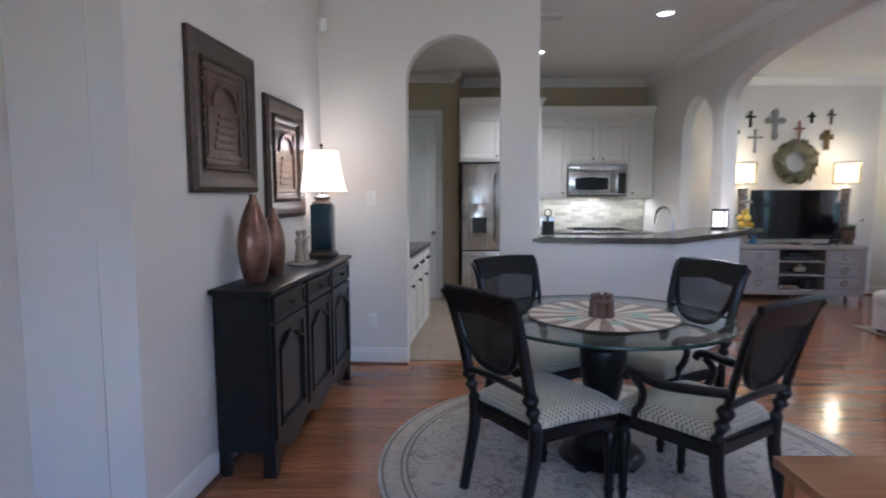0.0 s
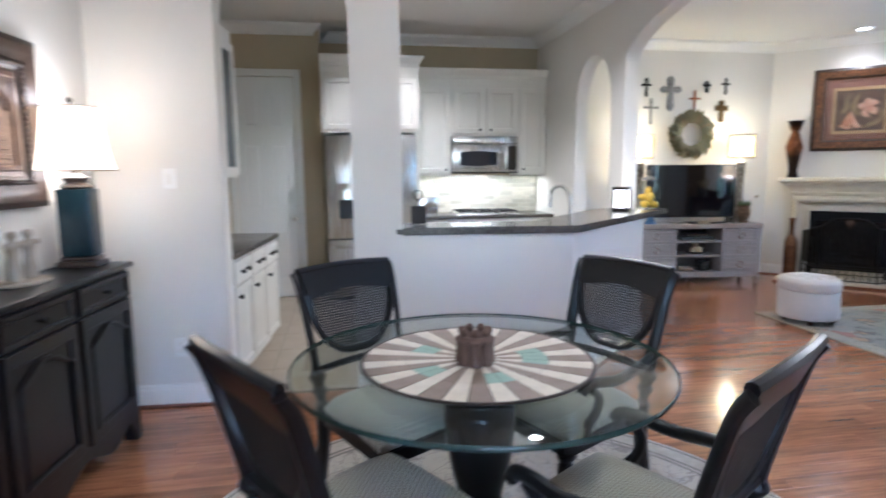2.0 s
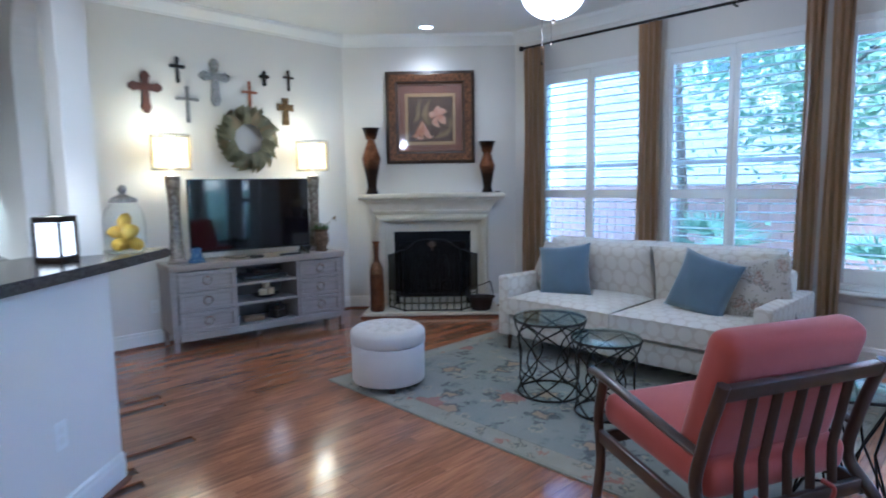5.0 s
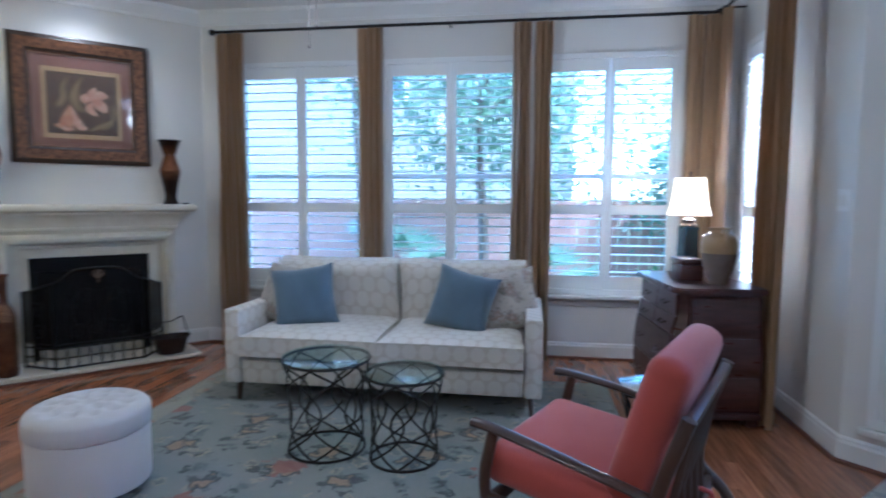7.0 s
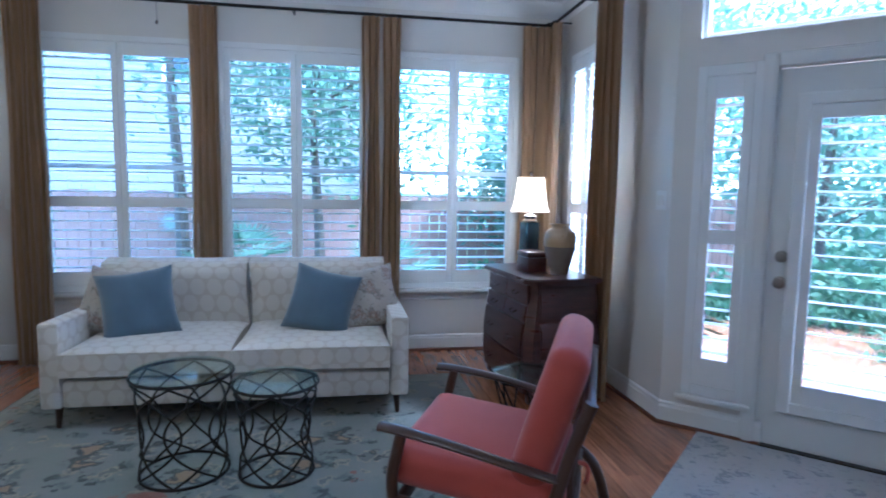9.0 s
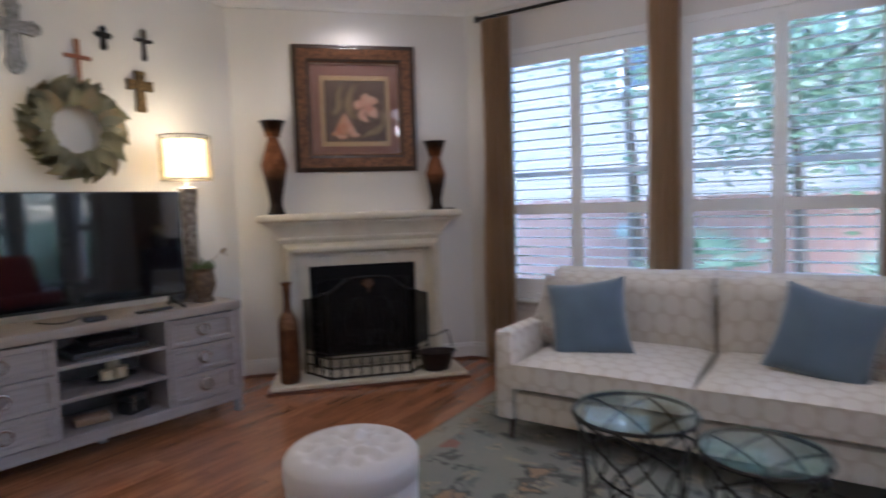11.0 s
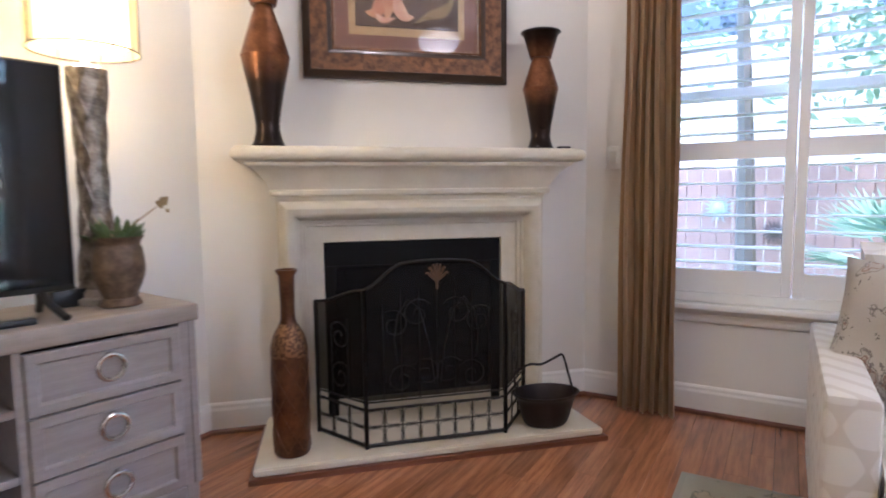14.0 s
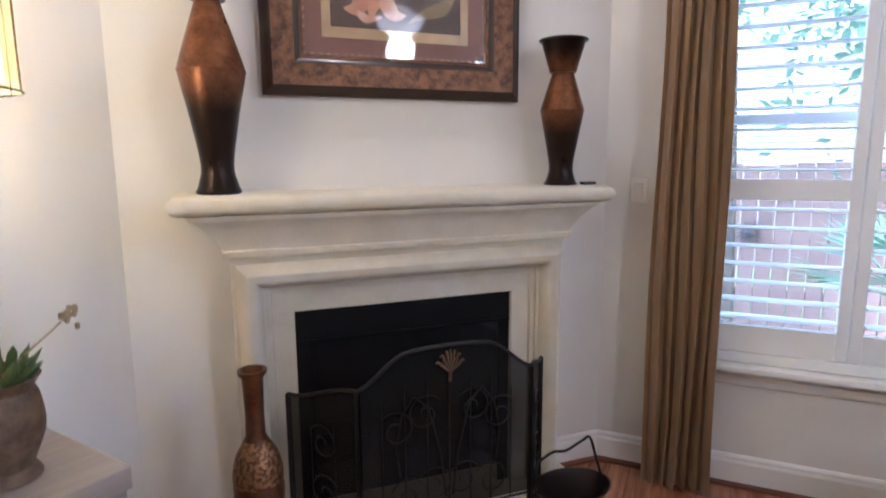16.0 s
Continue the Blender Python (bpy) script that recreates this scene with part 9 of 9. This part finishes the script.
def palm(x, y, h, n=16):
    ob = thing("palm", "small fan palm with narrow green fronds", "palm", Matrix.Translation((x, y, -0.25)))
    b = bmesh.new()
    tube(b, [(0, 0, 0), (0.02, 0, h * 0.5), (0, 0.02, h)], 0.05, 8)
    part("trunk", b, BARK, ob)
    for k in range(n):
        b = bmesh.new()
        an = k * 2.399
        el = 0.15 + 1.1 * (k % 5) / 5
        d = Vector((math.cos(an) * math.cos(el), math.sin(an) * math.cos(el), math.sin(el)))
        hub = Vector((0, 0, h)) + d * 0.35
        tube(b, [(0, 0, h), hub], 0.008, 5)
        side = d.cross(Vector((0, 0, 1))).normalized()
        up = side.cross(d)
        for q in range(-6, 7):
            t = q * 0.17
            tip = hub + (d * math.cos(t) + side * math.sin(t)) * 0.42 - Vector((0, 0, 0.06 * abs(q) / 6 + 0.04))
            w = (side * math.cos(t) - d * math.sin(t)) * 0.018
            mid = hub.lerp(tip, 0.5)
            b.faces.new([b.verts.new(p) for p in (hub, mid + w, tip, mid - w)])
        part("frond", b, LEAF2, ob, "", None)


palm(9.3, 5.2, 0.75)
palm(9.0, 3.6, 0.6)
SHRUB = mat("shrub_leaf", (0.05, 0.10, 0.03), 0.6, second=(0.10, 0.15, 0.05), scale=2, bump=0)
for x, y, s in ((9.6, 2.4, 0.6), (9.2, 0.6, 0.7), (8.9, -0.4, 0.6), (6.6, -0.9, 0.55), (5.2, -2.3, 0.6), (7.6, -2.6, 0.9), (6.9, -3.6, 1.1), (8.3, -1.5, 0.8), (5.9, -3.2, 1.0), (9.6, -3.4, 1.2)):
    vs, fs = [], []
    for k in range(1500):
        p = Vector((random.gauss(0, 1), random.gauss(0, 1), random.gauss(0, 1)))
        p = p.normalized() * s * random.uniform(0.6, 1.05) * (1 + 0.2 * math.sin(5 * p.x + 3 * p.y))
        p.z = abs(p.z) * 1.1
        q = random.uniform(0.04, 0.08)
        d = Vector((random.gauss(0, 1), random.gauss(0, 1), random.gauss(0, 1))).normalized()
        e = d.orthogonal().normalized() * q * 0.5
        i = len(vs)
        vs += [p - d * q, p + e, p + d * q, p - e]
        fs.append((i, i + 1, i + 2, i + 3))
    me = bpy.data.meshes.new("shrub")
    me.from_pydata([tuple(v) for v in vs], [], fs)
    me.materials.append(SHRUB)
    sh = new("shrub", me)
    sh.matrix_world = Matrix.Translation((x, y, -0.27))
    tagged(sh, "low leafy green garden shrub on the lawn", "shrub", "garden shrubs")

let_light_through(SHRUB, (0.17, 0.27, 0.16), 0.4)
# woods that close the end of the garden
vs, fs = [], []
for k in range(15000):
    u = random.uniform(-0.15, 1.0)
    an = -2.1 + 1.9 * u
    r = random.uniform(15, 19)
    top = 6.2 + 1.3 * math.sin(9 * u) + 0.9 * math.sin(23 * u + 1)
    p = Vector((5 + r * math.cos(an), 3 + r * math.sin(an), -0.2 + top * random.random() ** 0.85))
    q = random.uniform(0.10, 0.24)
    d = Vector((random.gauss(0, 1), random.gauss(0, 1), random.gauss(0, 0.7))).normalized()
    e = d.orthogonal().normalized() * q * 0.5
    i = len(vs)
    vs += [p - d * q, p + e, p + d * q, p - e]
    fs.append((i, i + 1, i + 2, i + 3))
me = bpy.data.meshes.new("woods")
me.from_pydata([tuple(v) for v in vs], [], fs)
me.materials.append(LEAF2)
tagged(new("woods", me), "belt of leafy green trees behind the garden", "trees", "", "stuff")

# ---- floors, last: oak planks and kitchen tiles ----
PW, PL = 0.083, 1.15
plank = {}


def plank_mesh(length):
    key = round(length, 2)
    if key not in plank:
        b = bmesh.new()
        w, l = PW / 2 - 0.0003, length / 2 - 0.0003
        vs = [b.verts.new(p) for p in ((-l, -w, -0.012), (l, -w, -0.012), (l, w, -0.012), (-l, w, -0.012), (-l, -w, -0.0007), (l, -w, -0.0007), (l, w, -0.0007), (-l, w, -0.0007), (-l + 0.0006, -w + 0.0007, 0), (l - 0.0006, -w + 0.0007, 0), (l - 0.0006, w - 0.0007, 0), (-l + 0.0006, w - 0.0007, 0))]
        for o in (0, 4):
            for k in range(4):
                b.faces.new((vs[o + k], vs[o + (k + 1) % 4], vs[o + 4 + (k + 1) % 4], vs[o + 4 + k]))
        b.faces.new(vs[8:12])
        plank[key] = mesh_of(b, "plank", FLOOR)
    return plank[key]


floor_ob = bpy.data.objects["floor"]
rest_v, rest_f = [], []
rng = random.Random(7)
count = 0
row = 0
y = -2.0
while y < 8.2:
    x = -1.4 - rng.uniform(0, PL)
    while x < 7.8:
        ln = rng.choice((0.7, 0.95, 1.2, 1.45))
        cx, cy = x + ln / 2, y + PW / 2
        kitchen = cx < 3.14 and (cy > 4.90 + max(0, cx - 2.15))
        if not kitchen and x + ln > -1.4:
            near = 3.2 < cx < 6.4 and 5.3 < cy < 8.2 or 2.3 < cx < 4.7 and 2.4 < cy < 5.3
            if near and count < 300:
                ob = new("plank", plank_mesh(ln))
                ob.parent = floor_ob
                ob.matrix_basis = Matrix.Translation((cx, cy, 0))
                count += 1
            else:
                src = plank_mesh(ln)
                i = len(rest_v)
                rest_v += [(v.co.x + cx, v.co.y + cy, v.co.z) for v in src.vertices]
                rest_f += [tuple(k + i for k in p.vertices) for p in src.polygons]
        x += ln
    y += PW
me = bpy.data.meshes.new("planks")
me.from_pydata(rest_v, [], rest_f)
me.materials.append(FLOOR)
pk = new("planks", me)
pk.parent = floor_ob
pk["kind"] = "stuff"
b = bmesh.new()
box(b, -0.46 / 2, 0.46 / 2, -0.46 / 2, 0.46 / 2, -0.011, 0.004, 0.002, 1)
ktile = mesh_of(b, "floor_tile", KFLOOR)
b = bmesh.new()
prism(b, [(-0.7, 4.93), (2.12, 4.90), (3.13, 5.85), (3.13, 8.25), (-0.7, 8.25)], -0.0115, 0.001)
kf = structure("floor_kitchen", b, mat("floor_grout", (0.30, 0.26, 0.21), 0.9), "beige tiled kitchen floor")
for i in range(9):
    for j in range(8):
        cx, cy = -0.5 + i * 0.465, 5.15 + j * 0.465
        if cx < 3.0 and cy > 5.1 + max(0, cx - 1.9):
            ob = new("floor_tile", ktile)
            ob.parent = kf
            ob.matrix_basis = Matrix.Translation((cx, cy, 0))
